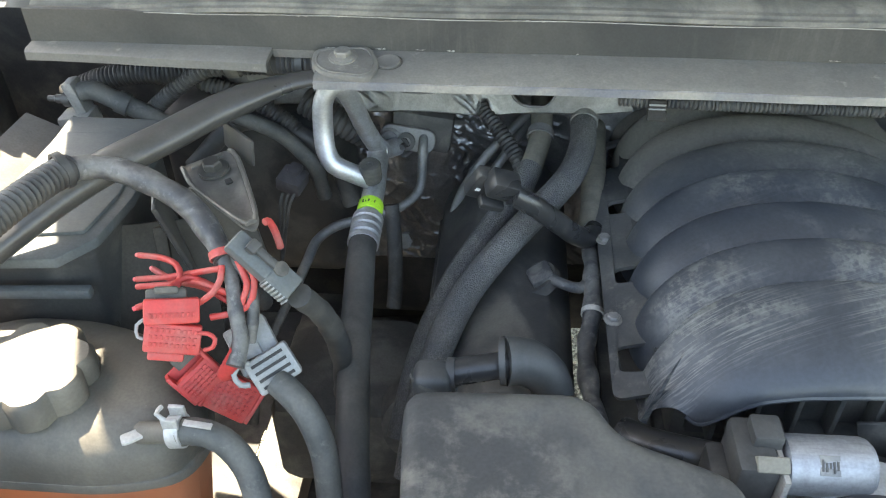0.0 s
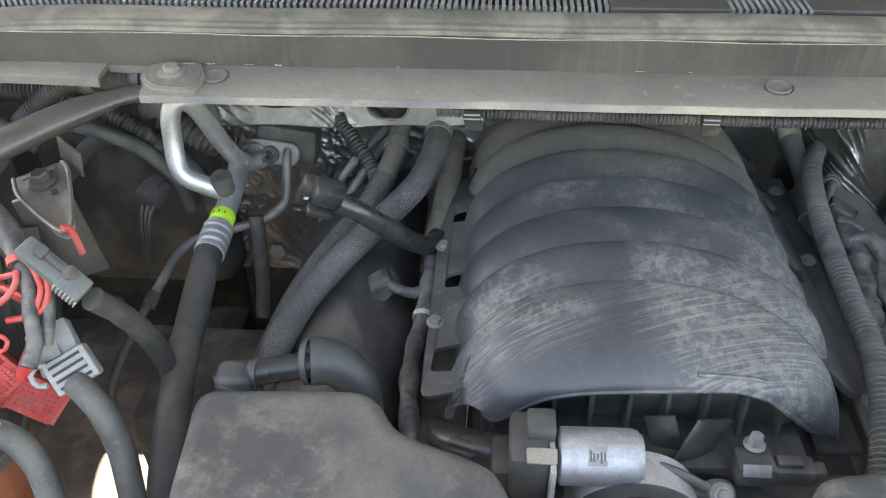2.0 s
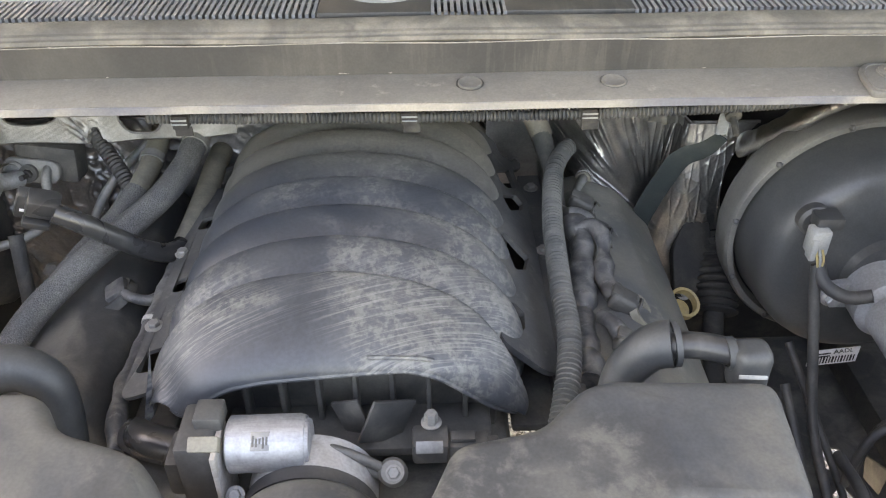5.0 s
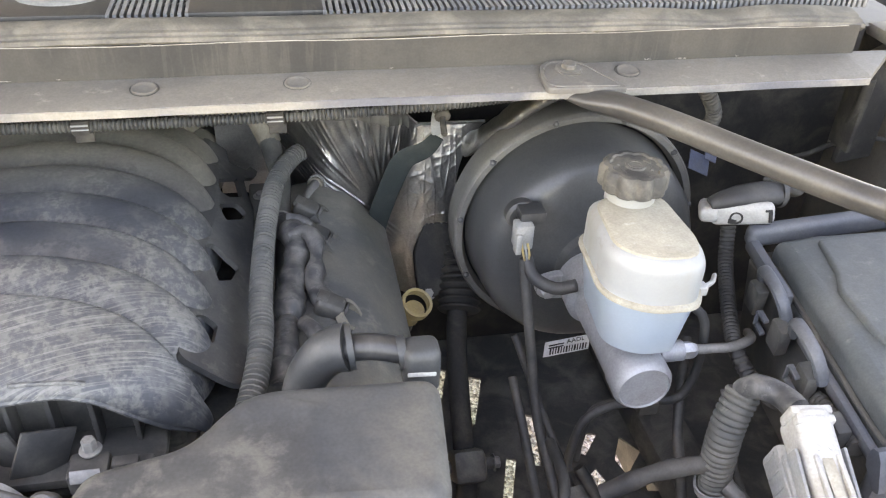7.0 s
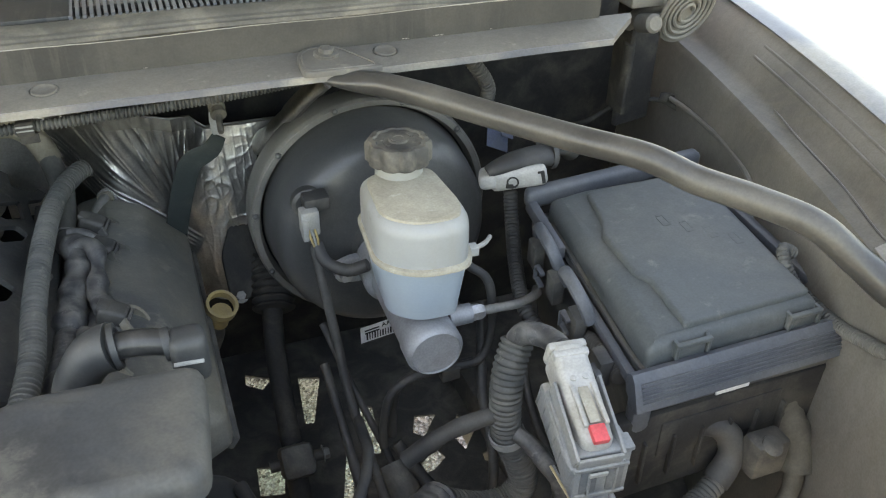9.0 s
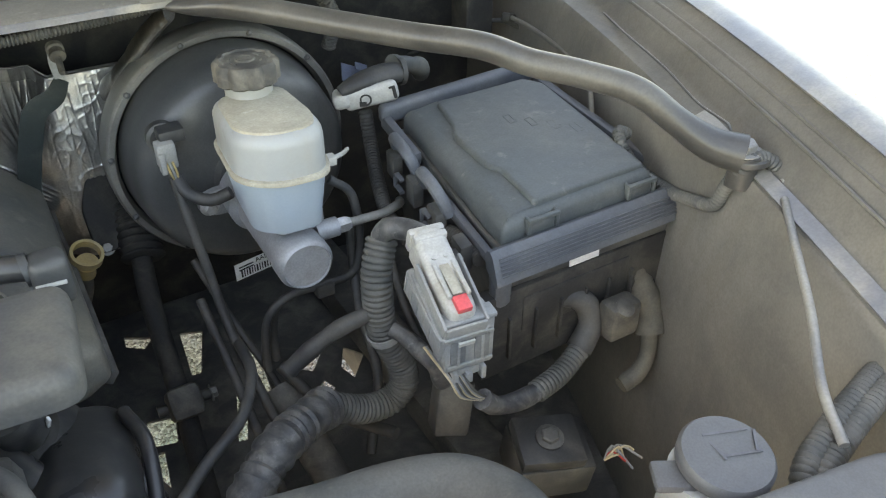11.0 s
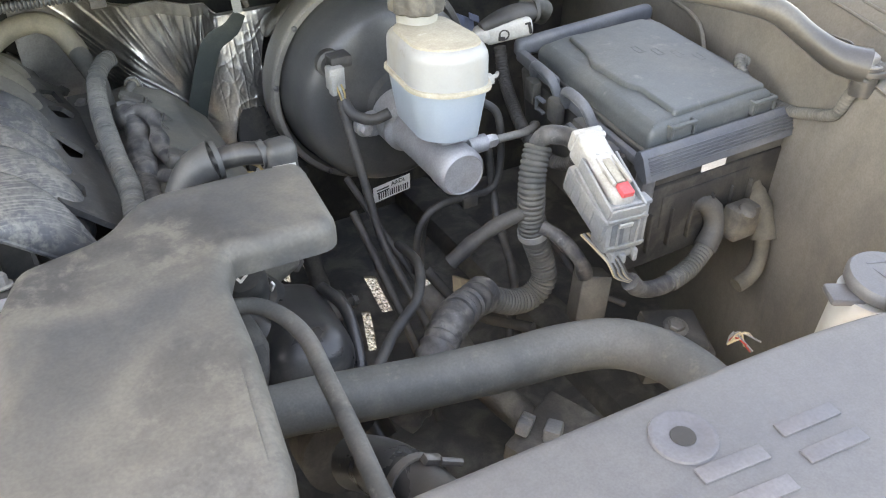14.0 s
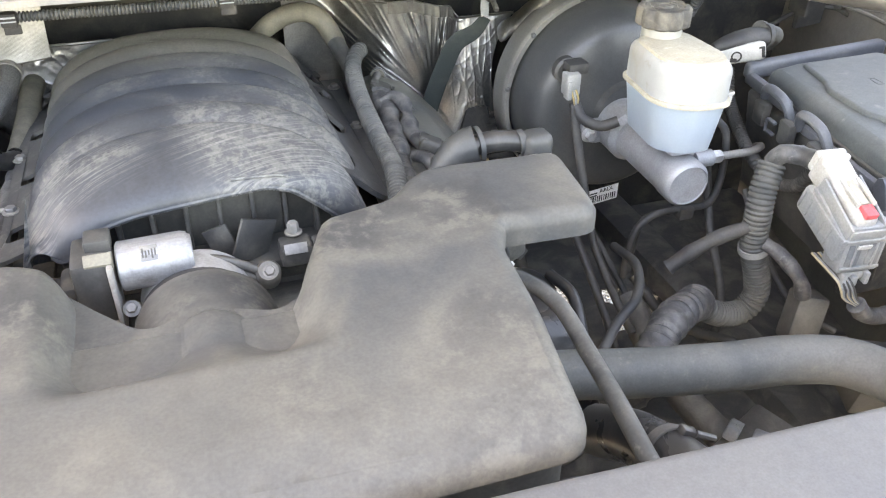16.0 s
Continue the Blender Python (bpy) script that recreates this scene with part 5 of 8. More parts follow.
part("branch", tube([(0.634, 0.835, 0.957), (0.650, 0.832, 0.966), (0.662, 0.812, 0.962), (0.660, 0.780, 0.948), (0.656, 0.750, 0.940), (0.663, 0.728, 0.938), (0.672, 0.715, 0.935)], 0.0105, 14, 0.6), M_tape, coils)
part("branch", tube([(0.630, 0.875, 0.957), (0.642, 0.872, 0.958), (0.655, 0.866, 0.948)], 0.010, 12, 0.5), M_tape, coils)
part("branch", tube([(0.640, 0.68, 0.94), (0.650, 0.66, 0.945), (0.660, 0.64, 0.935)], 0.009, 12, 0.5), M_tape, coils)
for _x, _y in ((0.655, 0.930), (0.664, 0.864), (0.672, 0.712), (0.664, 0.636)):
    _p = part("coil_plug", merge(box((_x, _y, 0.936), (0.034, 0.028, 0.024), 0.006, (0, 22, -18), 3), box((_x - 0.008, _y + 0.002, 0.949), (0.014, 0.018, 0.008), 0.002, (0, 22, -18)), *[ring_of((_x + 0.012 + 0.005 * k, _y - 0.004 - 0.0015 * k, 0.931 - 0.002 * k), (0.9, -0.3, -0.4), 0.010, 0.003, 0.003, 16) for k in range(2)]), M_black, coils)
    part("socket_rim", ring_of((_x + 0.022, _y - 0.006, 0.922), (0.75, -0.2, 0.62), 0.017, 0.005, 0.010, 22), M_tapeless, _p)
part("silver_ring", ring_of((0.6185, 0.922, 0.927), (0.05, 1, 0.25), 0.0160, 0.0015, 0.004), M_steel, coils)
fuel = thing("fuel_line", (0.66, 0.98, 0.91), "silver fuel line with a pale quick coupling", "fuel line")
part("pipe", tube([(0.688, 1.058, 0.920), (0.671, 1.01, 0.928), (0.660, 0.985, 0.926), (0.652, 0.965, 0.920), (0.640, 0.945, 0.912)], 0.0072, 14), M_steel, fuel)
part("coupling", tube([(0.694, 1.076, 0.915), (0.680, 1.036, 0.922), (0.672, 1.013, 0.926)], 0.0118, 16), M_tanhose, fuel)
part("coupling_collar", ring_of((0.676, 1.022, 0.9245), (-0.35, -0.92, 0.15), 0.0120, 0.0018, 0.010, 22), M_conn, fuel)

# passenger side rail harness
rail = thing("rail_harness", (0.11, 0.68, 0.9), "black taped injector harness along the rail", "wiring loom")
part("trunk", tube([(0.112, 0.84, 0.925), (0.112, 0.78, 0.935), (0.111, 0.74, 0.932), (0.109, 0.698, 0.928), (0.100, 0.65, 0.915), (0.102, 0.58, 0.918), (0.112, 0.52, 0.905)], 0.0105, 14, 0.3), M_tape, rail)
part("tie", ring_of((0.109, 0.698, 0.928), (0.1, 1, 0.25), 0.0115, 0.002, 0.006), M_connwhite, rail)
part("coil_plug", merge(box((0.052, 0.755, 0.93), (0.03, 0.03, 0.022), 0.005, (0, -25, 20)), tube([(0.06, 0.75, 0.935), (0.075, 0.735, 0.938), (0.095, 0.735, 0.932), (0.107, 0.75, 0.93)], 0.007, 10, 0.2)), M_tape, rail)
part("coil_well", lathe([(0.028, 0), (0.026, 0.012), (0.02, 0.012), (0.02, 0.002)], (0.05, 0.756, 0.918), (-0.5, 0, 0.85), 24), M_black, rail)

# ---- driver's side: fuse box, plugs, looms ----
fuse = thing("fuse_box", (1.31, 0.52, 0.8), "grey plastic under-hood fuse box with a dusty lid", "fuse box")
FB_CORNERS = [Vector(p) for p in ((1.156, 0.354), (1.462, 0.356), (1.212, 0.742), (1.505, 0.768))]     # the tray's rim


def fb(bm):
    """Sets a mesh drawn square (x -0.12 to 0.13, y -0.195 to 0.20) into the tray's slanted corners."""
    a, b, c, d = FB_CORNERS
    for v in bm.verts:
        s, t = (v.co.x + 0.12) / 0.25, (v.co.y + 0.195) / 0.395
        p = (a * (1 - s) + b * s) * (1 - t) + (c * (1 - s) + d * s) * t
        v.co.x, v.co.y = p
    return bm


part("tray", fb(slab(smooth_outline([(-0.110, -0.18), (0.12, -0.185), (0.125, 0.192), (-0.112, 0.192)], 0.02), 0.78, 0.945, 0.004, 2, None, 0.02)), M_black, fuse)
_bar = [(-0.196, 0.943), (-0.190, 0.939), (-0.166, 0.950), (-0.162, 0.962), (-0.166, 0.973), (-0.174, 0.9765), (-0.182, 0.971), (-0.195, 0.947)]
part("tray_rim", fb(merge(extrude_x(_bar, -0.120, 0.128, 8), box((0.006, 0.188, 0.978), (0.252, 0.024, 0.028), 0.008, seg=3), box((-0.113, 0.125, 0.968), (0.013, 0.13, 0.020), 0.005), box((-0.112, -0.08, 0.955), (0.010, 0.20, 0.014), 0.004), box((0.121, 0, 0.962), (0.014, 0.37, 0.020), 0.005))), M_fusetray, fuse)
for _k in range(6):
    _t = (_k + 0.5) / 6
    part("rim_groove", fb(box((0.004, -0.1955 + 0.013 * _t, 0.9510 + 0.0205 * _t), (0.236, 0.0016, 0.0016), 0.0005)), M_fusetray, fuse)
LID = [(-0.100, -0.160), (0.080, -0.163), (0.090, 0.105), (0.070, 0.138), (-0.055, 0.150), (-0.100, 0.156)]
STEP = [(-0.062, -0.148), (0.074, -0.150), (0.083, 0.098), (0.066, 0.126), (-0.060, 0.132), (-0.066, 0.062), (-0.076, 0.035), (-0.072, -0.052), (-0.063, -0.068)]
_lid = part("lid", fb(slab(smooth_outline(LID, 0.010), 0.955, 0.9995, 0.013, 5, lambda x, y: -0.16 * max(0, -0.055 - x) - 0.006 * max(0, y) + 0.0008 * noise.noise(Vector((x * 30, y * 30, 5))), 0.0, 0.012)), M_fuse, fuse, "dusty grey lid with a faint raised emblem")
part("raised_panel", fb(slab(smooth_outline(STEP, 0.007), 0.990, 1.0040, 0.004, 4, lambda x, y: -0.006 * max(0, y) + 0.0005 * noise.noise(Vector((x * 26, y * 26, 8))), 0, 0.014)), M_fuse, _lid)
part("lid_skirt", fb(slab(smooth_outline(grown(LID, 1.035, -0.005, -0.005), 0.010), 0.952, 0.9600, 0.002, 2)), M_fuse, _lid)
for _k in range(4):
    _u, _v = -0.006 + 0.019 * _k, 0.030 - 0.022 * _k
    part("emblem_bar", fb(merge(box((_u, _v, 1.0037), (0.003, 0.020, 0.0012), 0), box((_u + 0.008, _v + 0.004, 1.0037), (0.003, 0.018, 0.0012), 0), box((_u + 0.004, _v + 0.013, 1.0037), (0.010, 0.003, 0.0012), 0, (0, 0, 20 * (_k % 2))), box((_u + 0.004, _v - 0.009, 1.0037), (0.010, 0.003, 0.0012), 0))), M_fuse, _lid)
part("emblem_bar", fb(merge(box((-0.010, -0.098, 1.0037), (0.010, 0.003, 0.0012), 0, (0, 0, 20)), box((-0.013, -0.108, 1.0037), (0.003, 0.012, 0.0012), 0))), M_fuse, _lid)
for _x, _y in ((-0.058, -0.163), (0.060, -0.165)):
    part("latch", fb(merge(box((_x - 0.016, _y, 0.984), (0.004, 0.012, 0.020), 0.0015), box((_x + 0.016, _y, 0.984), (0.004, 0.012, 0.020), 0.0015), box((_x, _y - 0.004, 0.992), (0.036, 0.006, 0.005), 0.0015), box((_x, _y + 0.001, 0.979), (0.028, 0.008, 0.016), 0.002))), M_fuse, fuse)
for _k in range(4):
    part("side_tab", fb(box((-0.128, -0.12 + 0.075 * _k, 0.945), (0.014, 0.03, 0.035), 0.003)), M_black, fuse)
for _k in range(2):
    part("side_bail", fb(tube([(-0.118, -0.06 + 0.10 * _k, 0.955), (-0.128, -0.045 + 0.10 * _k, 0.985), (-0.128, 0.005 + 0.10 * _k, 0.985), (-0.118, 0.02 + 0.10 * _k, 0.955)], 0.007, 10)), M_fusetray, fuse)
for _k in range(3):
    _y = -0.13 + 0.095 * _k
    part("side_clip", fb(merge(box((-0.137, _y, 0.952), (0.006, 0.022, 0.004), 0.001), box((-0.137, _y, 0.934), (0.006, 0.022, 0.004), 0.001), box((-0.139, _y + 0.010, 0.943), (0.005, 0.003, 0.020), 0.001))), M_fusetray, fuse)
part("corner_post", fb(box((-0.108, -0.176, 0.925), (0.022, 0.022, 0.05), 0.008)), M_fusetray, fuse)
part("lid_edge", fb(tube([(-0.101, 0.13, 0.966), (-0.102, 0.0, 0.964), (-0.102, -0.14, 0.962), (-0.088, -0.163, 0.962), (-0.03, -0.164, 0.962)], 0.0026, 8)), M_duct, fuse, "worn dusty edge of the lid")
part("paper_tag", fb(box((-0.012, -0.1805, 0.925), (0.036, 0.002, 0.011), 0.0005)), M_white, fuse)

battery = thing("battery_tray", (1.3, 0.36, 0.7), "black plastic tray with ribs below the fuse box", "tray")
part("front_wall", fb(merge(box((-0.01, -0.175, 0.86), (0.24, 0.02, 0.12), 0.004), box((-0.02, -0.184, 0.88), (0.13, 0.006, 0.05), 0.002))), M_oxide, battery)
for _k in range(6):
    part("rib", fb(box((-0.10 + 0.03 * _k, -0.186, 0.855), (0.003, 0.012, 0.06), 0.001)), M_oxide, battery)
part("bracket_block", merge(box((1.325, 0.335, 0.845), (0.045, 0.03, 0.05), 0.006), lathe([(0.012, 0), (0.012, 0.004), (0.006, 0.006)], (1.322, 0.325, 0.865), (0, -0.5, 0.85), 18)), M_cap, battery)

plugdome = thing("power_plug", (1.36, 0.37, 0.8), "tan-grey taped battery lead boot", "connector")
part("boot", tube([(1.362, 0.400, 0.905), (1.378, 0.390, 0.878), (1.390, 0.375, 0.846), (1.392, 0.352, 0.815), (1.386, 0.336, 0.790)], 0.0210, 16, 0.35), M_boot, plugdome)
part("collar", slab(smooth_outline([(1.340, 0.375), (1.392, 0.375), (1.408, 0.400), (1.395, 0.430), (1.345, 0.430)], 0.018), 0.862, 0.918, 0.016, 4), M_boot, plugdome)
part("cable", tube([(1.387, 0.338, 0.795), (1.380, 0.328, 0.765), (1.362, 0.322, 0.745), (1.335, 0.322, 0.735)], 0.0115, 14, 0.2), M_boot, plugdome)

ecm = thing("grey_multi_plug", (1.10, 0.36, 0.87), "large grey multi-pin plug with a pale lever and red lock", "connector")
EM = pose(1.096, 0.371, 0.944, 17, 0, -7) @ Matrix.Diagonal((0.82, 0.82, 1, 1))


def em(bm):
    bm.transform(EM)
    return bm


part("housing", em(merge(box((0, -0.012, -0.008), (0.066, 0.12, 0.04), 0.006))), M_conn, ecm)
for _k in range(5):
    part("housing_rib", em(box((-0.0332, -0.040 + 0.02 * _k, -0.008), (0.002, 0.005, 0.026), 0.0008)), M_conn, ecm)
part("rim", em(slab(smooth_outline([(-0.036, -0.076), (0.036, -0.076), (0.036, 0.030), (-0.036, 0.030)], 0.015), 0.008, 0.014, 0.002)), M_conn, ecm)
part("lever_cover", em(slab(smooth_outline([(-0.019, -0.062), (0.019, -0.062), (0.022, 0.0), (0.022, 0.072), (-0.022, 0.072), (-0.022, 0.0)], 0.014), 0.012, 0.045, 0.009, 4, lambda x, y: 0.10 * y)), M_connwhite, ecm)
part("lever_groove", em(box((0, -0.012, 0.0445), (0.014, 0.05, 0.003), 0.001)), M_tantop, ecm)
for _x in (-0.013, 0.013):
    part("lever_rail", em(box((_x, -0.014, 0.046), (0.006, 0.055, 0.006), 0.002)), M_connwhite, ecm)
part("wire_collar", em(merge(box((0, 0.068, 0.035), (0.050, 0.012, 0.03), 0.004), box((0, 0.055, 0.046), (0.046, 0.010, 0.012), 0.003))), M_connwhite, ecm)
for _x in (-1, 1):
    part("trough_wall", em(merge(box((_x * 0.0285, -0.022, 0.022), (0.0045, 0.098, 0.028), 0.0015, (6, 0, 0)), box((_x * 0.0325, -0.022, 0.016), (0.004, 0.10, 0.006), 0.001, (6, 0, 0)))), M_conn, ecm)
    part("boss", em(lathe([(0.004, 0), (0.004, 0.0015), (0.002, 0.002)], (_x * 0.008, 0.022, 0.0465), (0, 0.1, 1), 14)), M_connwhite, ecm)
part("trough_front", em(merge(box((0, -0.0715, 0.018), (0.056, 0.0045, 0.022), 0.0015), box((0, -0.0745, 0.012), (0.060, 0.004, 0.006), 0.001))), M_conn, ecm)
part("clear_window", em(box((0, -0.0795, 0.006), (0.022, 0.003, 0.006), 0.0005)), M_connwhite, ecm)
part("lock_tab", em(box((0.0, -0.050, 0.0425), (0.019, 0.022, 0.008), 0.0015)), M_pink, ecm, "faded red locking tab")
FM = pose(1.0960, 0.3160, 0.9200, 2, 0, -7)
part("front_block", put(FM, box((0, 0.014, 0), (0.057, 0.034, 0.064), 0.004), box((0, 0.006, 0.033), (0.060, 0.020, 0.006), 0.002)), M_conn, ecm)
# cutouts drawn as plates on the face, recess shade in their colour
for _x in (-0.0135, 0.0135):
    part("front_window", put(FM, box((_x, -0.0032, -0.004), (0.017, 0.003, 0.032), 0.001)), M_plugshade, ecm)
    part("window_bar", put(FM, box((_x, -0.0052, -0.004), (0.0028, 0.003, 0.034), 0.0006)), M_conn, ecm)
for _z in (-0.023, 0.015):
    part("front_frame", put(FM, box((0, -0.0045, _z), (0.052, 0.003, 0.004), 0.001)), M_conn, ecm)
part("front_latch", put(FM, box((0, 0.008, -0.040), (0.038, 0.018, 0.012), 0.003), box((-0.016, -0.002, -0.041), (0.006, 0.012, 0.018), 0.002), box((0.016, -0.002, -0.041), (0.006, 0.012, 0.018), 0.002), box((0, -0.002, -0.044), (0.008, 0.010, 0.014), 0.002)), M_conn, ecm)
for _k in range(9):
    _x = -0.03 + 0.0035 * _k
    part("wire", tube([tuple(EM @ Vector((_x, -0.03, -0.05))), (1.075 + 0.002 * _k, 0.315 - 0.002 * (_k % 3), 0.875), (1.083 + 0.003 * _k, 0.31, 0.855 - 0.001 * _k), (1.115 + 0.001 * _k, 0.312, 0.832)], 0.0015, 6), (M_wire, M_conn, M_black)[_k % 3], ecm)

big = thing("large_loom", (1.08, 0.47, 0.75), "thick dusty corrugated loom bending down from the plug", "wiring loom")
part("taped_neck", tube([(1.110, 0.435, 0.978), (1.106, 0.46, 0.975), (1.09, 0.478, 0.972), (1.086, 0.489, 0.955)], 0.0130, 14, 0.3), M_tape, big)
part("conduit", ribbed([(1.088, 0.490, 0.952), (1.075, 0.480, 0.925), (1.069, 0.472, 0.890), (1.073, 0.470, 0.835), (1.094, 0.470, 0.775), (1.098, 0.468, 0.740), (1.078, 0.468, 0.717), (1.040, 0.466, 0.722), (0.995, 0.462, 0.752), (0.965, 0.455, 0.770)], 0.0192, 0.007, 0.13, 18), M_greyhose, big)
part("band", ring_of((1.074, 0.4700, 0.830), (0.25, 0, -1), 0.0196, 0.002, 0.010), M_conn, big)
part("branch", tube([(1.06, 0.47, 0.868), (1.03, 0.48, 0.855), (1.0, 0.49, 0.835), (0.96, 0.50, 0.80)], 0.0105, 12, 0.2), M_rubber, big)
part("taped_end", sweep(spline([(0.985, 0.455, 0.765), (0.95, 0.43, 0.782), (0.905, 0.40, 0.792), (0.868, 0.37, 0.786), (0.83, 0.34, 0.765), (0.79, 0.33, 0.735)], 0.004), lambda i, d: 0.0245 + 0.0016 * math.sin(d * 420 + 2 * math.sin(d * 90)) + 0.003 * noise.noise(Vector((d * 40, 1.5, 0))), 18), M_tape, big)
small = thing("small_loom", (1.17, 0.31, 0.8), "corrugated loom running below the plug", "wiring loom")
part("taped_start", tube([(1.113, 0.312, 0.835), (1.132, 0.312, 0.815), (1.165, 0.315, 0.802), (1.200, 0.320, 0.798)], 0.0115, 12, 0.25), M_tape, small)
part("conduit", ribbed([(1.192, 0.319, 0.798), (1.235, 0.328, 0.800), (1.275, 0.340, 0.815)], 0.0140, 0.006, 0.14, 14), M_greyhose, small)
part("bend", tube([(1.270, 0.339, 0.813), (1.293, 0.349, 0.832), (1.294, 0.360, 0.858), (1.275, 0.372, 0.872), (1.250, 0.382, 0.868)], 0.0150, 14, 0.15), M_rubber, small)
part("side_branch", tube([(1.078, 0.455, 0.845), (1.090, 0.435, 0.838), (1.105, 0.405, 0.815), (1.116, 0.400, 0.785)], 0.0105, 12, 0.25), M_tape, small)
wireclump = thing("bare_wire_end", (1.27, 0.25, 0.7), "frayed coloured wire ends", "wires")
for _k in range(7):
    part("wire", tube([(1.25, 0.25, 0.715), (1.258 + 0.003 * _k, 0.247 + 0.004 * (_k % 3), 0.72 + 0.004 * (_k % 4)), (1.264 + 0.004 * _k, 0.242 - 0.009 * (_k % 3), 0.725 - 0.006 * (_k % 5))], 0.0014, 6), (M_wire, M_red, M_conn)[_k % 3], wireclump)
relay = thing("battery_holddown", (1.22, 0.31, 0.68), "black hold-down plate with a rusty bolt", "bracket")
part("plate", merge(box((1.218, 0.318, 0.700), (0.085, 0.07, 0.02), 0.005, (12, 8, -18)), box((1.225, 0.325, 0.66), (0.10, 0.08, 0.06), 0.006, (8, 5, -18))), M_black, relay)
bolt(relay, (1.218, 0.315, 0.712), (0, -0.2, 1), 0.012, 0.008, M_stamp)
relaybox = thing("small_relay", (1.11, 0.33, 0.73), "small black relay hanging on its wire", "relay")
part("case", box((1.127, 0.40, 0.745), (0.045, 0.04, 0.075), 0.005, (-15, 10, -20)), M_black, relaybox)

pale = thing("pale_plug", (1.21, 0.76, 0.96), "white lever plug with a grey cover", "connector")
part("lever", merge(box((1.207, 0.748, 1.002), (0.078, 0.018, 0.030), 0.009, (0, -12, -24), 3), box((1.172, 0.770, 0.996), (0.026, 0.036, 0.022), 0.008, (0, -10, -24), 3)), M_connwhite, pale)
# slot drawn as black pieces, its inner shade put into the colour
part("slot", merge(box((1.2335, 0.7270, 1.0085), (0.005, 0.004, 0.018), 0.001, (0, -12, -24)), box((1.2300, 0.7285, 1.0160), (0.009, 0.004, 0.003), 0.001, (0, -12, -24))), M_ink, pale)
part("cover", sweep(spline([(1.168, 0.766, 1.008), (1.190, 0.764, 1.015), (1.225, 0.762, 1.021), (1.266, 0.764, 1.019)]), lambda i, d: 0.010 + 0.009 * min(1, d / 0.04) + 0.0008 * math.sin(d * 110), 18, 0.75), M_rubber, pale)
part("cover_lip", ring_of((1.262, 0.764, 1.0195), (1, 0, -0.08), 0.0165, 0.003, 0.007), M_rubber, pale)
part("dial", merge(ring_of((1.1965, 0.7430, 0.999), (-0.40, -0.90, 0.1), 0.006, 0.0025, 0.002), box((1.1925, 0.7440, 0.993), (0.010, 0.002, 0.006), 0, (0, 0, -24))), M_ink, pale)
part("tail", tube([(1.255, 0.774, 1.028), (1.285, 0.785, 1.018), (1.32, 0.81, 0.998), (1.35, 0.86, 0.965)], 0.0135, 14, 0.3), M_greyhose, pale)
side = thing("fuse_side_loom", (1.17, 0.55, 0.9), "narrow corrugated loom along the fuse box", "wiring loom")
part("conduit", ribbed([(1.208, 0.772, 0.968), (1.200, 0.742, 0.925), (1.173, 0.665, 0.902), (1.160, 0.610, 0.888), (1.172, 0.570, 0.868), (1.180, 0.530, 0.880), (1.176, 0.498, 0.925), (1.178, 0.455, 0.938), (1.168, 0.405, 0.945)], 0.0105, 0.0055, 0.14, 12), M_rubber, side)

# ---- braces ----
BRACE = [(0.962, 0.806, 1.164), (0.985, 0.777, 1.161), (1.012, 0.742, 1.164), (1.05, 0.69, 1.166), (1.11, 0.612, 1.163), (1.165, 0.542, 1.161), (1.212, 0.481, 1.161), (1.245, 0.441, 1.150), (1.282, 0.394, 1.145), (1.316, 0.349, 1.136), (1.345, 0.318, 1.109), (1.370, 0.290, 1.088), (1.393, 0.265, 1.081)]


BRACE_L = [(-0.178, 0.812, 1.164), (-0.20, 0.805, 1.161), (-0.245, 0.797, 1.154), (-0.30, 0.755, 1.147), (-0.345, 0.705, 1.140), (-0.39, 0.655, 1.134), (-0.43, 0.61, 1.122), (-0.50, 0.53, 1.09), (-0.60, 0.40, 1.055)]


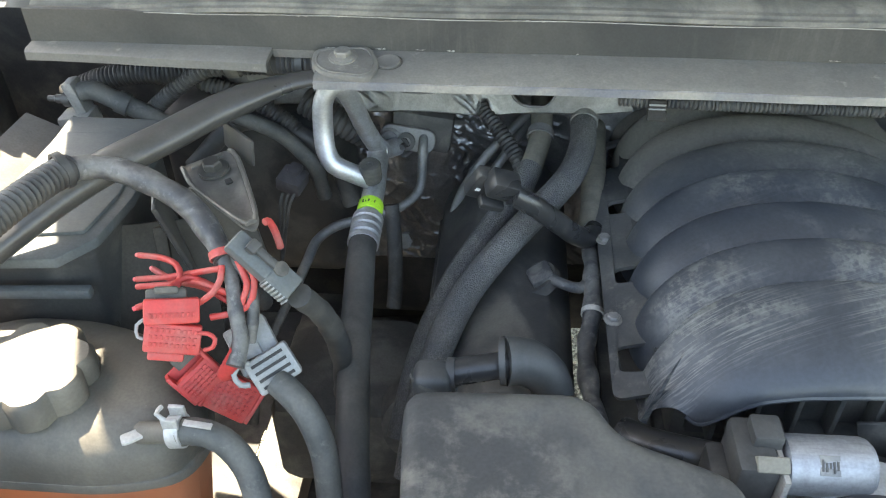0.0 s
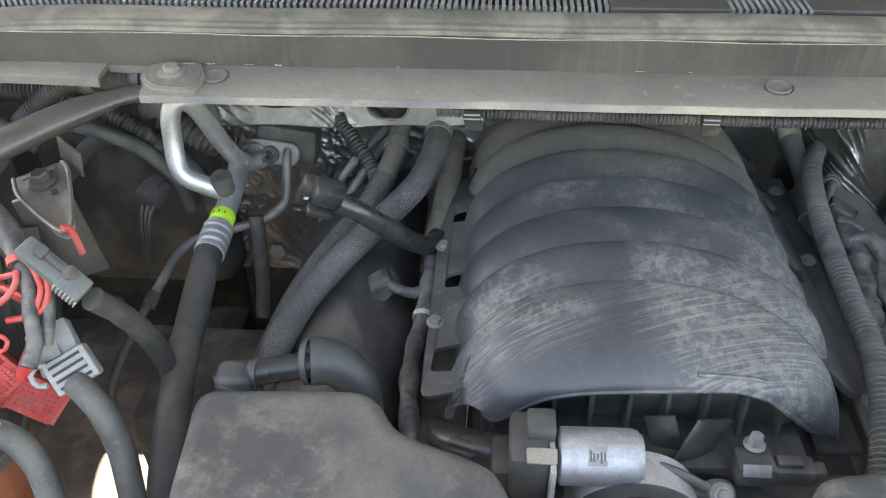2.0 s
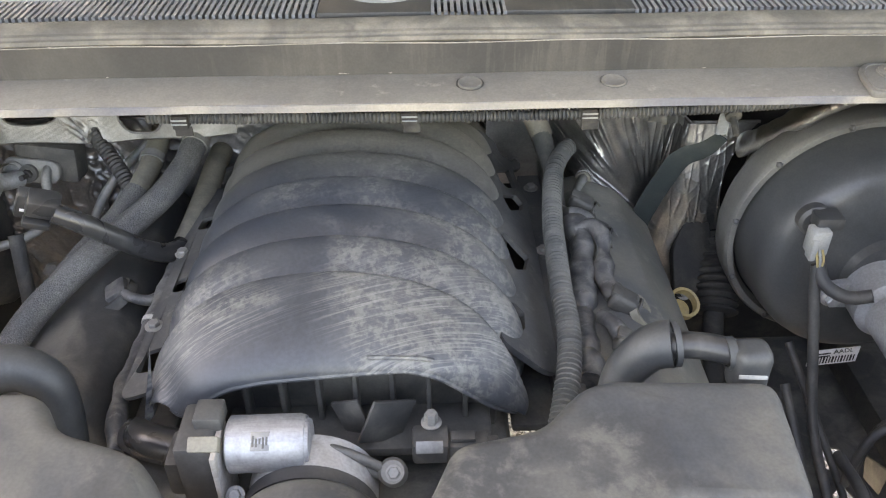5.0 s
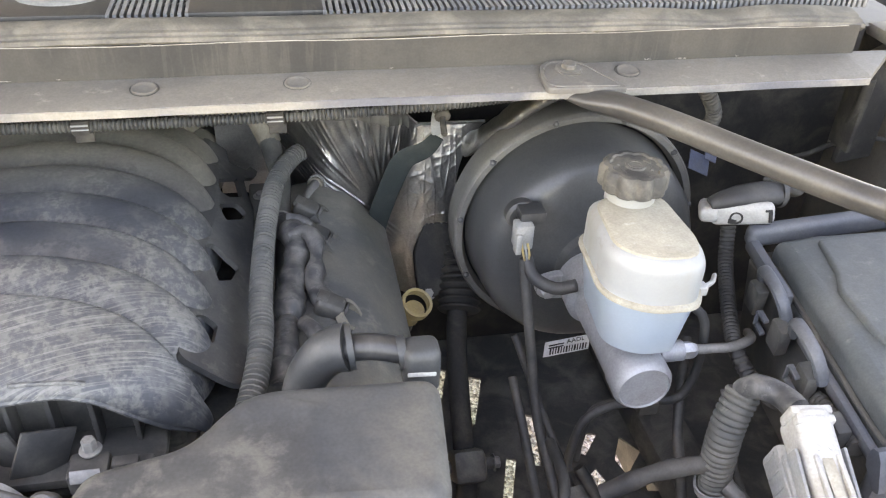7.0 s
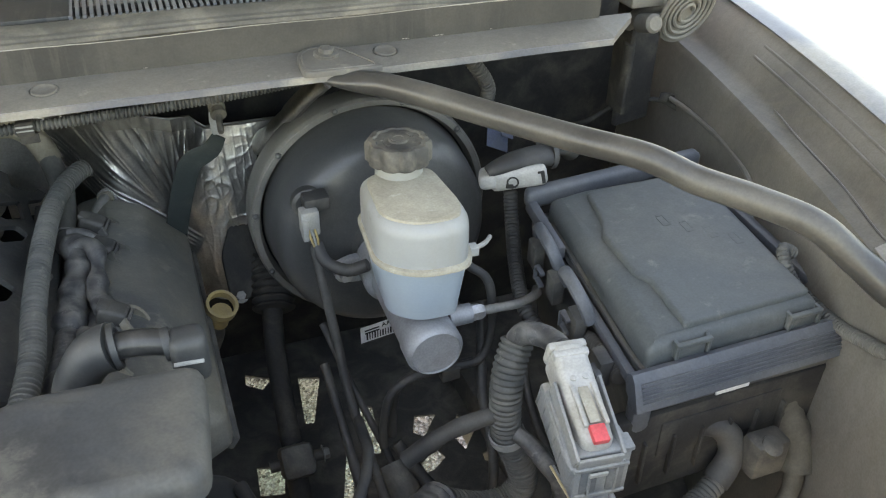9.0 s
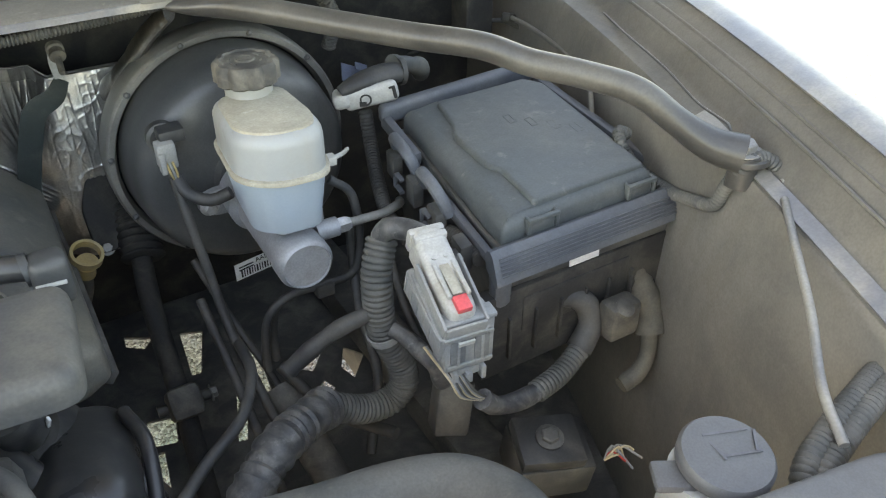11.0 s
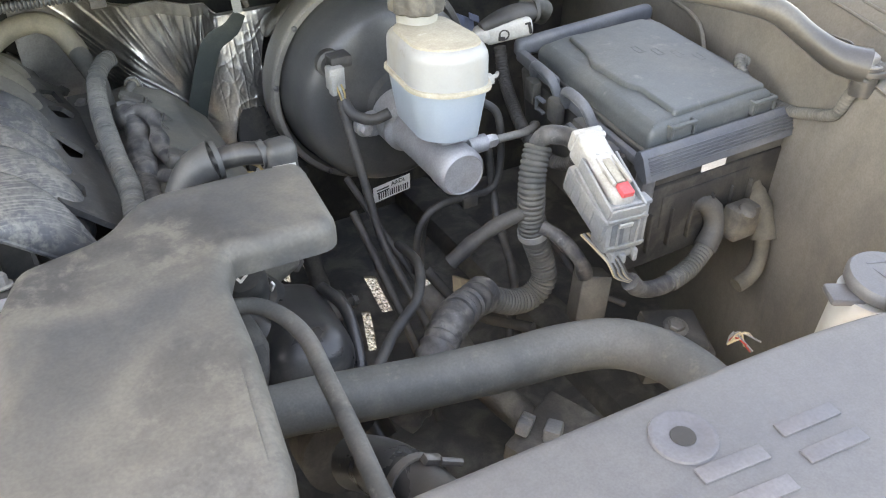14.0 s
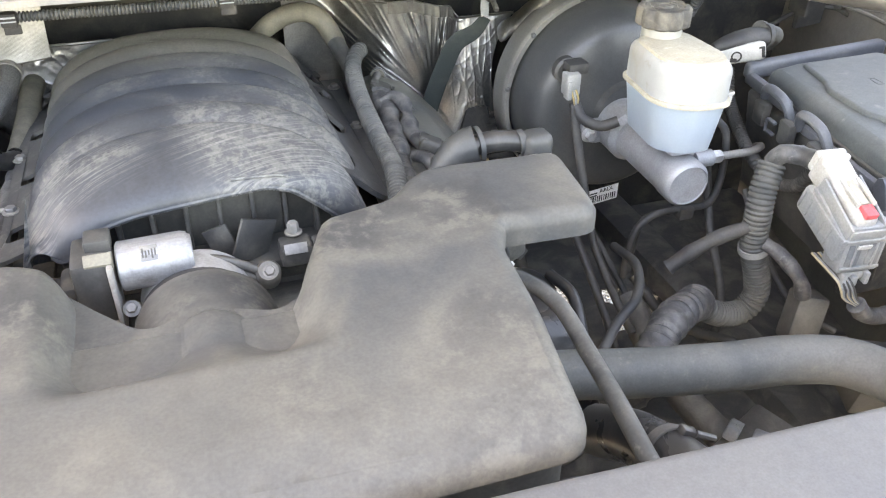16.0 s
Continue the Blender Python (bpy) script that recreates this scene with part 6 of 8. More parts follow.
def brace(side):
    mx = lambda p: p if side > 0 else (2 * XM - p[0], p[1], p[2])
    t = thing("brace_bar", mx((1.2, 0.5, 1.14)), "dusty dark tubular steel brace with flattened ends", "brace", "brace bars")
    pts = spline(BRACE if side > 0 else BRACE_L)
    n = len(pts)
    squeeze = lambda i: max(0.0, 1 - i / ((0.11 if side > 0 else 0.16) * n)) ** 0.7
    part("bar", sweep(pts, lambda i, d: (0.0148 if side > 0 else 0.0195 + 0.003 * min(1, i / (0.6 * n))) * (1 + (0.75 if side > 0 else -0.45) * squeeze(i)) + 0.006 * max(0, 1 - (n - 1 - i) / (0.10 * n)), 20, lambda i, d: (1.0 if side > 0 else 0.72) - (0.78 if side > 0 else 0.2) * squeeze(i)), M_brace, t)
    a, b = mx((0.975, 0.805, 0)), mx((1.425, 0.215, 0))
    out = [(0.9354, 0.8243), (0.9496, 0.837), (0.9883, 0.833), (1.0252, 0.7735), (1.0255, 0.766), (0.930, 0.7705), (0.930, 0.80)] if side > 0 else [(-0.2121, 0.828), (-0.1524, 0.837), (-0.1363, 0.802), (-0.1437, 0.7735), (-0.1942, 0.780), (-0.212, 0.80)]
    plate = part("end_plate", slab(smooth_outline(out, 0.010), 1.170, 1.1800, 0.0018, 3, lambda x, y: (y - 0.80) * 0.10), M_cowl, t)
    part("plate_bead", sweep([Vector((*p, 1.1800 + (p[1] - 0.80) * 0.10)) for p in smooth_outline(grown([o + (0.012,) for o in out], 0.86, sum(p[0] for p in out) / len(out), sum(p[1] for p in out) / len(out)), 0.010)], 0.0011, 6), M_cowl, plate)
    part("washer", lathe([(0.016, 0), (0.016, 0.0015), (0.012, 0.0025)], mx((0.968, 0.812, 1.1810)), (0, -0.1, 1), 26), M_stamp, t)
    bolt(t, mx((0.968, 0.812, 1.1825)), (0, -0.1, 1), 0.0095, 0.0075, M_stamp)
    part("foot_plate", slab(smooth_outline([mx((*p, 0))[:2] for p in [(1.360, 0.285), (1.385, 0.305), (1.425, 0.275), (1.415, 0.240), (1.385, 0.240)]], 0.015), 1.074, 1.0805, 0.002, 2), M_brace, t)
    part("foot_post", lathe([(0.016, 0), (0.014, 0.03)], mx((1.395, 0.263, 1.046)), (0, 0, 1), 18), M_brace, t)
    part("washer", lathe([(0.020, 0), (0.020, 0.003), (0.014, 0.004)], mx((1.393, 0.265, 1.0805)), (0, 0, 1), 26), M_brace, t)
    bolt(t, mx((1.393, 0.265, 1.084)), (0, 0, 1), 0.0125, 0.012)
    return t


brace(1)
brace(-1)
tie = thing("fender_loom", (1.38, 0.28, 1.05), "short corrugated loom looping by the brace foot", "wiring loom")
part("conduit", ribbed([(1.425, 0.240, 1.066), (1.408, 0.250, 1.079), (1.390, 0.255, 1.0755), (1.389, 0.272, 1.042), (1.394, 0.288, 1.008), (1.405, 0.325, 0.990), (1.420, 0.370, 0.972), (1.424, 0.415, 0.970), (1.417, 0.442, 0.982), (1.410, 0.456, 1.000), (1.418, 0.472, 1.010), (1.432, 0.470, 1.004)], 0.0082, 0.005, 0.2, 12), M_greyhose, tie)
bolt(tie, (1.420, 0.223, 1.054), (0, 0, 1), 0.0115, 0.012)
part("washer", lathe([(0.019, 0), (0.019, 0.003), (0.013, 0.004)], (1.420, 0.223, 1.0505), (0, 0, 1), 26), M_brace, tie)
part("blue_clip", box((1.428, 0.246, 1.066), (0.016, 0.012, 0.010), 0.003, (0, 0, -30)), M_blue, tie)
stop = thing("hood_bumper", (1.478, 0.255, 1.06), "pale rubber hood stop on the fender", "bumper")
part("pad", merge(box((1.474, 0.257, 1.080), (0.036, 0.026, 0.016), 0.004, (0, 12, 15)), box((1.474, 0.255, 1.066), (0.026, 0.02, 0.02), 0.003, (0, 12, 15))), M_tanhose, stop)
rod = thing("support_rod", (1.43, 0.15, 0.9), "thin bright steel support rod", "rod")
part("rod", tube([(1.385, 0.200, 1.063), (1.344, 0.154, 1.059), (1.278, 0.079, 1.052), (1.225, 0.022, 1.040), (1.20, -0.02, 1.030)], 0.0042, 10), M_steel, rod)
cable = thing("release_cable", (1.5, 0.5, 1.06), "thin cable clipped along the inner fender", "cable")
part("cable", tube([(1.397, 0.285, 1.086), (1.411, 0.303, 1.092), (1.427, 0.333, 1.086), (1.45, 0.387, 1.078), (1.482, 0.475, 1.082), (1.530, 0.60, 1.076), (1.573, 0.70, 1.070), (1.612, 0.79, 1.060), (1.650, 0.88, 1.050), (1.70, 1.02, 1.031)], 0.0016, 8), M_brace, cable)
corner = thing("corner_wiring", (1.35, 1.05, 1.0), "dark wires and a clip in the bay corner", "wiring loom")
part("wire", tube([(1.415, 1.02, 0.925), (1.445, 0.979, 0.948), (1.49, 0.97, 0.972), (1.54, 0.965, 0.980), (1.575, 0.955, 0.978), (1.60, 0.94, 0.965)], 0.0042, 10, 0.1), M_oxide, corner)
part("clip", box((1.585, 0.955, 0.982), (0.030, 0.018, 0.016), 0.004, (0, 20, 30)), M_oxide, corner)
low = thing("fender_wiring", (1.4, 0.75, 0.95), "dusty wiring along the lower inner fender", "wiring loom")
part("wire", tube([(1.585, 0.955, 0.985), (1.572, 0.87, 0.992), (1.548, 0.75, 0.994), (1.515, 0.65, 0.99), (1.47, 0.58, 0.96)], 0.004, 8), M_inner, low)


def hinge(side):
    mx = lambda p: p if side > 0 else (2 * XM - p[0], p[1], p[2])
    t = thing("hinge_assembly", mx((1.53, 0.86, 1.08)), "dusty hood hinge with a coiled flat spring", "hinge", "hood hinges")
    part("arm", merge(tube([mx((1.47, 0.93, 1.13)), mx((1.475, 0.89, 1.165)), mx((1.49, 0.86, 1.185))], 0.012, 12), box(mx((1.455, 0.885, 1.185)), (0.06, 0.05, 0.018), 0.005)), M_inner, t)
    coil, e1, e2 = [], Vector((0.985, 0.17, 0.0)), Vector((0.05, -0.28, 0.95))
    for k in range(150):
        a = k / 149 * 2 * math.pi * 4.5
        r = 0.010 + 0.042 * k / 149
        coil.append(Vector((1.515, 0.85, 1.168)) + e1 * r * math.cos(a) + e2 * r * math.sin(a))
    part("spring", sweep([Vector(mx(tuple(p))) for p in coil], 0.0032, 6), M_inner, t)
    part("spring_plate", lathe([(0.052, 0), (0.052, 0.004)], mx((1.518, 0.857, 1.168)), (0.16 * (1 if side > 0 else -1), -0.94, -0.28), 30), M_inner, t)
    # hinge post; the wide dark plate is added over a patch of shade
    part("mount", merge(box(mx((1.515, 0.955, 1.06)), (0.075, 0.012, 0.22), 0.004, (0, 0, 12 * side)), box(mx((1.478, 0.945, 1.07)), (0.010, 0.05, 0.18), 0.004), tube([mx((1.475, 0.925, 1.10)), mx((1.478, 0.93, 1.05)), mx((1.485, 0.95, 1.00))], 0.009, 10)), M_oxide, t)
    part("pivot", lathe([(0.014, -0.02), (0.014, 0.012), (0.010, 0.016)], mx((1.452, 0.85, 1.157)), (0, -1, 0.3), 20), M_inner, t)
    return t


hinge(1)
hinge(-1)

# ---- front: radiator cover, hoses, washer ----
cover = structure("radiator_cover", slab(smooth_outline([(-0.30, 0.012), (-0.20, 0.024), (0.50, 0.022), (0.92, 0.004, .03), (0.985, -0.001, .03), (1.06, -0.016), (1.22, -0.04), (1.30, -0.14), (1.30, -0.50), (-0.5, -0.50), (-0.5, -0.10)], 0.03), 1.015, 1.043, 0.012, 5, lambda x, y: 0.006 * (0.5 + 0.5 * math.tanh((x - 1.0) * 30)) - 0.02 * max(0, x - 1.05), 0.0, 0.03), M_cover, "smooth grey plastic radiator cover", "radiator cover")
part("fastener_recess", lathe([(0.0245, -0.001), (0.0235, 0.0016), (0.0215, 0.0020), (0.0195, 0.0016), (0.0120, 0.0004), (0.0100, 0.0004)], (0.832, -0.037, 1.0432), (0, 0, 1), 48), M_letter, cover)
# hole drawn as a black disc, the dark inside it painted
part("fastener_hole", lathe([(0.0090, 0), (0.0088, 0.0005), (0.003, 0.0006)], (0.832, -0.037, 1.0438), (0, 0, 1), 24), M_ink, cover)
for _c, _s, _r in (((0.768, -0.094), (0.058, 0.058), -7), ((0.842, -0.088), (0.058, 0.054), -6), ((0.916, -0.084), (0.056, 0.050), -5)):
    for _dx, _dy, _w, _h in ((0, 0.32, 0.92, 0.24), (0, -0.18, 0.92, 0.24)):
        part("emblem_bar", put(pose(_c[0], _c[1], 1.0437, 0, 0, _r), box((_dx * _s[0], _dy * _s[1], 0), (_w * _s[0], _h * _s[1], 0.0022), 0.0009)), M_letter, cover)

upper = thing("radiator_hose", (0.85, 0.28, 0.8), "thick grey dusty rubber radiator hose", "hose")
part("hose", tube([(0.50, 0.40, 0.80), (0.60, 0.352, 0.815), (0.70, 0.325, 0.82), (0.80, 0.298, 0.82), (0.90, 0.276, 0.82), (0.975, 0.262, 0.822), (1.03, 0.238, 0.825), (1.058, 0.195, 0.83), (1.06, 0.145, 0.84), (1.05, 0.09, 0.85), (1.045, 0.03, 0.855)], 0.0295, 24), M_radhose, upper)
part("end_clamp", ring_of((1.047, 0.055, 0.853), (0.1, 1, -0.1), 0.0297, 0.002, 0.012, 30), M_steel, upper)
bypass = thing("cooler_pipe", (0.67, 0.2, 0.9), "dusty grey curved cooler pipe", "pipe")
part("pipe", tube([(0.60, 0.372, 0.945), (0.642, 0.364, 0.95), (0.667, 0.338, 0.95), (0.679, 0.29, 0.95), (0.674, 0.22, 0.95), (0.668, 0.15, 0.95), (0.662, 0.09, 0.948), (0.66, 0.03, 0.94)], 0.0088, 14), M_greyhose, bypass)
lower = thing("shroud_hose", (0.72, 0.15, 0.85), "black hose with a steel spring clamp", "hose")
part("hose", tube([(0.705, 0.06, 0.925), (0.702, 0.10, 0.915), (0.695, 0.15, 0.895), (0.685, 0.20, 0.86)], 0.0265, 18), M_gloss, lower)
part("clamp", ring_of((0.7015, 0.108, 0.9125), (-0.1, 1, -0.4), 0.0268, 0.002, 0.011), M_block, lower)
part("clamp_ear", merge(box((0.716, 0.108, 0.939), (0.018, 0.010, 0.008), 0.002, (0, 30, 0)), tube([(0.722, 0.104, 0.938), (0.740, 0.100, 0.930)], 0.0035, 8)), M_brace, lower)
cup = thing("oil_filler", (0.68, 0.55, 0.8), "black oil filler neck and cap beside the duct", "filler cap")
part("cap", lathe([(0.026, 0), (0.028, 0.012), (0.028, 0.050), (0.024, 0.058), (0.018, 0.059)], (0.678, 0.495, 0.858), (-0.16, -0.42, 0.90), 30, 8, 0.05), M_gloss, cup)
part("neck", lathe([(0.052, -0.03), (0.042, 0.0), (0.036, 0.012), (0.034, 0.016)], (0.681, 0.503, 0.841), (-0.16, -0.42, 0.90), 30), M_gloss, cup)
FC = seat((0.678 - 0.16 * 0.0605, 0.495 - 0.42 * 0.0605, 0.858 + 0.90 * 0.0605), (0.94, -0.30, 0.02), (0.2, 0.85, 0.43))
part("mark", put(FC, box((-0.006, -0.005, 0), (0.003, 0.020, 0.0012), 0, (0, 0, 40)), box((0.006, -0.005, 0), (0.003, 0.020, 0.0012), 0, (0, 0, -40)), box((0, 0.010, 0), (0.003, 0.016, 0.0012), 0)), M_white, cup, "white printed mark")
part("side_mark", box((0.703, 0.474, 0.876), (0.003, 0.006, 0.012), 0.0005, (20, 10, 20)), M_white, cup)
housing = thing("filler_housing", (0.72, 0.44, 0.7), "glossy blue-black moulded housing beside the duct", "engine cover")
part("shell", box((0.715, 0.445, 0.785), (0.105, 0.20, 0.135), 0.042, (-14, 10, -10), 6), M_gloss, housing, "", 60)
part("rib", tube([(0.772, 0.50, 0.83), (0.782, 0.45, 0.828), (0.775, 0.40, 0.80), (0.762, 0.36, 0.765)], 0.008, 12), M_gloss, housing)
for _k, (_pts, _r) in enumerate((([(0.62, 0.52, 0.86), (0.66, 0.46, 0.85), (0.71, 0.40, 0.80), (0.76, 0.36, 0.72)], 0.018), ([(0.66, 0.60, 0.80), (0.72, 0.52, 0.79), (0.765, 0.44, 0.75), (0.78, 0.36, 0.68)], 0.022))):
    _h = thing("drive_hose", _pts[1], "glossy black rubber hose low beside the duct", "hose", "low black hoses")
    part("hose", tube(_pts, _r, 16), M_gloss, _h)
for _k, _pts in enumerate(([(0.93, 0.78, 0.80), (0.95, 0.70, 0.74), (0.98, 0.62, 0.66), (1.0, 0.55, 0.58)], [(0.92, 0.74, 0.76), (0.925, 0.66, 0.70), (0.93, 0.56, 0.62), (0.94, 0.5, 0.5)], [(0.985, 0.62, 0.70), (1.03, 0.56, 0.64), (1.08, 0.46, 0.66)],
                           [(1.15, 0.60, 0.84), (1.14, 0.52, 0.78), (1.16, 0.45, 0.72), (1.20, 0.40, 0.70)], [(1.13, 0.68, 0.86), (1.10, 0.60, 0.78), (1.09, 0.53, 0.70), (1.05, 0.48, 0.62)])):
    _h = thing("brake_cable", _pts[1], "dark wire run low in the bay", "cable", "low dark cables")
    part("cable", tube(_pts, 0.0055 + 0.0015 * (_k % 3), 10, 0.1), M_rubber, _h)
alt = thing("accessory_drive", (0.75, 0.45, 0.6), "dark accessory brackets and pulleys", "engine part")
part("bracket", merge(box((0.70, 0.50, 0.72), (0.14, 0.10, 0.16), 0.03), box((0.62, 0.42, 0.78), (0.10, 0.08, 0.20), 0.02), lathe([(0.06, 0), (0.06, 0.05), (0.02, 0.06)], (0.74, 0.42, 0.66), (0, -1, 0.2), 32)), M_block, alt)
part("cable", tube([(0.78, 0.36, 0.80), (0.83, 0.41, 0.80), (0.885, 0.455, 0.80), (0.92, 0.52, 0.80), (0.93, 0.60, 0.78)], 0.007, 10), M_rubber, alt)
conn2 = thing("fan_plug", (0.95, 0.28, 0.69), "grey fan plug on its bracket", "connector")
part("plug", merge(box((0.945, 0.285, 0.690), (0.034, 0.018, 0.020), 0.004, (10, 20, 40)), box((0.972, 0.262, 0.684), (0.030, 0.022, 0.020), 0.004, (0, 10, 40)), *[box((0.938 + 0.007 * k, 0.277 + 0.005 * k, 0.700), (0.002, 0.016, 0.006), 0.0005, (10, 20, 40)) for k in range(3)]), M_conn, conn2)
part("holder", box((0.98, 0.27, 0.66), (0.12, 0.08, 0.03), 0.006, (5, 0, 25)), M_block, conn2)
frame_rail = thing("chassis_rail", (1.0, 0.6, 0.4), "dark steel chassis rail and crossmember", "chassis")
part("rail", box((1.25, 0.5, 0.42), (0.09, 1.7, 0.16), 0.02), M_block, frame_rail)
part("far_rail", box((-0.33, 0.5, 0.42), (0.09, 1.7, 0.16), 0.02), M_block, frame_rail)
part("crossmember", box((0.4, 0.35, 0.36), (1.5, 0.16, 0.1), 0.02), M_block, frame_rail)
part("upper_arm", merge(tube([(0.98, 0.62, 0.66), (1.0, 0.50, 0.58), (1.05, 0.40, 0.52)], 0.025)), M_block, frame_rail)

washer = thing("washer_bottle", (1.12, 0.03, 0.85), "white washer bottle neck with a grey flip cap", "washer bottle")
part("neck", lathe([(0.027, 0), (0.028, 0.09)], (1.098, 0.022, 0.935), (0.05, -0.06, 1), 30), M_tankwhite, washer)
_wc = part("cap", lathe([(0.032, 0), (0.0345, 0.003), (0.0345, 0.010), (0.032, 0.0135), (0.018, 0.0145)], (1.114, 0.014, 1.028), (0, -0.1, 1), 40), M_cover, washer, "dusty grey flip cap with a moulded washer sign")
part("tab", box((1.078, 0.025, 1.026), (0.03, 0.025, 0.008), 0.003, (0, 0, -30)), M_cover, _wc)
part("washer_sign", merge(box((1.122, 0.006, 1.0425), (0.028, 0.002, 0.0015), 0, (0, 0, -20)), box((1.124, 0.026, 1.044), (0.034, 0.002, 0.0015), 0, (0, 0, -20)), box((1.108, 0.018, 1.043), (0.002, 0.02, 0.0015), 0, (0, 0, -5)), box((1.138, 0.010, 1.043), (0.002, 0.02, 0.0015), 0, (0, 0, -40))), M_letter, _wc)
for _k in range(2):
    _t = thing("headlamp_loom", (1.2, 0.0, 1.0), "dusty corrugated loom over the radiator cover edge", "wiring loom", "headlamp looms")
    part("conduit", ribbed([(1.145 + 0.010 * _k, -0.05, 0.985), (1.165 + 0.013 * _k, -0.018 - 0.006 * _k, 1.012), (1.205 + 0.016 * _k, -0.002 - 0.008 * _k, 1.02), (1.26 + 0.01 * _k, 0.012 - 0.010 * _k, 1.022), (1.33, 0.03 - 0.012 * _k, 1.01), (1.40, 0.05, 0.97)], 0.0105, 0.0055, 0.2, 14), M_greyhose, _t)

# ---- passenger side: air conditioning ----
ac = thing("ac_suction_line", (-0.17, 0.8, 0.92), "bright aluminium air-conditioning line with a rubber hose", "pipe")
part("loop", tube([(-0.150, 0.985, 0.962), (-0.168, 0.955, 0.975), (-0.182, 0.930, 1.020), (-0.192, 0.905, 1.075), (-0.200, 0.892, 1.100), (-0.212, 0.882, 1.106), (-0.222, 0.878, 1.090), (-0.225, 0.874, 1.055), (-0.222, 0.864, 1.028), (-0.212, 0.857, 1.012), (-0.195, 0.860, 1.000), (-0.172, 0.868, 0.984)], 0.0125, 18), M_alu, ac)
part("manifold_block", tube([(-0.172, 0.948, 0.972), (-0.168, 0.90, 0.968), (-0.166, 0.86, 0.965), (-0.166, 0.79, 0.957)], 0.0145, 18), M_alu, ac)
for _y in (0.955, 0.948):
    part("bead", ring_of((-0.172, _y, 0.9765), (0.2, 1, -0.6), 0.0125, 0.003, 0.004), M_alu, ac)
part("port_stem", lathe([(0.009, 0), (0.009, 0.02), (0.011, 0.022)], (-0.168, 0.872, 0.972), (0, -0.2, 1), 18), M_alu, ac)
part("port_cap", lathe([(0.013, 0), (0.014, 0.003), (0.014, 0.024), (0.012, 0.027), (0.004, 0.027), (0.003, 0.0255)], (-0.168, 0.868, 0.985), (0, -0.2, 1), 26), M_cap, ac, "dusty black service port cap")
_gl = part("sticker", lathe([(0.0158, 0), (0.0163, 0.001), (0.0163, 0.018), (0.0158, 0.019)], (-0.166, 0.842, 0.9635), (0, -1, -0.1), 26), M_green, ac, "bright green sticker band")
for _k in range(5):
    part("printed_bar", box((-0.1735 + 0.0036 * _k, 0.831, 0.9785 - 0.0008 * abs(_k - 2)), (0.0018, 0.005, 0.0008), 0), M_ink, _gl)
for _k in range(4):
    part("crimp", lathe([(0.0165, 0), (0.0195, 0.002), (0.0195, 0.010), (0.0165, 0.012)], (-0.166, 0.818 - 0.0125 * _k, 0.9605 - 0.0015 * _k), (0, -1, -0.12), 26), M_alu, ac)
part("rubber_hose", tube([(-0.166, 0.775, 0.957), (-0.164, 0.74, 0.953), (-0.158, 0.68, 0.946), (-0.150, 0.60, 0.934), (-0.140, 0.52, 0.915), (-0.130, 0.45, 0.885), (-0.125, 0.40, 0.84), (-0.12, 0.37, 0.78)], 0.0175, 18, 0.05), M_rubber, ac)
fit_plate = thing("expansion_block", (-0.14, 1.0, 0.93), "oblong aluminium fitting plate with a stud", "fitting")
_pl = slab(smooth_outline([(-0.040, -0.018), (0.040, -0.018), (0.040, 0.018), (-0.040, 0.018)], 0.018), 0, 0.012, 0.003)
_pl.transform(pose(-0.137, 1.005, 0.965, 72, 8, 0))
part("plate", _pl, M_steel, fit_plate)
part("block", merge(box((-0.118, 1.043, 0.972), (0.088, 0.075, 0.060), 0.007, (0, 8, 0)), box((-0.080, 1.05, 0.970), (0.012, 0.05, 0.066), 0.003, (0, 8, 0))), M_block, fit_plate)
part("port", lathe([(0.0165, 0), (0.0165, 0.005), (0.013, 0.007), (0.011, 0.004)], (-0.1615, 0.994, 0.968), (0, -0.95, 0.3), 28), M_steel, fit_plate)
part("stud_collar", ring_of((-0.138, 0.988, 0.968), (0, -0.95, 0.3), 0.007, 0.006, 0.006, 22), M_black, fit_plate)
part("stud", merge(lathe([(0.008, 0), (0.008, 0.008)], (-0.142, 0.994, 0.963), (0, -1, 0.3), 6), lathe([(0.004, 0), (0.004, 0.022)], (-0.142, 0.992, 0.963), (0, -1, 0.3), 10)), M_black, fit_plate)
liquid = thing("ac_liquid_line", (-0.2, 0.88, 0.86), "thin dull aluminium refrigerant line", "pipe")
part("pipe", tube([(-0.114, 1.0, 0.970), (-0.114, 0.985, 0.962), (-0.115, 0.975, 0.935), (-0.118, 0.962, 0.905), (-0.140, 0.938, 0.893), (-0.175, 0.918, 0.889), (-0.225, 0.897, 0.885), (-0.25, 0.872, 0.878), (-0.256, 0.83, 0.875), (-0.262, 0.79, 0.868)], 0.0068, 12), M_steel, liquid)
part("lower_pipe", tube([(-0.262, 0.79, 0.868), (-0.275, 0.75, 0.85), (-0.30, 0.70, 0.80), (-0.305, 0.66, 0.74)], 0.006, 12), M_block, liquid)
part("coupling", lathe([(0.010, 0), (0.010, 0.02)], (-0.262, 0.79, 0.868), (-0.15, -0.9, -0.3), 6), M_block, liquid)
part("valve", lathe([(0.012, 0), (0.012, 0.02), (0.007, 0.03)], (-0.30, 0.76, 0.86), (0, -0.3, 1), 18), M_block, liquid)
part("dryer_pipe", tube([(-0.155, 0.93, 0.90), (-0.150, 0.91, 0.86), (-0.148, 0.89, 0.80), (-0.15, 0.87, 0.76)], 0.011, 12), M_block, liquid)

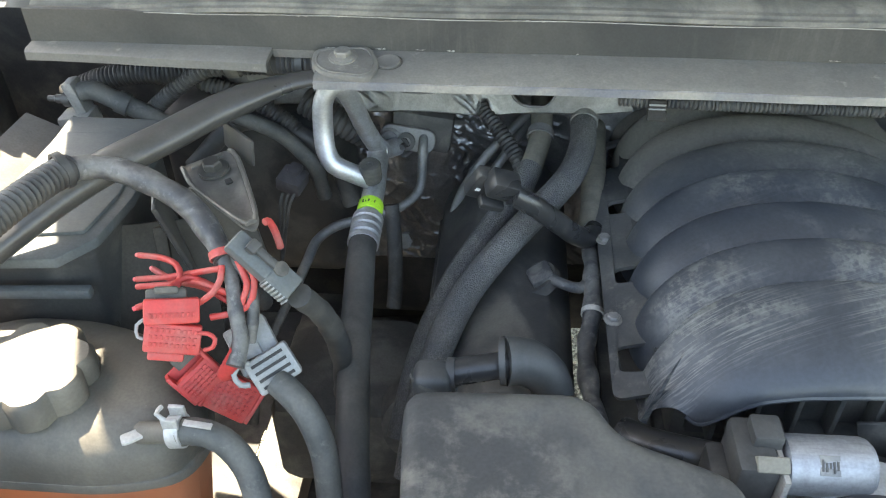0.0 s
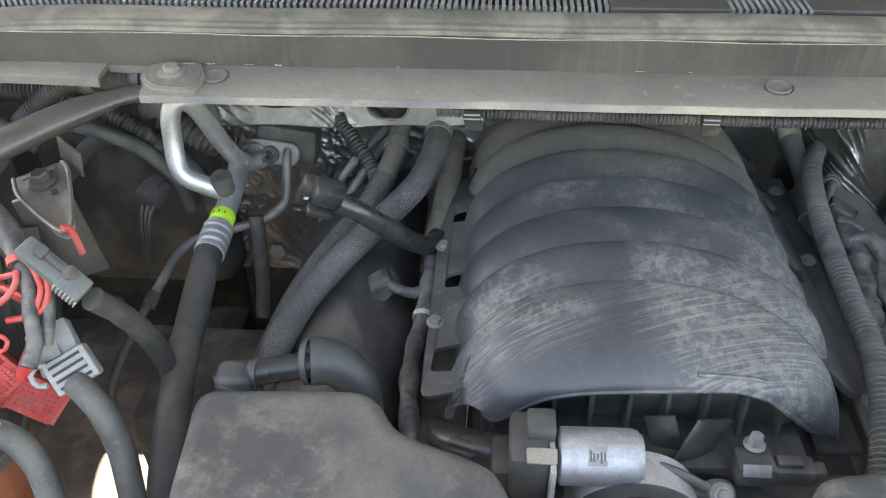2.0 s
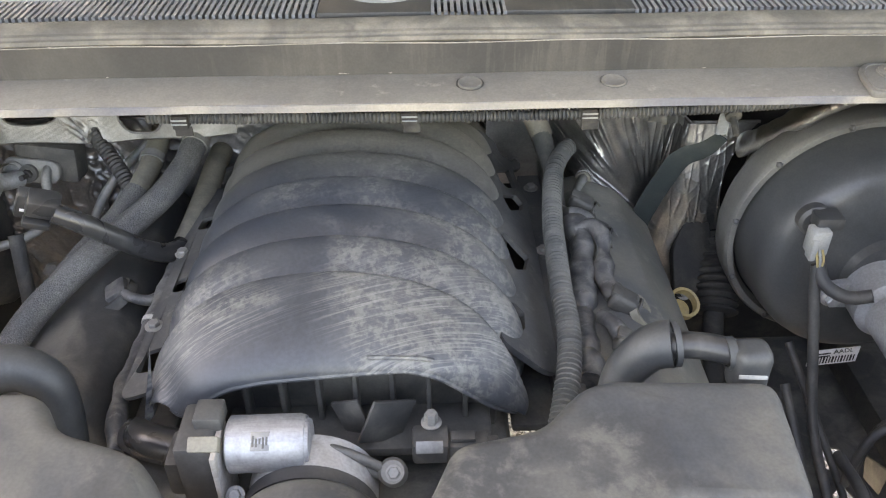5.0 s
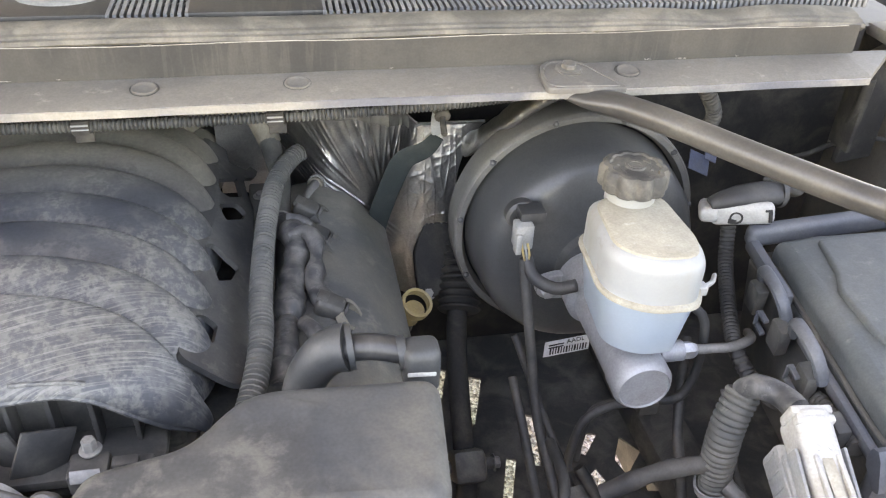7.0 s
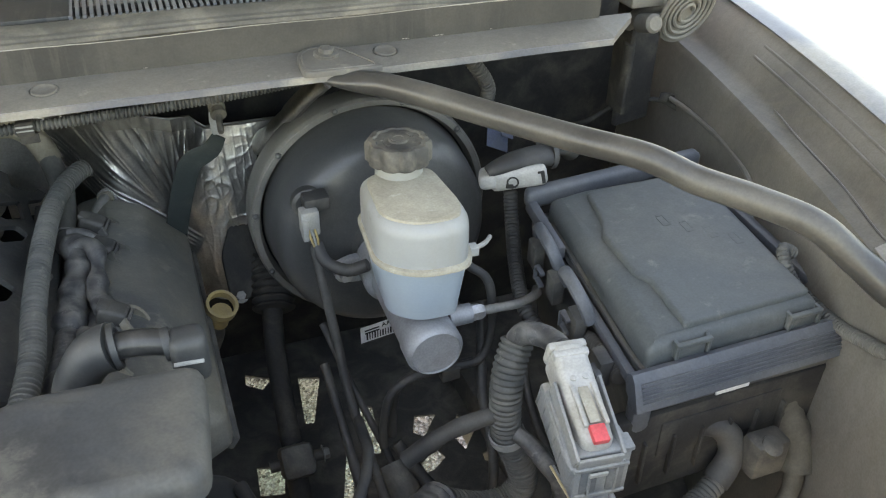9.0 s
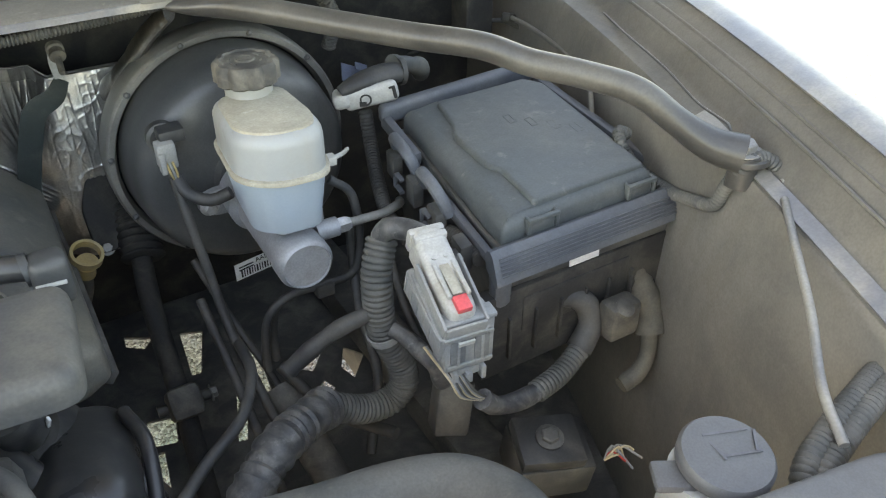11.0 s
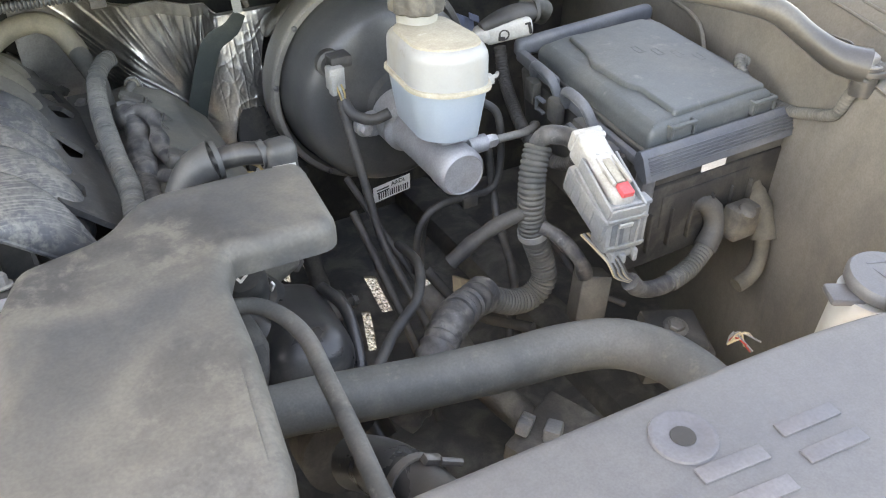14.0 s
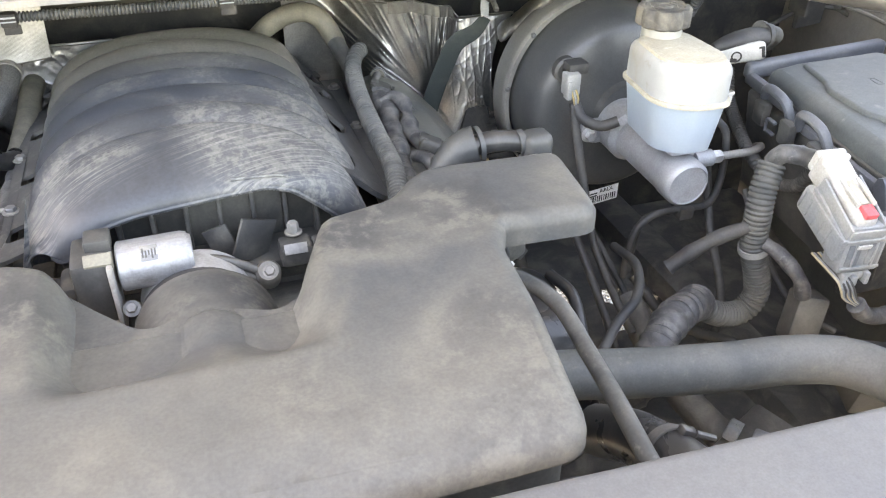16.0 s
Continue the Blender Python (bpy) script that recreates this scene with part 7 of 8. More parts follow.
# heater hoses
for _n, _top, _pts, _r in (("a", [(0.050, 1.05, 1.012), (0.050, 1.0, 1.0), (0.047, 0.965, 0.988), (0.036, 0.925, 0.972)], [(0.037, 0.928, 0.973), (0.018, 0.885, 0.955), (-0.02, 0.83, 0.93), (-0.06, 0.765, 0.895), (-0.09, 0.69, 0.85), (-0.11, 0.62, 0.78)], 0.0150),
                           ("b", [(0.112, 1.05, 1.02), (0.108, 1.01, 1.010), (0.106, 0.985, 1.005)], [(0.106, 0.988, 1.006), (0.102, 0.94, 1.0), (0.085, 0.885, 0.99), (0.045, 0.83, 0.972), (-0.005, 0.765, 0.950), (-0.045, 0.70, 0.925), (-0.075, 0.62, 0.88), (-0.09, 0.55, 0.80)], 0.0165)):
    _h = thing("heater_hose", _pts[2], "heater hose in a grey braided sleeve with a tan end", "hose", "heater hoses")
    part("rubber_end", tube(_top, _r, 16), M_tanhose, _h)
    part("braided_sleeve", tube(_pts, _r + 0.001, 18), M_braid, _h)
    _d = (Vector(_top[1]) - Vector(_top[2])).normalized()
    part("clamp", ring_of(tuple(Vector(_top[1]).lerp(Vector(_top[2]), 0.6)), tuple(_d), _r + 0.0003, 0.0025, 0.012), M_steel, _h)
tall = thing("vapour_hose", (0.12, 0.9, 0.9), "grey-brown rubber hose beside the intake", "hose")
part("hose", tube([(0.128, 1.05, 0.965), (0.125, 1.0, 0.96), (0.123, 0.95, 0.952), (0.118, 0.88, 0.942), (0.113, 0.83, 0.935)], 0.0165, 16), M_tanhose, tall)
purge = thing("purge_hose", (0.05, 0.78, 0.98), "black hose with a quick coupling and lock mark", "hose")
part("hose", tube([(0.012, 0.742, 1.058), (0.035, 0.748, 1.040), (0.065, 0.765, 1.005), (0.09, 0.785, 0.972), (0.108, 0.808, 0.952), (0.116, 0.83, 0.948)], 0.0125, 16), M_gloss, purge)
part("coupling", merge(box((0.0, 0.748, 1.066), (0.036, 0.028, 0.026), 0.005, (20, 25, 20)), box((-0.022, 0.76, 1.06), (0.03, 0.018, 0.04), 0.004, (20, 25, 20)), box((-0.012, 0.742, 1.045), (0.03, 0.016, 0.010), 0.003, (20, 25, 20))), M_gloss, purge)
for _k, (_dx, _dz) in enumerate(((-0.027, 0.006), (-0.024, 0.014), (-0.020, 0.022))):
    part("lock_mark", box((_dx, 0.7485 + 0.002 * _k, 1.052 + _dz), (0.005 if _k != 1 else 0.002, 0.001, 0.004), 0, (20, 25, 20)), M_white, purge)
cor = thing("wiper_loom", (0.0, 0.96, 0.98), "black corrugated conduit through the apron", "wiring loom")
part("conduit", ribbed([(-0.055, 1.03, 1.04), (-0.03, 1.0, 1.015), (-0.008, 0.975, 0.999), (0.018, 0.945, 0.975), (0.03, 0.92, 0.955)], 0.0115, 0.0062, 0.2, 14), M_rubber, cor)
for _k in range(2):
    _t = thing("heater_pipe", (-0.04, 1.0, 0.9), "thin curved steel heater pipe", "pipe", "heater pipes")
    part("pipe", tube([(0.035, 1.035, 0.995 - 0.012 * _k), (0.005 + 0.01 * _k, 1.01, 0.975 - 0.012 * _k), (-0.03 + 0.02 * _k, 0.99, 0.94 - 0.01 * _k), (-0.06 + 0.022 * _k, 0.975, 0.89), (-0.075 + 0.02 * _k, 0.96, 0.84)], 0.0068, 12), M_steel, _t)
hvac = thing("hvac_box", (-0.25, 1.1, 0.85), "black moulded heater box against the firewall", "heater box")
part("case", merge(box((-0.36, 1.08, 0.86), (0.28, 0.2, 0.30), 0.04, seg=3), box((-0.08, 1.16, 0.66), (0.36, 0.14, 0.26), 0.03)), M_black, hvac)
part("rim", tube([(-0.43, 0.93, 0.95), (-0.36, 0.955, 1.01), (-0.28, 0.95, 1.0), (-0.23, 0.94, 0.96), (-0.21, 0.93, 0.90)], 0.013, 12), M_black, hvac)
part("duct_ring", ribbed([(-0.27, 0.96, 1.045), (-0.22, 0.95, 1.02), (-0.18, 0.96, 0.99)], 0.02, 0.008), M_rubber, hvac)
comp = thing("compressor_clutter", (-0.15, 0.7, 0.7), "dark accessory castings low in the bay", "engine part")
part("casting", merge(box((-0.20, 0.78, 0.66), (0.20, 0.20, 0.16), 0.03), lathe([(0.05, 0), (0.05, 0.05), (0.02, 0.055)], (-0.1, 0.72, 0.72), (0.2, -1, 0.4), 28), box((-0.05, 0.60, 0.64), (0.12, 0.12, 0.18), 0.03)), M_block, comp)
part("small_plug", merge(box((-0.281, 0.897, 0.958), (0.036, 0.034, 0.024), 0.005, (10, 12, -14)), box((-0.277, 0.903, 0.972), (0.018, 0.020, 0.010), 0.004, (10, 12, -14))), M_purple, comp)
for _k in range(3):
    part("plug_wire", tube([(-0.291 + 0.008 * _k, 0.877, 0.950), (-0.294 + 0.006 * _k, 0.868, 0.935), (-0.297 + 0.004 * _k, 0.862, 0.90), (-0.30, 0.85, 0.84)], 0.0022, 6), M_black, comp)
part("glint_bolt", lathe([(0.013, 0), (0.013, 0.012)], (-0.145, 0.98, 0.80), (0, -1, 0.4), 6), M_steel, comp)

# behind the brace: looms along the cowl
left_loom = thing("cowl_side_loom", (-0.3, 0.92, 1.1), "black corrugated looms curving along under the cowl", "wiring loom")
part("conduit", ribbed([(-0.215, 0.915, 1.125), (-0.25, 0.918, 1.119), (-0.295, 0.93, 1.109), (-0.333, 0.93, 1.107), (-0.357, 0.93, 1.106), (-0.386, 0.93, 1.099), (-0.418, 0.93, 1.079), (-0.448, 0.93, 1.055), (-0.474, 0.93, 1.030), (-0.50, 0.93, 0.99)], 0.0115, 0.0058, 0.2, 16), M_rubber, left_loom)
part("upper_conduit", ribbed([(-0.195, 0.865, 1.146), (-0.222, 0.852, 1.153), (-0.245, 0.852, 1.153), (-0.270, 0.862, 1.147), (-0.298, 0.89, 1.136), (-0.325, 0.92, 1.122)], 0.0165, 0.0058, 0.2, 16), M_rubber, left_loom)
part("collar", ring_of((-0.345, 0.93, 1.1065), (1, 0, 0.05), 0.0118, 0.0025, 0.017), M_cap, left_loom)
part("clip", box((-0.347, 0.918, 1.118), (0.015, 0.008, 0.010), 0.002), M_cap, left_loom)
part("tie", ring_of((-0.236, 0.852, 1.153), (1, 0.02, -0.02), 0.0168, 0.002, 0.008), M_black, left_loom)
back_loom = thing("firewall_loom", (-0.5, 1.0, 1.06), "dusty thick corrugated conduit along the firewall", "wiring loom")
part("conduit", ribbed([(-0.36, 0.99, 1.068), (-0.415, 1.0, 1.063), (-0.464, 1.0, 1.058), (-0.512, 1.0, 1.057), (-0.563, 1.0, 1.045), (-0.62, 1.0, 1.02)], 0.0165, 0.0062, 0.14, 16), M_rubber, back_loom)
part("sleeve", tube([(-0.37, 0.99, 1.066), (-0.33, 0.985, 1.066), (-0.29, 0.98, 1.07)], 0.0165, 16), M_greyhose, back_loom)
under_loom = thing("lower_loom", (-0.3, 0.95, 1.0), "ribbed conduit dropping behind the brace", "wiring loom")
part("conduit", ribbed([(-0.41, 0.955, 1.075), (-0.390, 0.95, 1.069), (-0.354, 0.95, 1.058), (-0.319, 0.95, 1.038), (-0.285, 0.95, 1.009), (-0.269, 0.95, 0.978), (-0.264, 0.95, 0.930)], 0.0115, 0.006, 0.2, 14), M_rubber, under_loom)
part("smooth_conduit", tube([(-0.40, 0.93, 1.045), (-0.367, 0.93, 1.039), (-0.331, 0.93, 1.026), (-0.296, 0.93, 1.007), (-0.269, 0.93, 0.977), (-0.255, 0.93, 0.955), (-0.248, 0.93, 0.91)], 0.0105, 14), M_greyhose, under_loom)
rod = thing("cowl_brace_rod", (-0.3, 0.96, 1.1), "dusty flat steel rail below the cowl", "bracket")
part("rail", box((-0.16, 0.965, 1.085), (0.36, 0.03, 0.022), 0.006, (12, 0, 0)), M_inner, rod)
strut = thing("washer_pump", (-0.52, 0.91, 1.06), "grey cylinder with a steel stud against the fender", "pump")
part("link", merge(tube([(-0.545, 0.905, 1.076), (-0.529, 0.91, 1.077), (-0.50, 0.91, 1.063), (-0.464, 0.91, 1.044), (-0.43, 0.91, 1.02)], 0.0125, 16), ring_of((-0.493, 0.91, 1.0595), (0.04, 0, -0.02), 0.0127, 0.002, 0.016)), M_greyhose, strut)
part("saddle", merge(box((-0.548, 0.905, 1.068), (0.016, 0.026, 0.052), 0.004, (0, -14, 0)), box((-0.552, 0.90, 1.040), (0.045, 0.035, 0.022), 0.004, (0, -8, 0))), M_steel, strut)
part("stud", merge(lathe([(0.010, 0), (0.010, 0.010), (0.006, 0.012), (0.006, 0.022), (0.004, 0.024), (0.004, 0.034)], (-0.557, 0.905, 1.066), (-1, 0.1, -0.05), 12)), M_brace, strut)

case = thing("battery_case", (-0.46, 0.72, 0.9), "dusty grey battery case beneath the brace, partly sunlit", "battery case")
part("case_lid", slab(smooth_outline([(-0.527, 0.842), (-0.418, 0.842), (-0.395, 0.79), (-0.388, 0.68), (-0.398, 0.61), (-0.425, 0.575), (-0.535, 0.565), (-0.525, 0.79)], 0.004), 1.068, 1.079, 0.003, 2), M_fuse, case, "", 25)
part("raised_step", slab(smooth_outline([(-0.519, 0.80), (-0.408, 0.80), (-0.402, 0.68), (-0.412, 0.615), (-0.512, 0.60)], 0.004), 1.079, 1.083, 0.002, 2), M_fuse, case)
part("case_body", slab(smooth_outline([(-0.53, 0.835), (-0.42, 0.835), (-0.392, 0.68), (-0.405, 0.605), (-0.53, 0.585)], 0.008), 0.80, 1.068, 0.001, 1), M_black, case)
part("front_lip", box((-0.465, 0.580, 1.03), (0.12, 0.012, 0.012), 0.003, (0, 0, 4)), M_fuse, case)
ledge = thing("fender_ledge", (-0.57, 0.7, 1.03), "slanted sheet-metal ledge beside the battery case", "bracket")
part("slope", put(pose(-0.575, 0.70, 1.045, 0, 24, -3), box((0, 0, 0), (0.085, 0.34, 0.006), 0.002)), M_inner, ledge)
part("edge_bead", tube([(-0.535, 0.86, 1.064), (-0.53, 0.78, 1.066), (-0.532, 0.68, 1.064), (-0.54, 0.56, 1.055)], 0.0045, 8), M_brace, ledge)
side_plate = thing("support_plate", (-0.40, 0.62, 0.95), "slanted dusty sheet-metal support below the case", "bracket")
# plate and ribs carry their shade in the darkened paint colour
part("plate", put(pose(-0.385, 0.625, 0.975, 66, 0, 14), box((0, 0, 0), (0.17, 0.18, 0.005), 0.002)), M_innershade, side_plate)
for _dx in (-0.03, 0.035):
    part("stamped_rib", put(pose(-0.385, 0.625, 0.975, 66, 0, 14), box((_dx, 0, 0.004), (0.014, 0.17, 0.008), 0.003)), M_innershade, side_plate)
bracket_l = thing("stamped_bracket", (-0.29, 0.67, 1.08), "dusty stamped V bracket with a bolt and slot", "bracket")
VB = seat((-0.295, 0.697, 1.100), (0.80, 0.55, 0.10), (-0.45, 0.85, 0.05))
V_OUT = [(-0.031, 0.036), (0.023, 0.036), (0.026, 0.015), (0.010, -0.082), (0.0, -0.093), (-0.008, -0.084), (-0.030, -0.005)]
part("plate", put(VB @ Matrix.Diagonal((1, 1.08, 1, 1)), slab(smooth_outline(V_OUT, 0.008), -0.005, 0, 0.0015, 2, lambda x, y: -0.005 * math.exp(-((x - 0.002) / 0.012) ** 2) * min(1, max(0, -y - 0.005) / 0.02), 0, 0.005)), M_stamp, bracket_l)
part("rim", put(VB, tube([(-0.030, 0.036, 0), (-0.0295, -0.005, 0.001), (-0.0085, -0.083, 0.002), (0.0, -0.092, 0.002), (0.0095, -0.082, 0.002), (0.0255, 0.015, 0.001), (0.0225, 0.036, 0)], 0.0026, 8)), M_stamp, bracket_l)
part("upright_flange", put(VB, box((0.034, 0.030, 0.008), (0.004, 0.058, 0.03), 0.0015, (0, 12, 12))), M_brace, bracket_l)
part("embossed_bar", put(VB, box((-0.004, 0.029, 0.001), (0.036, 0.005, 0.003), 0.001, (0, 0, 4))), M_stamp, bracket_l)
# slot is a black block on the plate, painted as shaded depth
part("slot", put(VB, box((0.004, -0.016, 0.0), (0.007, 0.007, 0.003), 0.0005)), M_ink, bracket_l)
part("washer", put(VB, lathe([(0.017, 0), (0.017, 0.002), (0.012, 0.003)], (-0.003, 0.010, 0.001), (0, 0, 1), 26)), M_brace, bracket_l)
bolt(bracket_l, tuple(VB @ Vector((-0.003, 0.010, 0.003))), tuple(VB.to_3x3() @ Vector((0, 0, 1))), 0.0105, 0.011, M_brace)
tower = thing("bracket_post", (-0.33, 0.68, 0.95), "dark folded sheet post behind the stamped bracket", "bracket")
part("post", merge(put(pose(-0.335, 0.665, 1.02, 0, -14, 20), box((0, 0, 0), (0.006, 0.05, 0.16), 0.002)), put(pose(-0.30, 0.70, 1.03, 0, -8, 20), box((0, 0, 0), (0.06, 0.006, 0.12), 0.002))), M_brace, tower)

# coolant tank
tank = thing("coolant_tank", (-0.41, 0.46, 0.85), "coolant surge tank, dusty dark top over an orange base", "coolant tank")
TK = [(-0.288, 0.54), (-0.264, 0.47), (-0.278, 0.428), (-0.34, 0.410), (-0.48, 0.410), (-0.56, 0.39), (-0.57, 0.52), (-0.50, 0.585), (-0.38, 0.585)]
part("upper_half", slab(smooth_outline(TK, 0.05), 0.955, 1.015, 0.045, 8), M_tanktop, tank, "", 60)
part("seam", slab(smooth_outline(grown(TK, 1.03, -0.42, 0.46), 0.05), 0.946, 0.957, 0.003, 2), M_tanktop, tank)
part("lower_half", slab(smooth_outline(TK, 0.05), 0.82, 0.947, 0.001, 1, None, 0.02), M_coolant, tank)
part("cap", lathe([(0.050, 0), (0.056, 0.004), (0.056, 0.030), (0.052, 0.035), (0.030, 0.037)], (-0.415, 0.475, 1.008), (0, 0, 1), 64, 8, 0.13), M_tanktop, tank, "dusty dark lobed pressure cap")
part("outlet", lathe([(0.010, 0), (0.010, 0.045), (0.012, 0.05)], (-0.305, 0.435, 1.005), (0.9, -0.2, 0.35), 16), M_tanktop, tank)
tank_hose = thing("coolant_hose", (-0.22, 0.42, 0.98), "dusty grey coolant hose with a spring clamp", "hose")
part("hose", tube([(-0.272, 0.428, 1.018), (-0.25, 0.427, 1.022), (-0.228, 0.425, 1.015), (-0.208, 0.415, 0.995), (-0.197, 0.40, 0.965), (-0.192, 0.385, 0.93), (-0.19, 0.37, 0.88), (-0.19, 0.35, 0.80)], 0.0120, 16), M_greyhose, tank_hose)
part("clamp", merge(ring_of((-0.266, 0.428, 1.020), (1, 0, 0.15), 0.0125, 0.0022, 0.012), box((-0.268, 0.422, 1.036), (0.014, 0.004, 0.012), 0.001), box((-0.266, 0.436, 1.037), (0.014, 0.004, 0.012), 0.001), tube([(-0.270, 0.422, 1.040), (-0.278, 0.424, 1.046), (-0.276, 0.432, 1.046)], 0.002, 8), box((-0.245, 0.424, 1.035), (0.024, 0.006, 0.002), 0.0005, (0, 8, 0))), M_clamp, tank_hose)
part("tag", slab(smooth_outline([(-0.318, 0.424), (-0.300, 0.436), (-0.294, 0.427), (-0.305, 0.418), (-0.312, 0.414)], 0.003), 1.012, 1.0145, 0.001, 2), M_connwhite, tank_hose, "torn scrap of white tape")
hose2 = thing("power_cable", (-0.16, 0.45, 0.9), "thick grey cable sleeve leaving the plug", "cable")
part("sleeve", tube([(-0.192, 0.482, 1.028), (-0.180, 0.474, 1.024), (-0.163, 0.462, 1.012), (-0.150, 0.450, 0.98), (-0.146, 0.438, 0.94), (-0.146, 0.425, 0.88), (-0.15, 0.41, 0.80)], 0.0125, 16), M_greyhose, hose2)

# cut harness with red fuse holders
harness = thing("taped_harness", (-0.3, 0.56, 1.1), "taped grey harness arching over the tank", "wiring loom")
part("conduit", ribbed([(-0.44, 0.455, 1.165), (-0.424, 0.495, 1.172), (-0.412, 0.53, 1.175), (-0.402, 0.568, 1.173), (-0.392, 0.598, 1.170)], 0.0145, 0.0058, 0.2, 16), M_rubber, harness)
part("taped_run", tube([(-0.395, 0.594, 1.170), (-0.378, 0.606, 1.166), (-0.355, 0.608, 1.163), (-0.325, 0.600, 1.158), (-0.285, 0.585, 1.145), (-0.258, 0.562, 1.130), (-0.240, 0.54, 1.118)], 0.0115, 14, 0.25), M_tape, harness)
part("tie", ring_of((-0.396, 0.592, 1.171), (0.6, 0.8, 0.0), 0.0142, 0.003, 0.007), M_black, harness)
part("fork", tube([(-0.242, 0.542, 1.120), (-0.232, 0.525, 1.105), (-0.226, 0.505, 1.088), (-0.220, 0.488, 1.070), (-0.222, 0.47, 1.058)], 0.0075, 12, 0.3), M_tape, harness)
part("second_fork", tube([(-0.245, 0.545, 1.120), (-0.222, 0.535, 1.110), (-0.213, 0.515, 1.09), (-0.216, 0.498, 1.06)], 0.006, 12, 0.3), M_tape, harness)
part("red_band", ring_of((-0.243, 0.543, 1.121), (0.4, -0.8, -0.6), 0.0105, 0.0015, 0.007), M_red, harness)
greyplug = thing("cut_plug", (-0.2, 0.525, 1.12), "dusty grey ribbed plug with a black latch", "connector")
PL = seat((-0.201, 0.524, 1.126), (0.048, -0.013, -0.044), (0.35, 0.75, 0.25))
part("case", put(PL, box((-0.004, 0, 0), (0.062, 0.021, 0.016), 0.003)), M_fuse, greyplug)
part("collar", put(PL, box((0.020, 0, 0), (0.026, 0.025, 0.020), 0.003)), M_fuse, greyplug)
for _k in range(7):
    part("grip_rib", put(PL, box((0.010 + 0.0038 * _k, -0.0125, 0.003), (0.0016, 0.003, 0.014), 0.0004)), M_conn, greyplug)
part("latch", put(PL, box((-0.004, 0.004, 0.010), (0.034, 0.007, 0.006), 0.002), box((-0.018, 0.003, 0.012), (0.010, 0.012, 0.008), 0.002)), M_black, greyplug)
part("lock_button", put(PL, lathe([(0.0065, 0), (0.0065, 0.004), (0.003, 0.005)], (0.012, 0.005, 0.009), (0, 0, 1), 16)), M_cap, greyplug)
part("tail", tube([(-0.172, 0.520, 1.098), (-0.160, 0.545, 1.05), (-0.158, 0.58, 0.97), (-0.165, 0.60, 0.88)], 0.011, 14, 0.2), M_rubber, greyplug)
wires = thing("red_wire_bundle", (-0.29, 0.55, 1.09), "loose bundle of red power wires with stripped ends", "wires")
WIRES = [[(-0.335, 0.569, 1.094), (-0.310, 0.560, 1.100), (-0.290, 0.546, 1.105), (-0.284, 0.537, 1.099), (-0.286, 0.523, 1.093), (-0.287, 0.510, 1.092)],
         [(-0.340, 0.561, 1.071), (-0.302, 0.551, 1.085), (-0.268, 0.540, 1.102), (-0.243, 0.534, 1.113)],
         [(-0.339, 0.556, 1.066), (-0.302, 0.546, 1.080), (-0.268, 0.534, 1.095), (-0.235, 0.521, 1.095)],
         [(-0.314, 0.504, 1.089), (-0.298, 0.510, 1.094), (-0.288, 0.526, 1.097), (-0.279, 0.538, 1.097), (-0.263, 0.536, 1.094), (-0.232, 0.527, 1.084)],
         [(-0.258, 0.505, 1.097), (-0.246, 0.511, 1.104), (-0.240, 0.521, 1.112), (-0.240, 0.529, 1.121)],
         [(-0.222, 0.530, 1.127), (-0.212, 0.525, 1.118), (-0.211, 0.520, 1.105), (-0.216, 0.512, 1.091), (-0.231, 0.507, 1.085), (-0.249, 0.503, 1.083)],
         [(-0.226, 0.532, 1.125), (-0.217, 0.521, 1.109), (-0.221, 0.514, 1.096), (-0.225, 0.505, 1.080)],
         [(-0.323, 0.565, 1.081), (-0.297, 0.549, 1.082), (-0.266, 0.539, 1.085), (-0.237, 0.526, 1.079)]]
for _k, _w in enumerate(WIRES):
    _p = part("wire", tube(_w, 0.0030, 10), M_red, wires)
    if _k in (0, 1, 3, 7):
        _e = Vector(_w[0]) - Vector(_w[1])
        part("wire_core", lathe([(0.0022, 0), (0.0022, 0.003)], tuple(Vector(_w[0]) + _e.normalized() * 0.0005), tuple(_e), 10), M_pink, _p)
part("end_hook", tube([(-0.199, 0.570, 1.110), (-0.202, 0.572, 1.126), (-0.206, 0.572, 1.138), (-0.209, 0.568, 1.140)], 0.0034, 10), M_red, wires)


def ribs_on(w, h, nx, ny, z):
    """Small square studs in rows over a leaf."""
    out = []
    for i in range(nx):
        for j in range(ny):
            out.append(box((-w / 2 + w * (i + 0.5) / nx, -h / 2 + h * (j + 0.5) / ny, z), (w / nx * 0.6, h / ny * 0.6, 0.0022), 0.0004))
    return out


F1 = seat((-0.274, 0.486, 1.100), (0.038, 0.014, -0.008), (0.0, 0.55, 0.70))
F2 = seat((-0.2735, 0.4755, 1.083), (0.040, 0.010, -0.012), (-0.05, 0.45, 0.75))
fh = thing("fuse_holder", (-0.274, 0.49, 1.09), "red plastic fuse holder hinged open, studded faces", "fuse holder", "red fuse holders")
part("upper_leaf", put(F1, box((0, 0.003, -0.005), (0.046, 0.022, 0.013), 0.0025), *ribs_on(0.040, 0.007, 9, 1, 0.0018)), M_red, fh)
part("lower_leaf", put(F2, box((0, -0.001, -0.005), (0.047, 0.026, 0.012), 0.0025), *ribs_on(0.041, 0.019, 9, 3, 0.0014)), M_red, fh)
part("tab", put(F2, box((-0.004, -0.017, -0.004), (0.030, 0.008, 0.006), 0.002)), M_red, fh)
part("fuse", put(F1, box((-0.004, 0.014, -0.012), (0.034, 0.016, 0.012), 0.003), box((-0.004, 0.021, -0.006), (0.020, 0.006, 0.010), 0.002)), M_cap, fh)
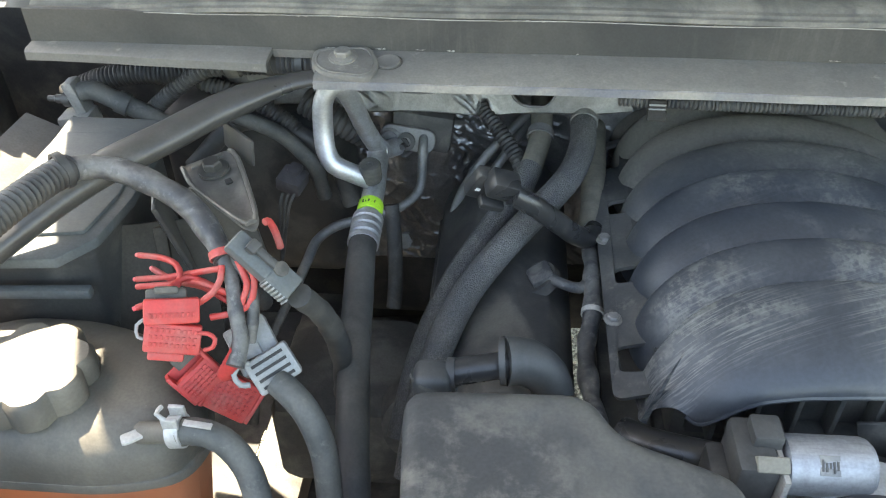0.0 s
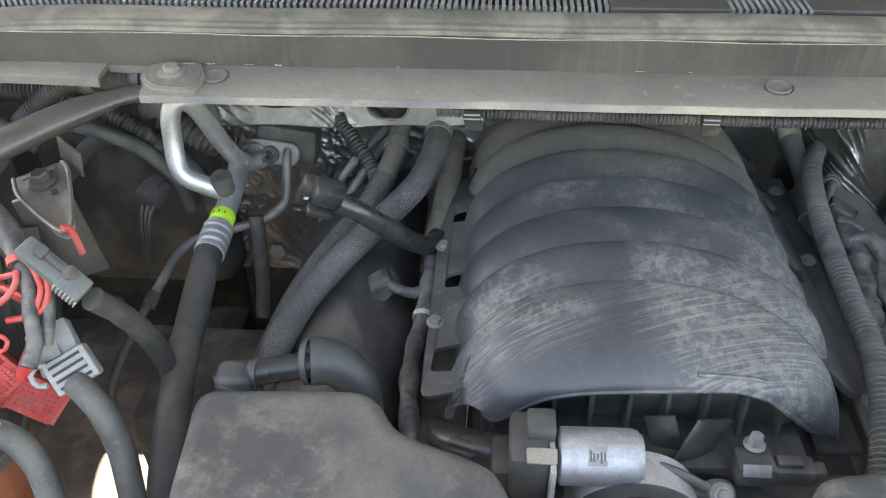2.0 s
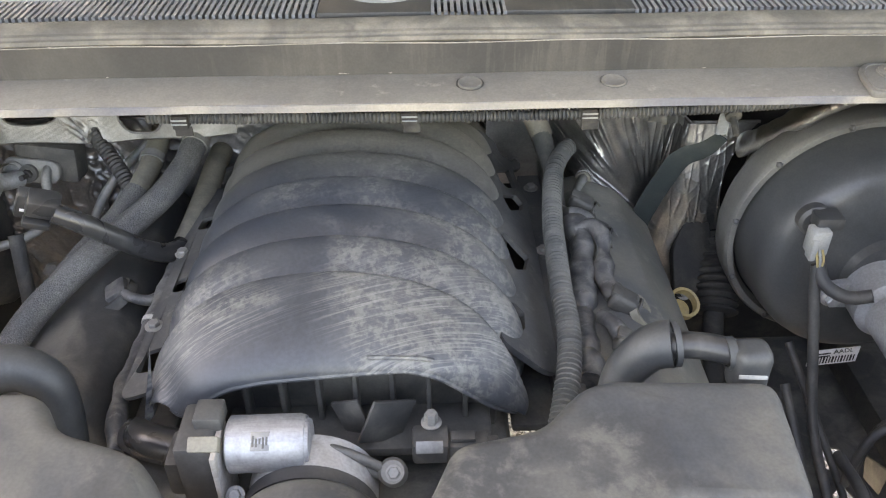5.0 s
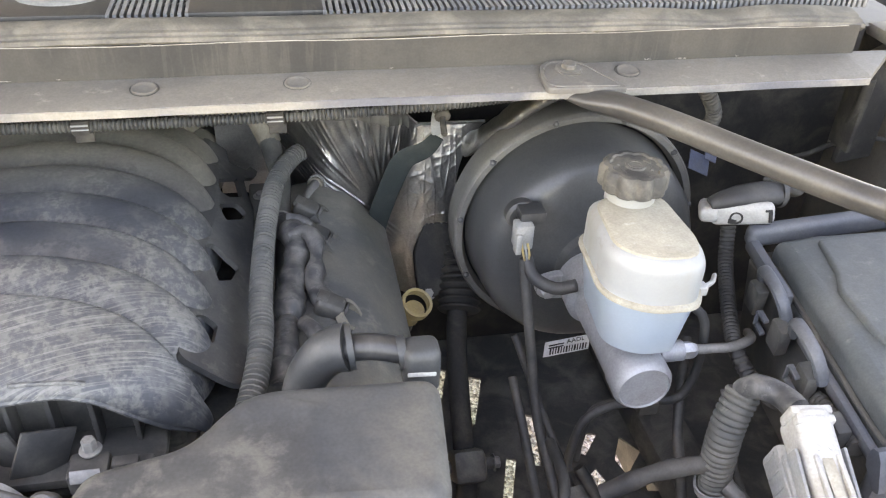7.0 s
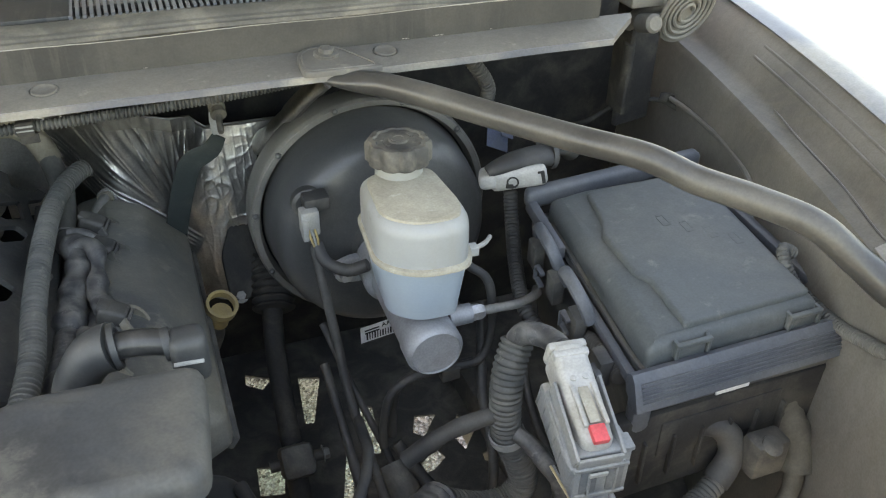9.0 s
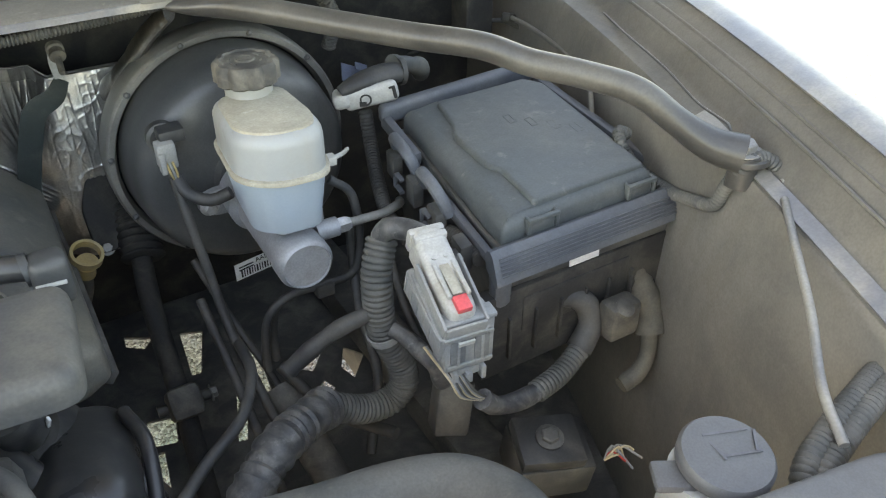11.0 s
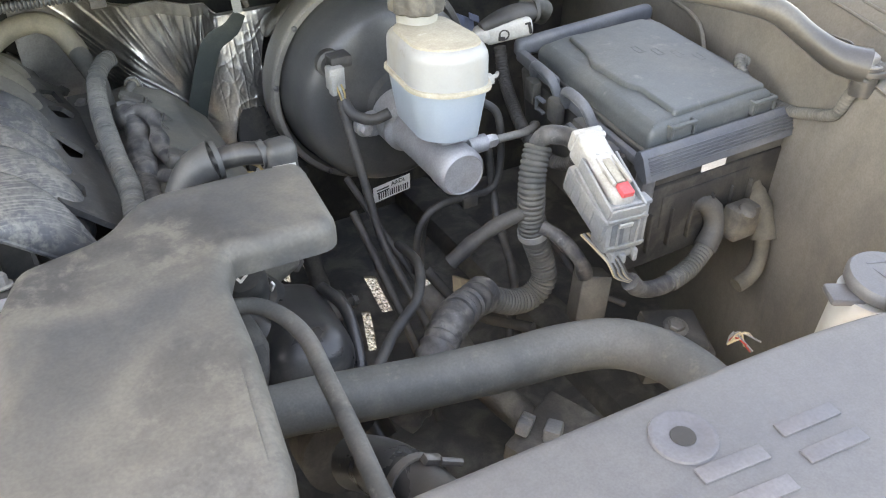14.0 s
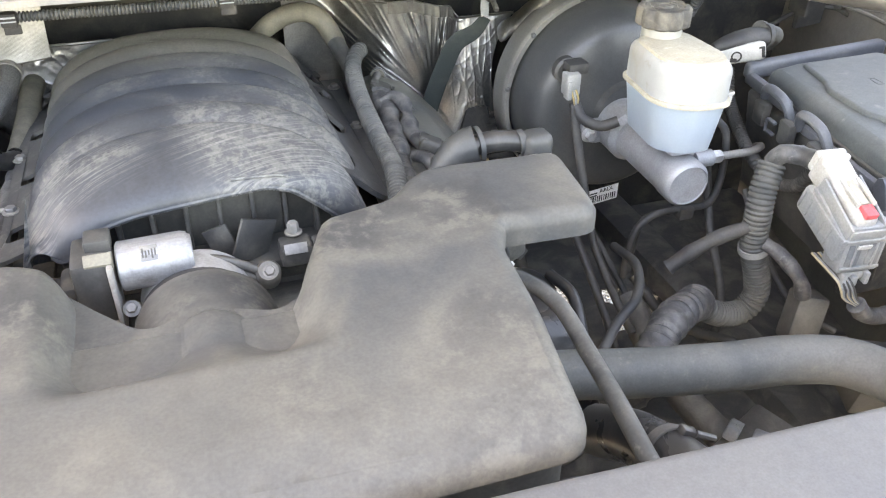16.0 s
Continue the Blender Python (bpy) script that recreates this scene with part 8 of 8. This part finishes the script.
part("hinge_loop", tube([(-0.296, 0.482, 1.098), (-0.303, 0.478, 1.094), (-0.302, 0.472, 1.086), (-0.295, 0.473, 1.083)], 0.0016, 8), M_conn, fh)
part("strap_loop", tube([(-0.255, 0.484, 1.082), (-0.245, 0.483, 1.083), (-0.239, 0.481, 1.079), (-0.241, 0.477, 1.073), (-0.249, 0.477, 1.069)], 0.0020, 8), M_red, fh)
G1 = seat((-0.268, 0.485, 1.028), (0.022, -0.003, -0.028), (0.026, 0.026, 0.018))
G2 = seat((-0.240, 0.487, 0.999), (0.034, 0.004, -0.030), (0.026, 0.022, 0.014))
fh2 = thing("fuse_holder", (-0.25, 0.486, 1.01), "open red plastic fuse holder with an empty slot", "fuse holder", "red fuse holders")
part("lower_leaf", put(G1, box((0.001, 0, -0.007), (0.036, 0.040, 0.004), 0.0015), box((0.001, -0.018, 0), (0.036, 0.004, 0.016), 0.0015), box((0.001, 0.018, 0), (0.036, 0.004, 0.016), 0.0015), box((0.006, 0, 0.003), (0.026, 0.036, 0.010), 0.0015), *[box((0.006 + 0.004 * _i, -0.013 + 0.005 * _j, 0.009), (0.0024, 0.003, 0.002), 0) for _i in range(-2, 3) for _j in range(6)]), M_red, fh2)
part("upper_leaf", put(G2, box((0, 0, -0.002), (0.045, 0.038, 0.014), 0.0025), *ribs_on(0.036, 0.030, 7, 6, 0.0055), box((0.0235, 0, 0.001), (0.004, 0.034, 0.010), 0.001)), M_red, fh2)
part("hinge", put(G2, tube([(-0.023, -0.019, 0.005), (-0.023, 0.019, 0.005)], 0.0025, 8)), M_red, fh2)
part("contact", put(G1, box((-0.020, 0.004, 0.004), (0.012, 0.020, 0.006), 0.001)), M_cap, fh2)
holder = thing("grey_fuse_holder", (-0.2, 0.49, 1.04), "grey plastic fuse holder with slots", "fuse holder")
H1 = seat((-0.196, 0.488, 1.038), (0.032, 0.021, 0.012), (-0.030, 0.010, 0.022))
H2 = seat((-0.217, 0.505, 1.049), (0.034, 0.020, 0.010), (-0.030, 0.022, 0.022))
part("socket", put(H2, box((0, 0, -0.008), (0.040, 0.046, 0.018), 0.003), box((-0.006, 0.004, 0.002), (0.022, 0.030, 0.004), 0.001)), M_conn, holder)
part("case", put(H1, box((0, 0, -0.007), (0.042, 0.033, 0.020), 0.003)), M_conn, holder)
# black strips on the case stand for the shade within the slots
for _k in range(4):
    part("slot", put(H1, box((0, -0.011 + 0.0072 * _k, 0.003), (0.031, 0.0028, 0.0018), 0)), M_ink, holder)
part("ring_loop", tube([(-0.216, 0.486, 1.046), (-0.223, 0.482, 1.047), (-0.228, 0.476, 1.040), (-0.222, 0.472, 1.032), (-0.214, 0.474, 1.031)], 0.0026, 8), M_conn, holder)
part("red_sleeve", tube([(-0.221, 0.482, 1.066), (-0.230, 0.480, 1.050), (-0.239, 0.482, 1.034)], 0.0072, 12), M_red, holder)
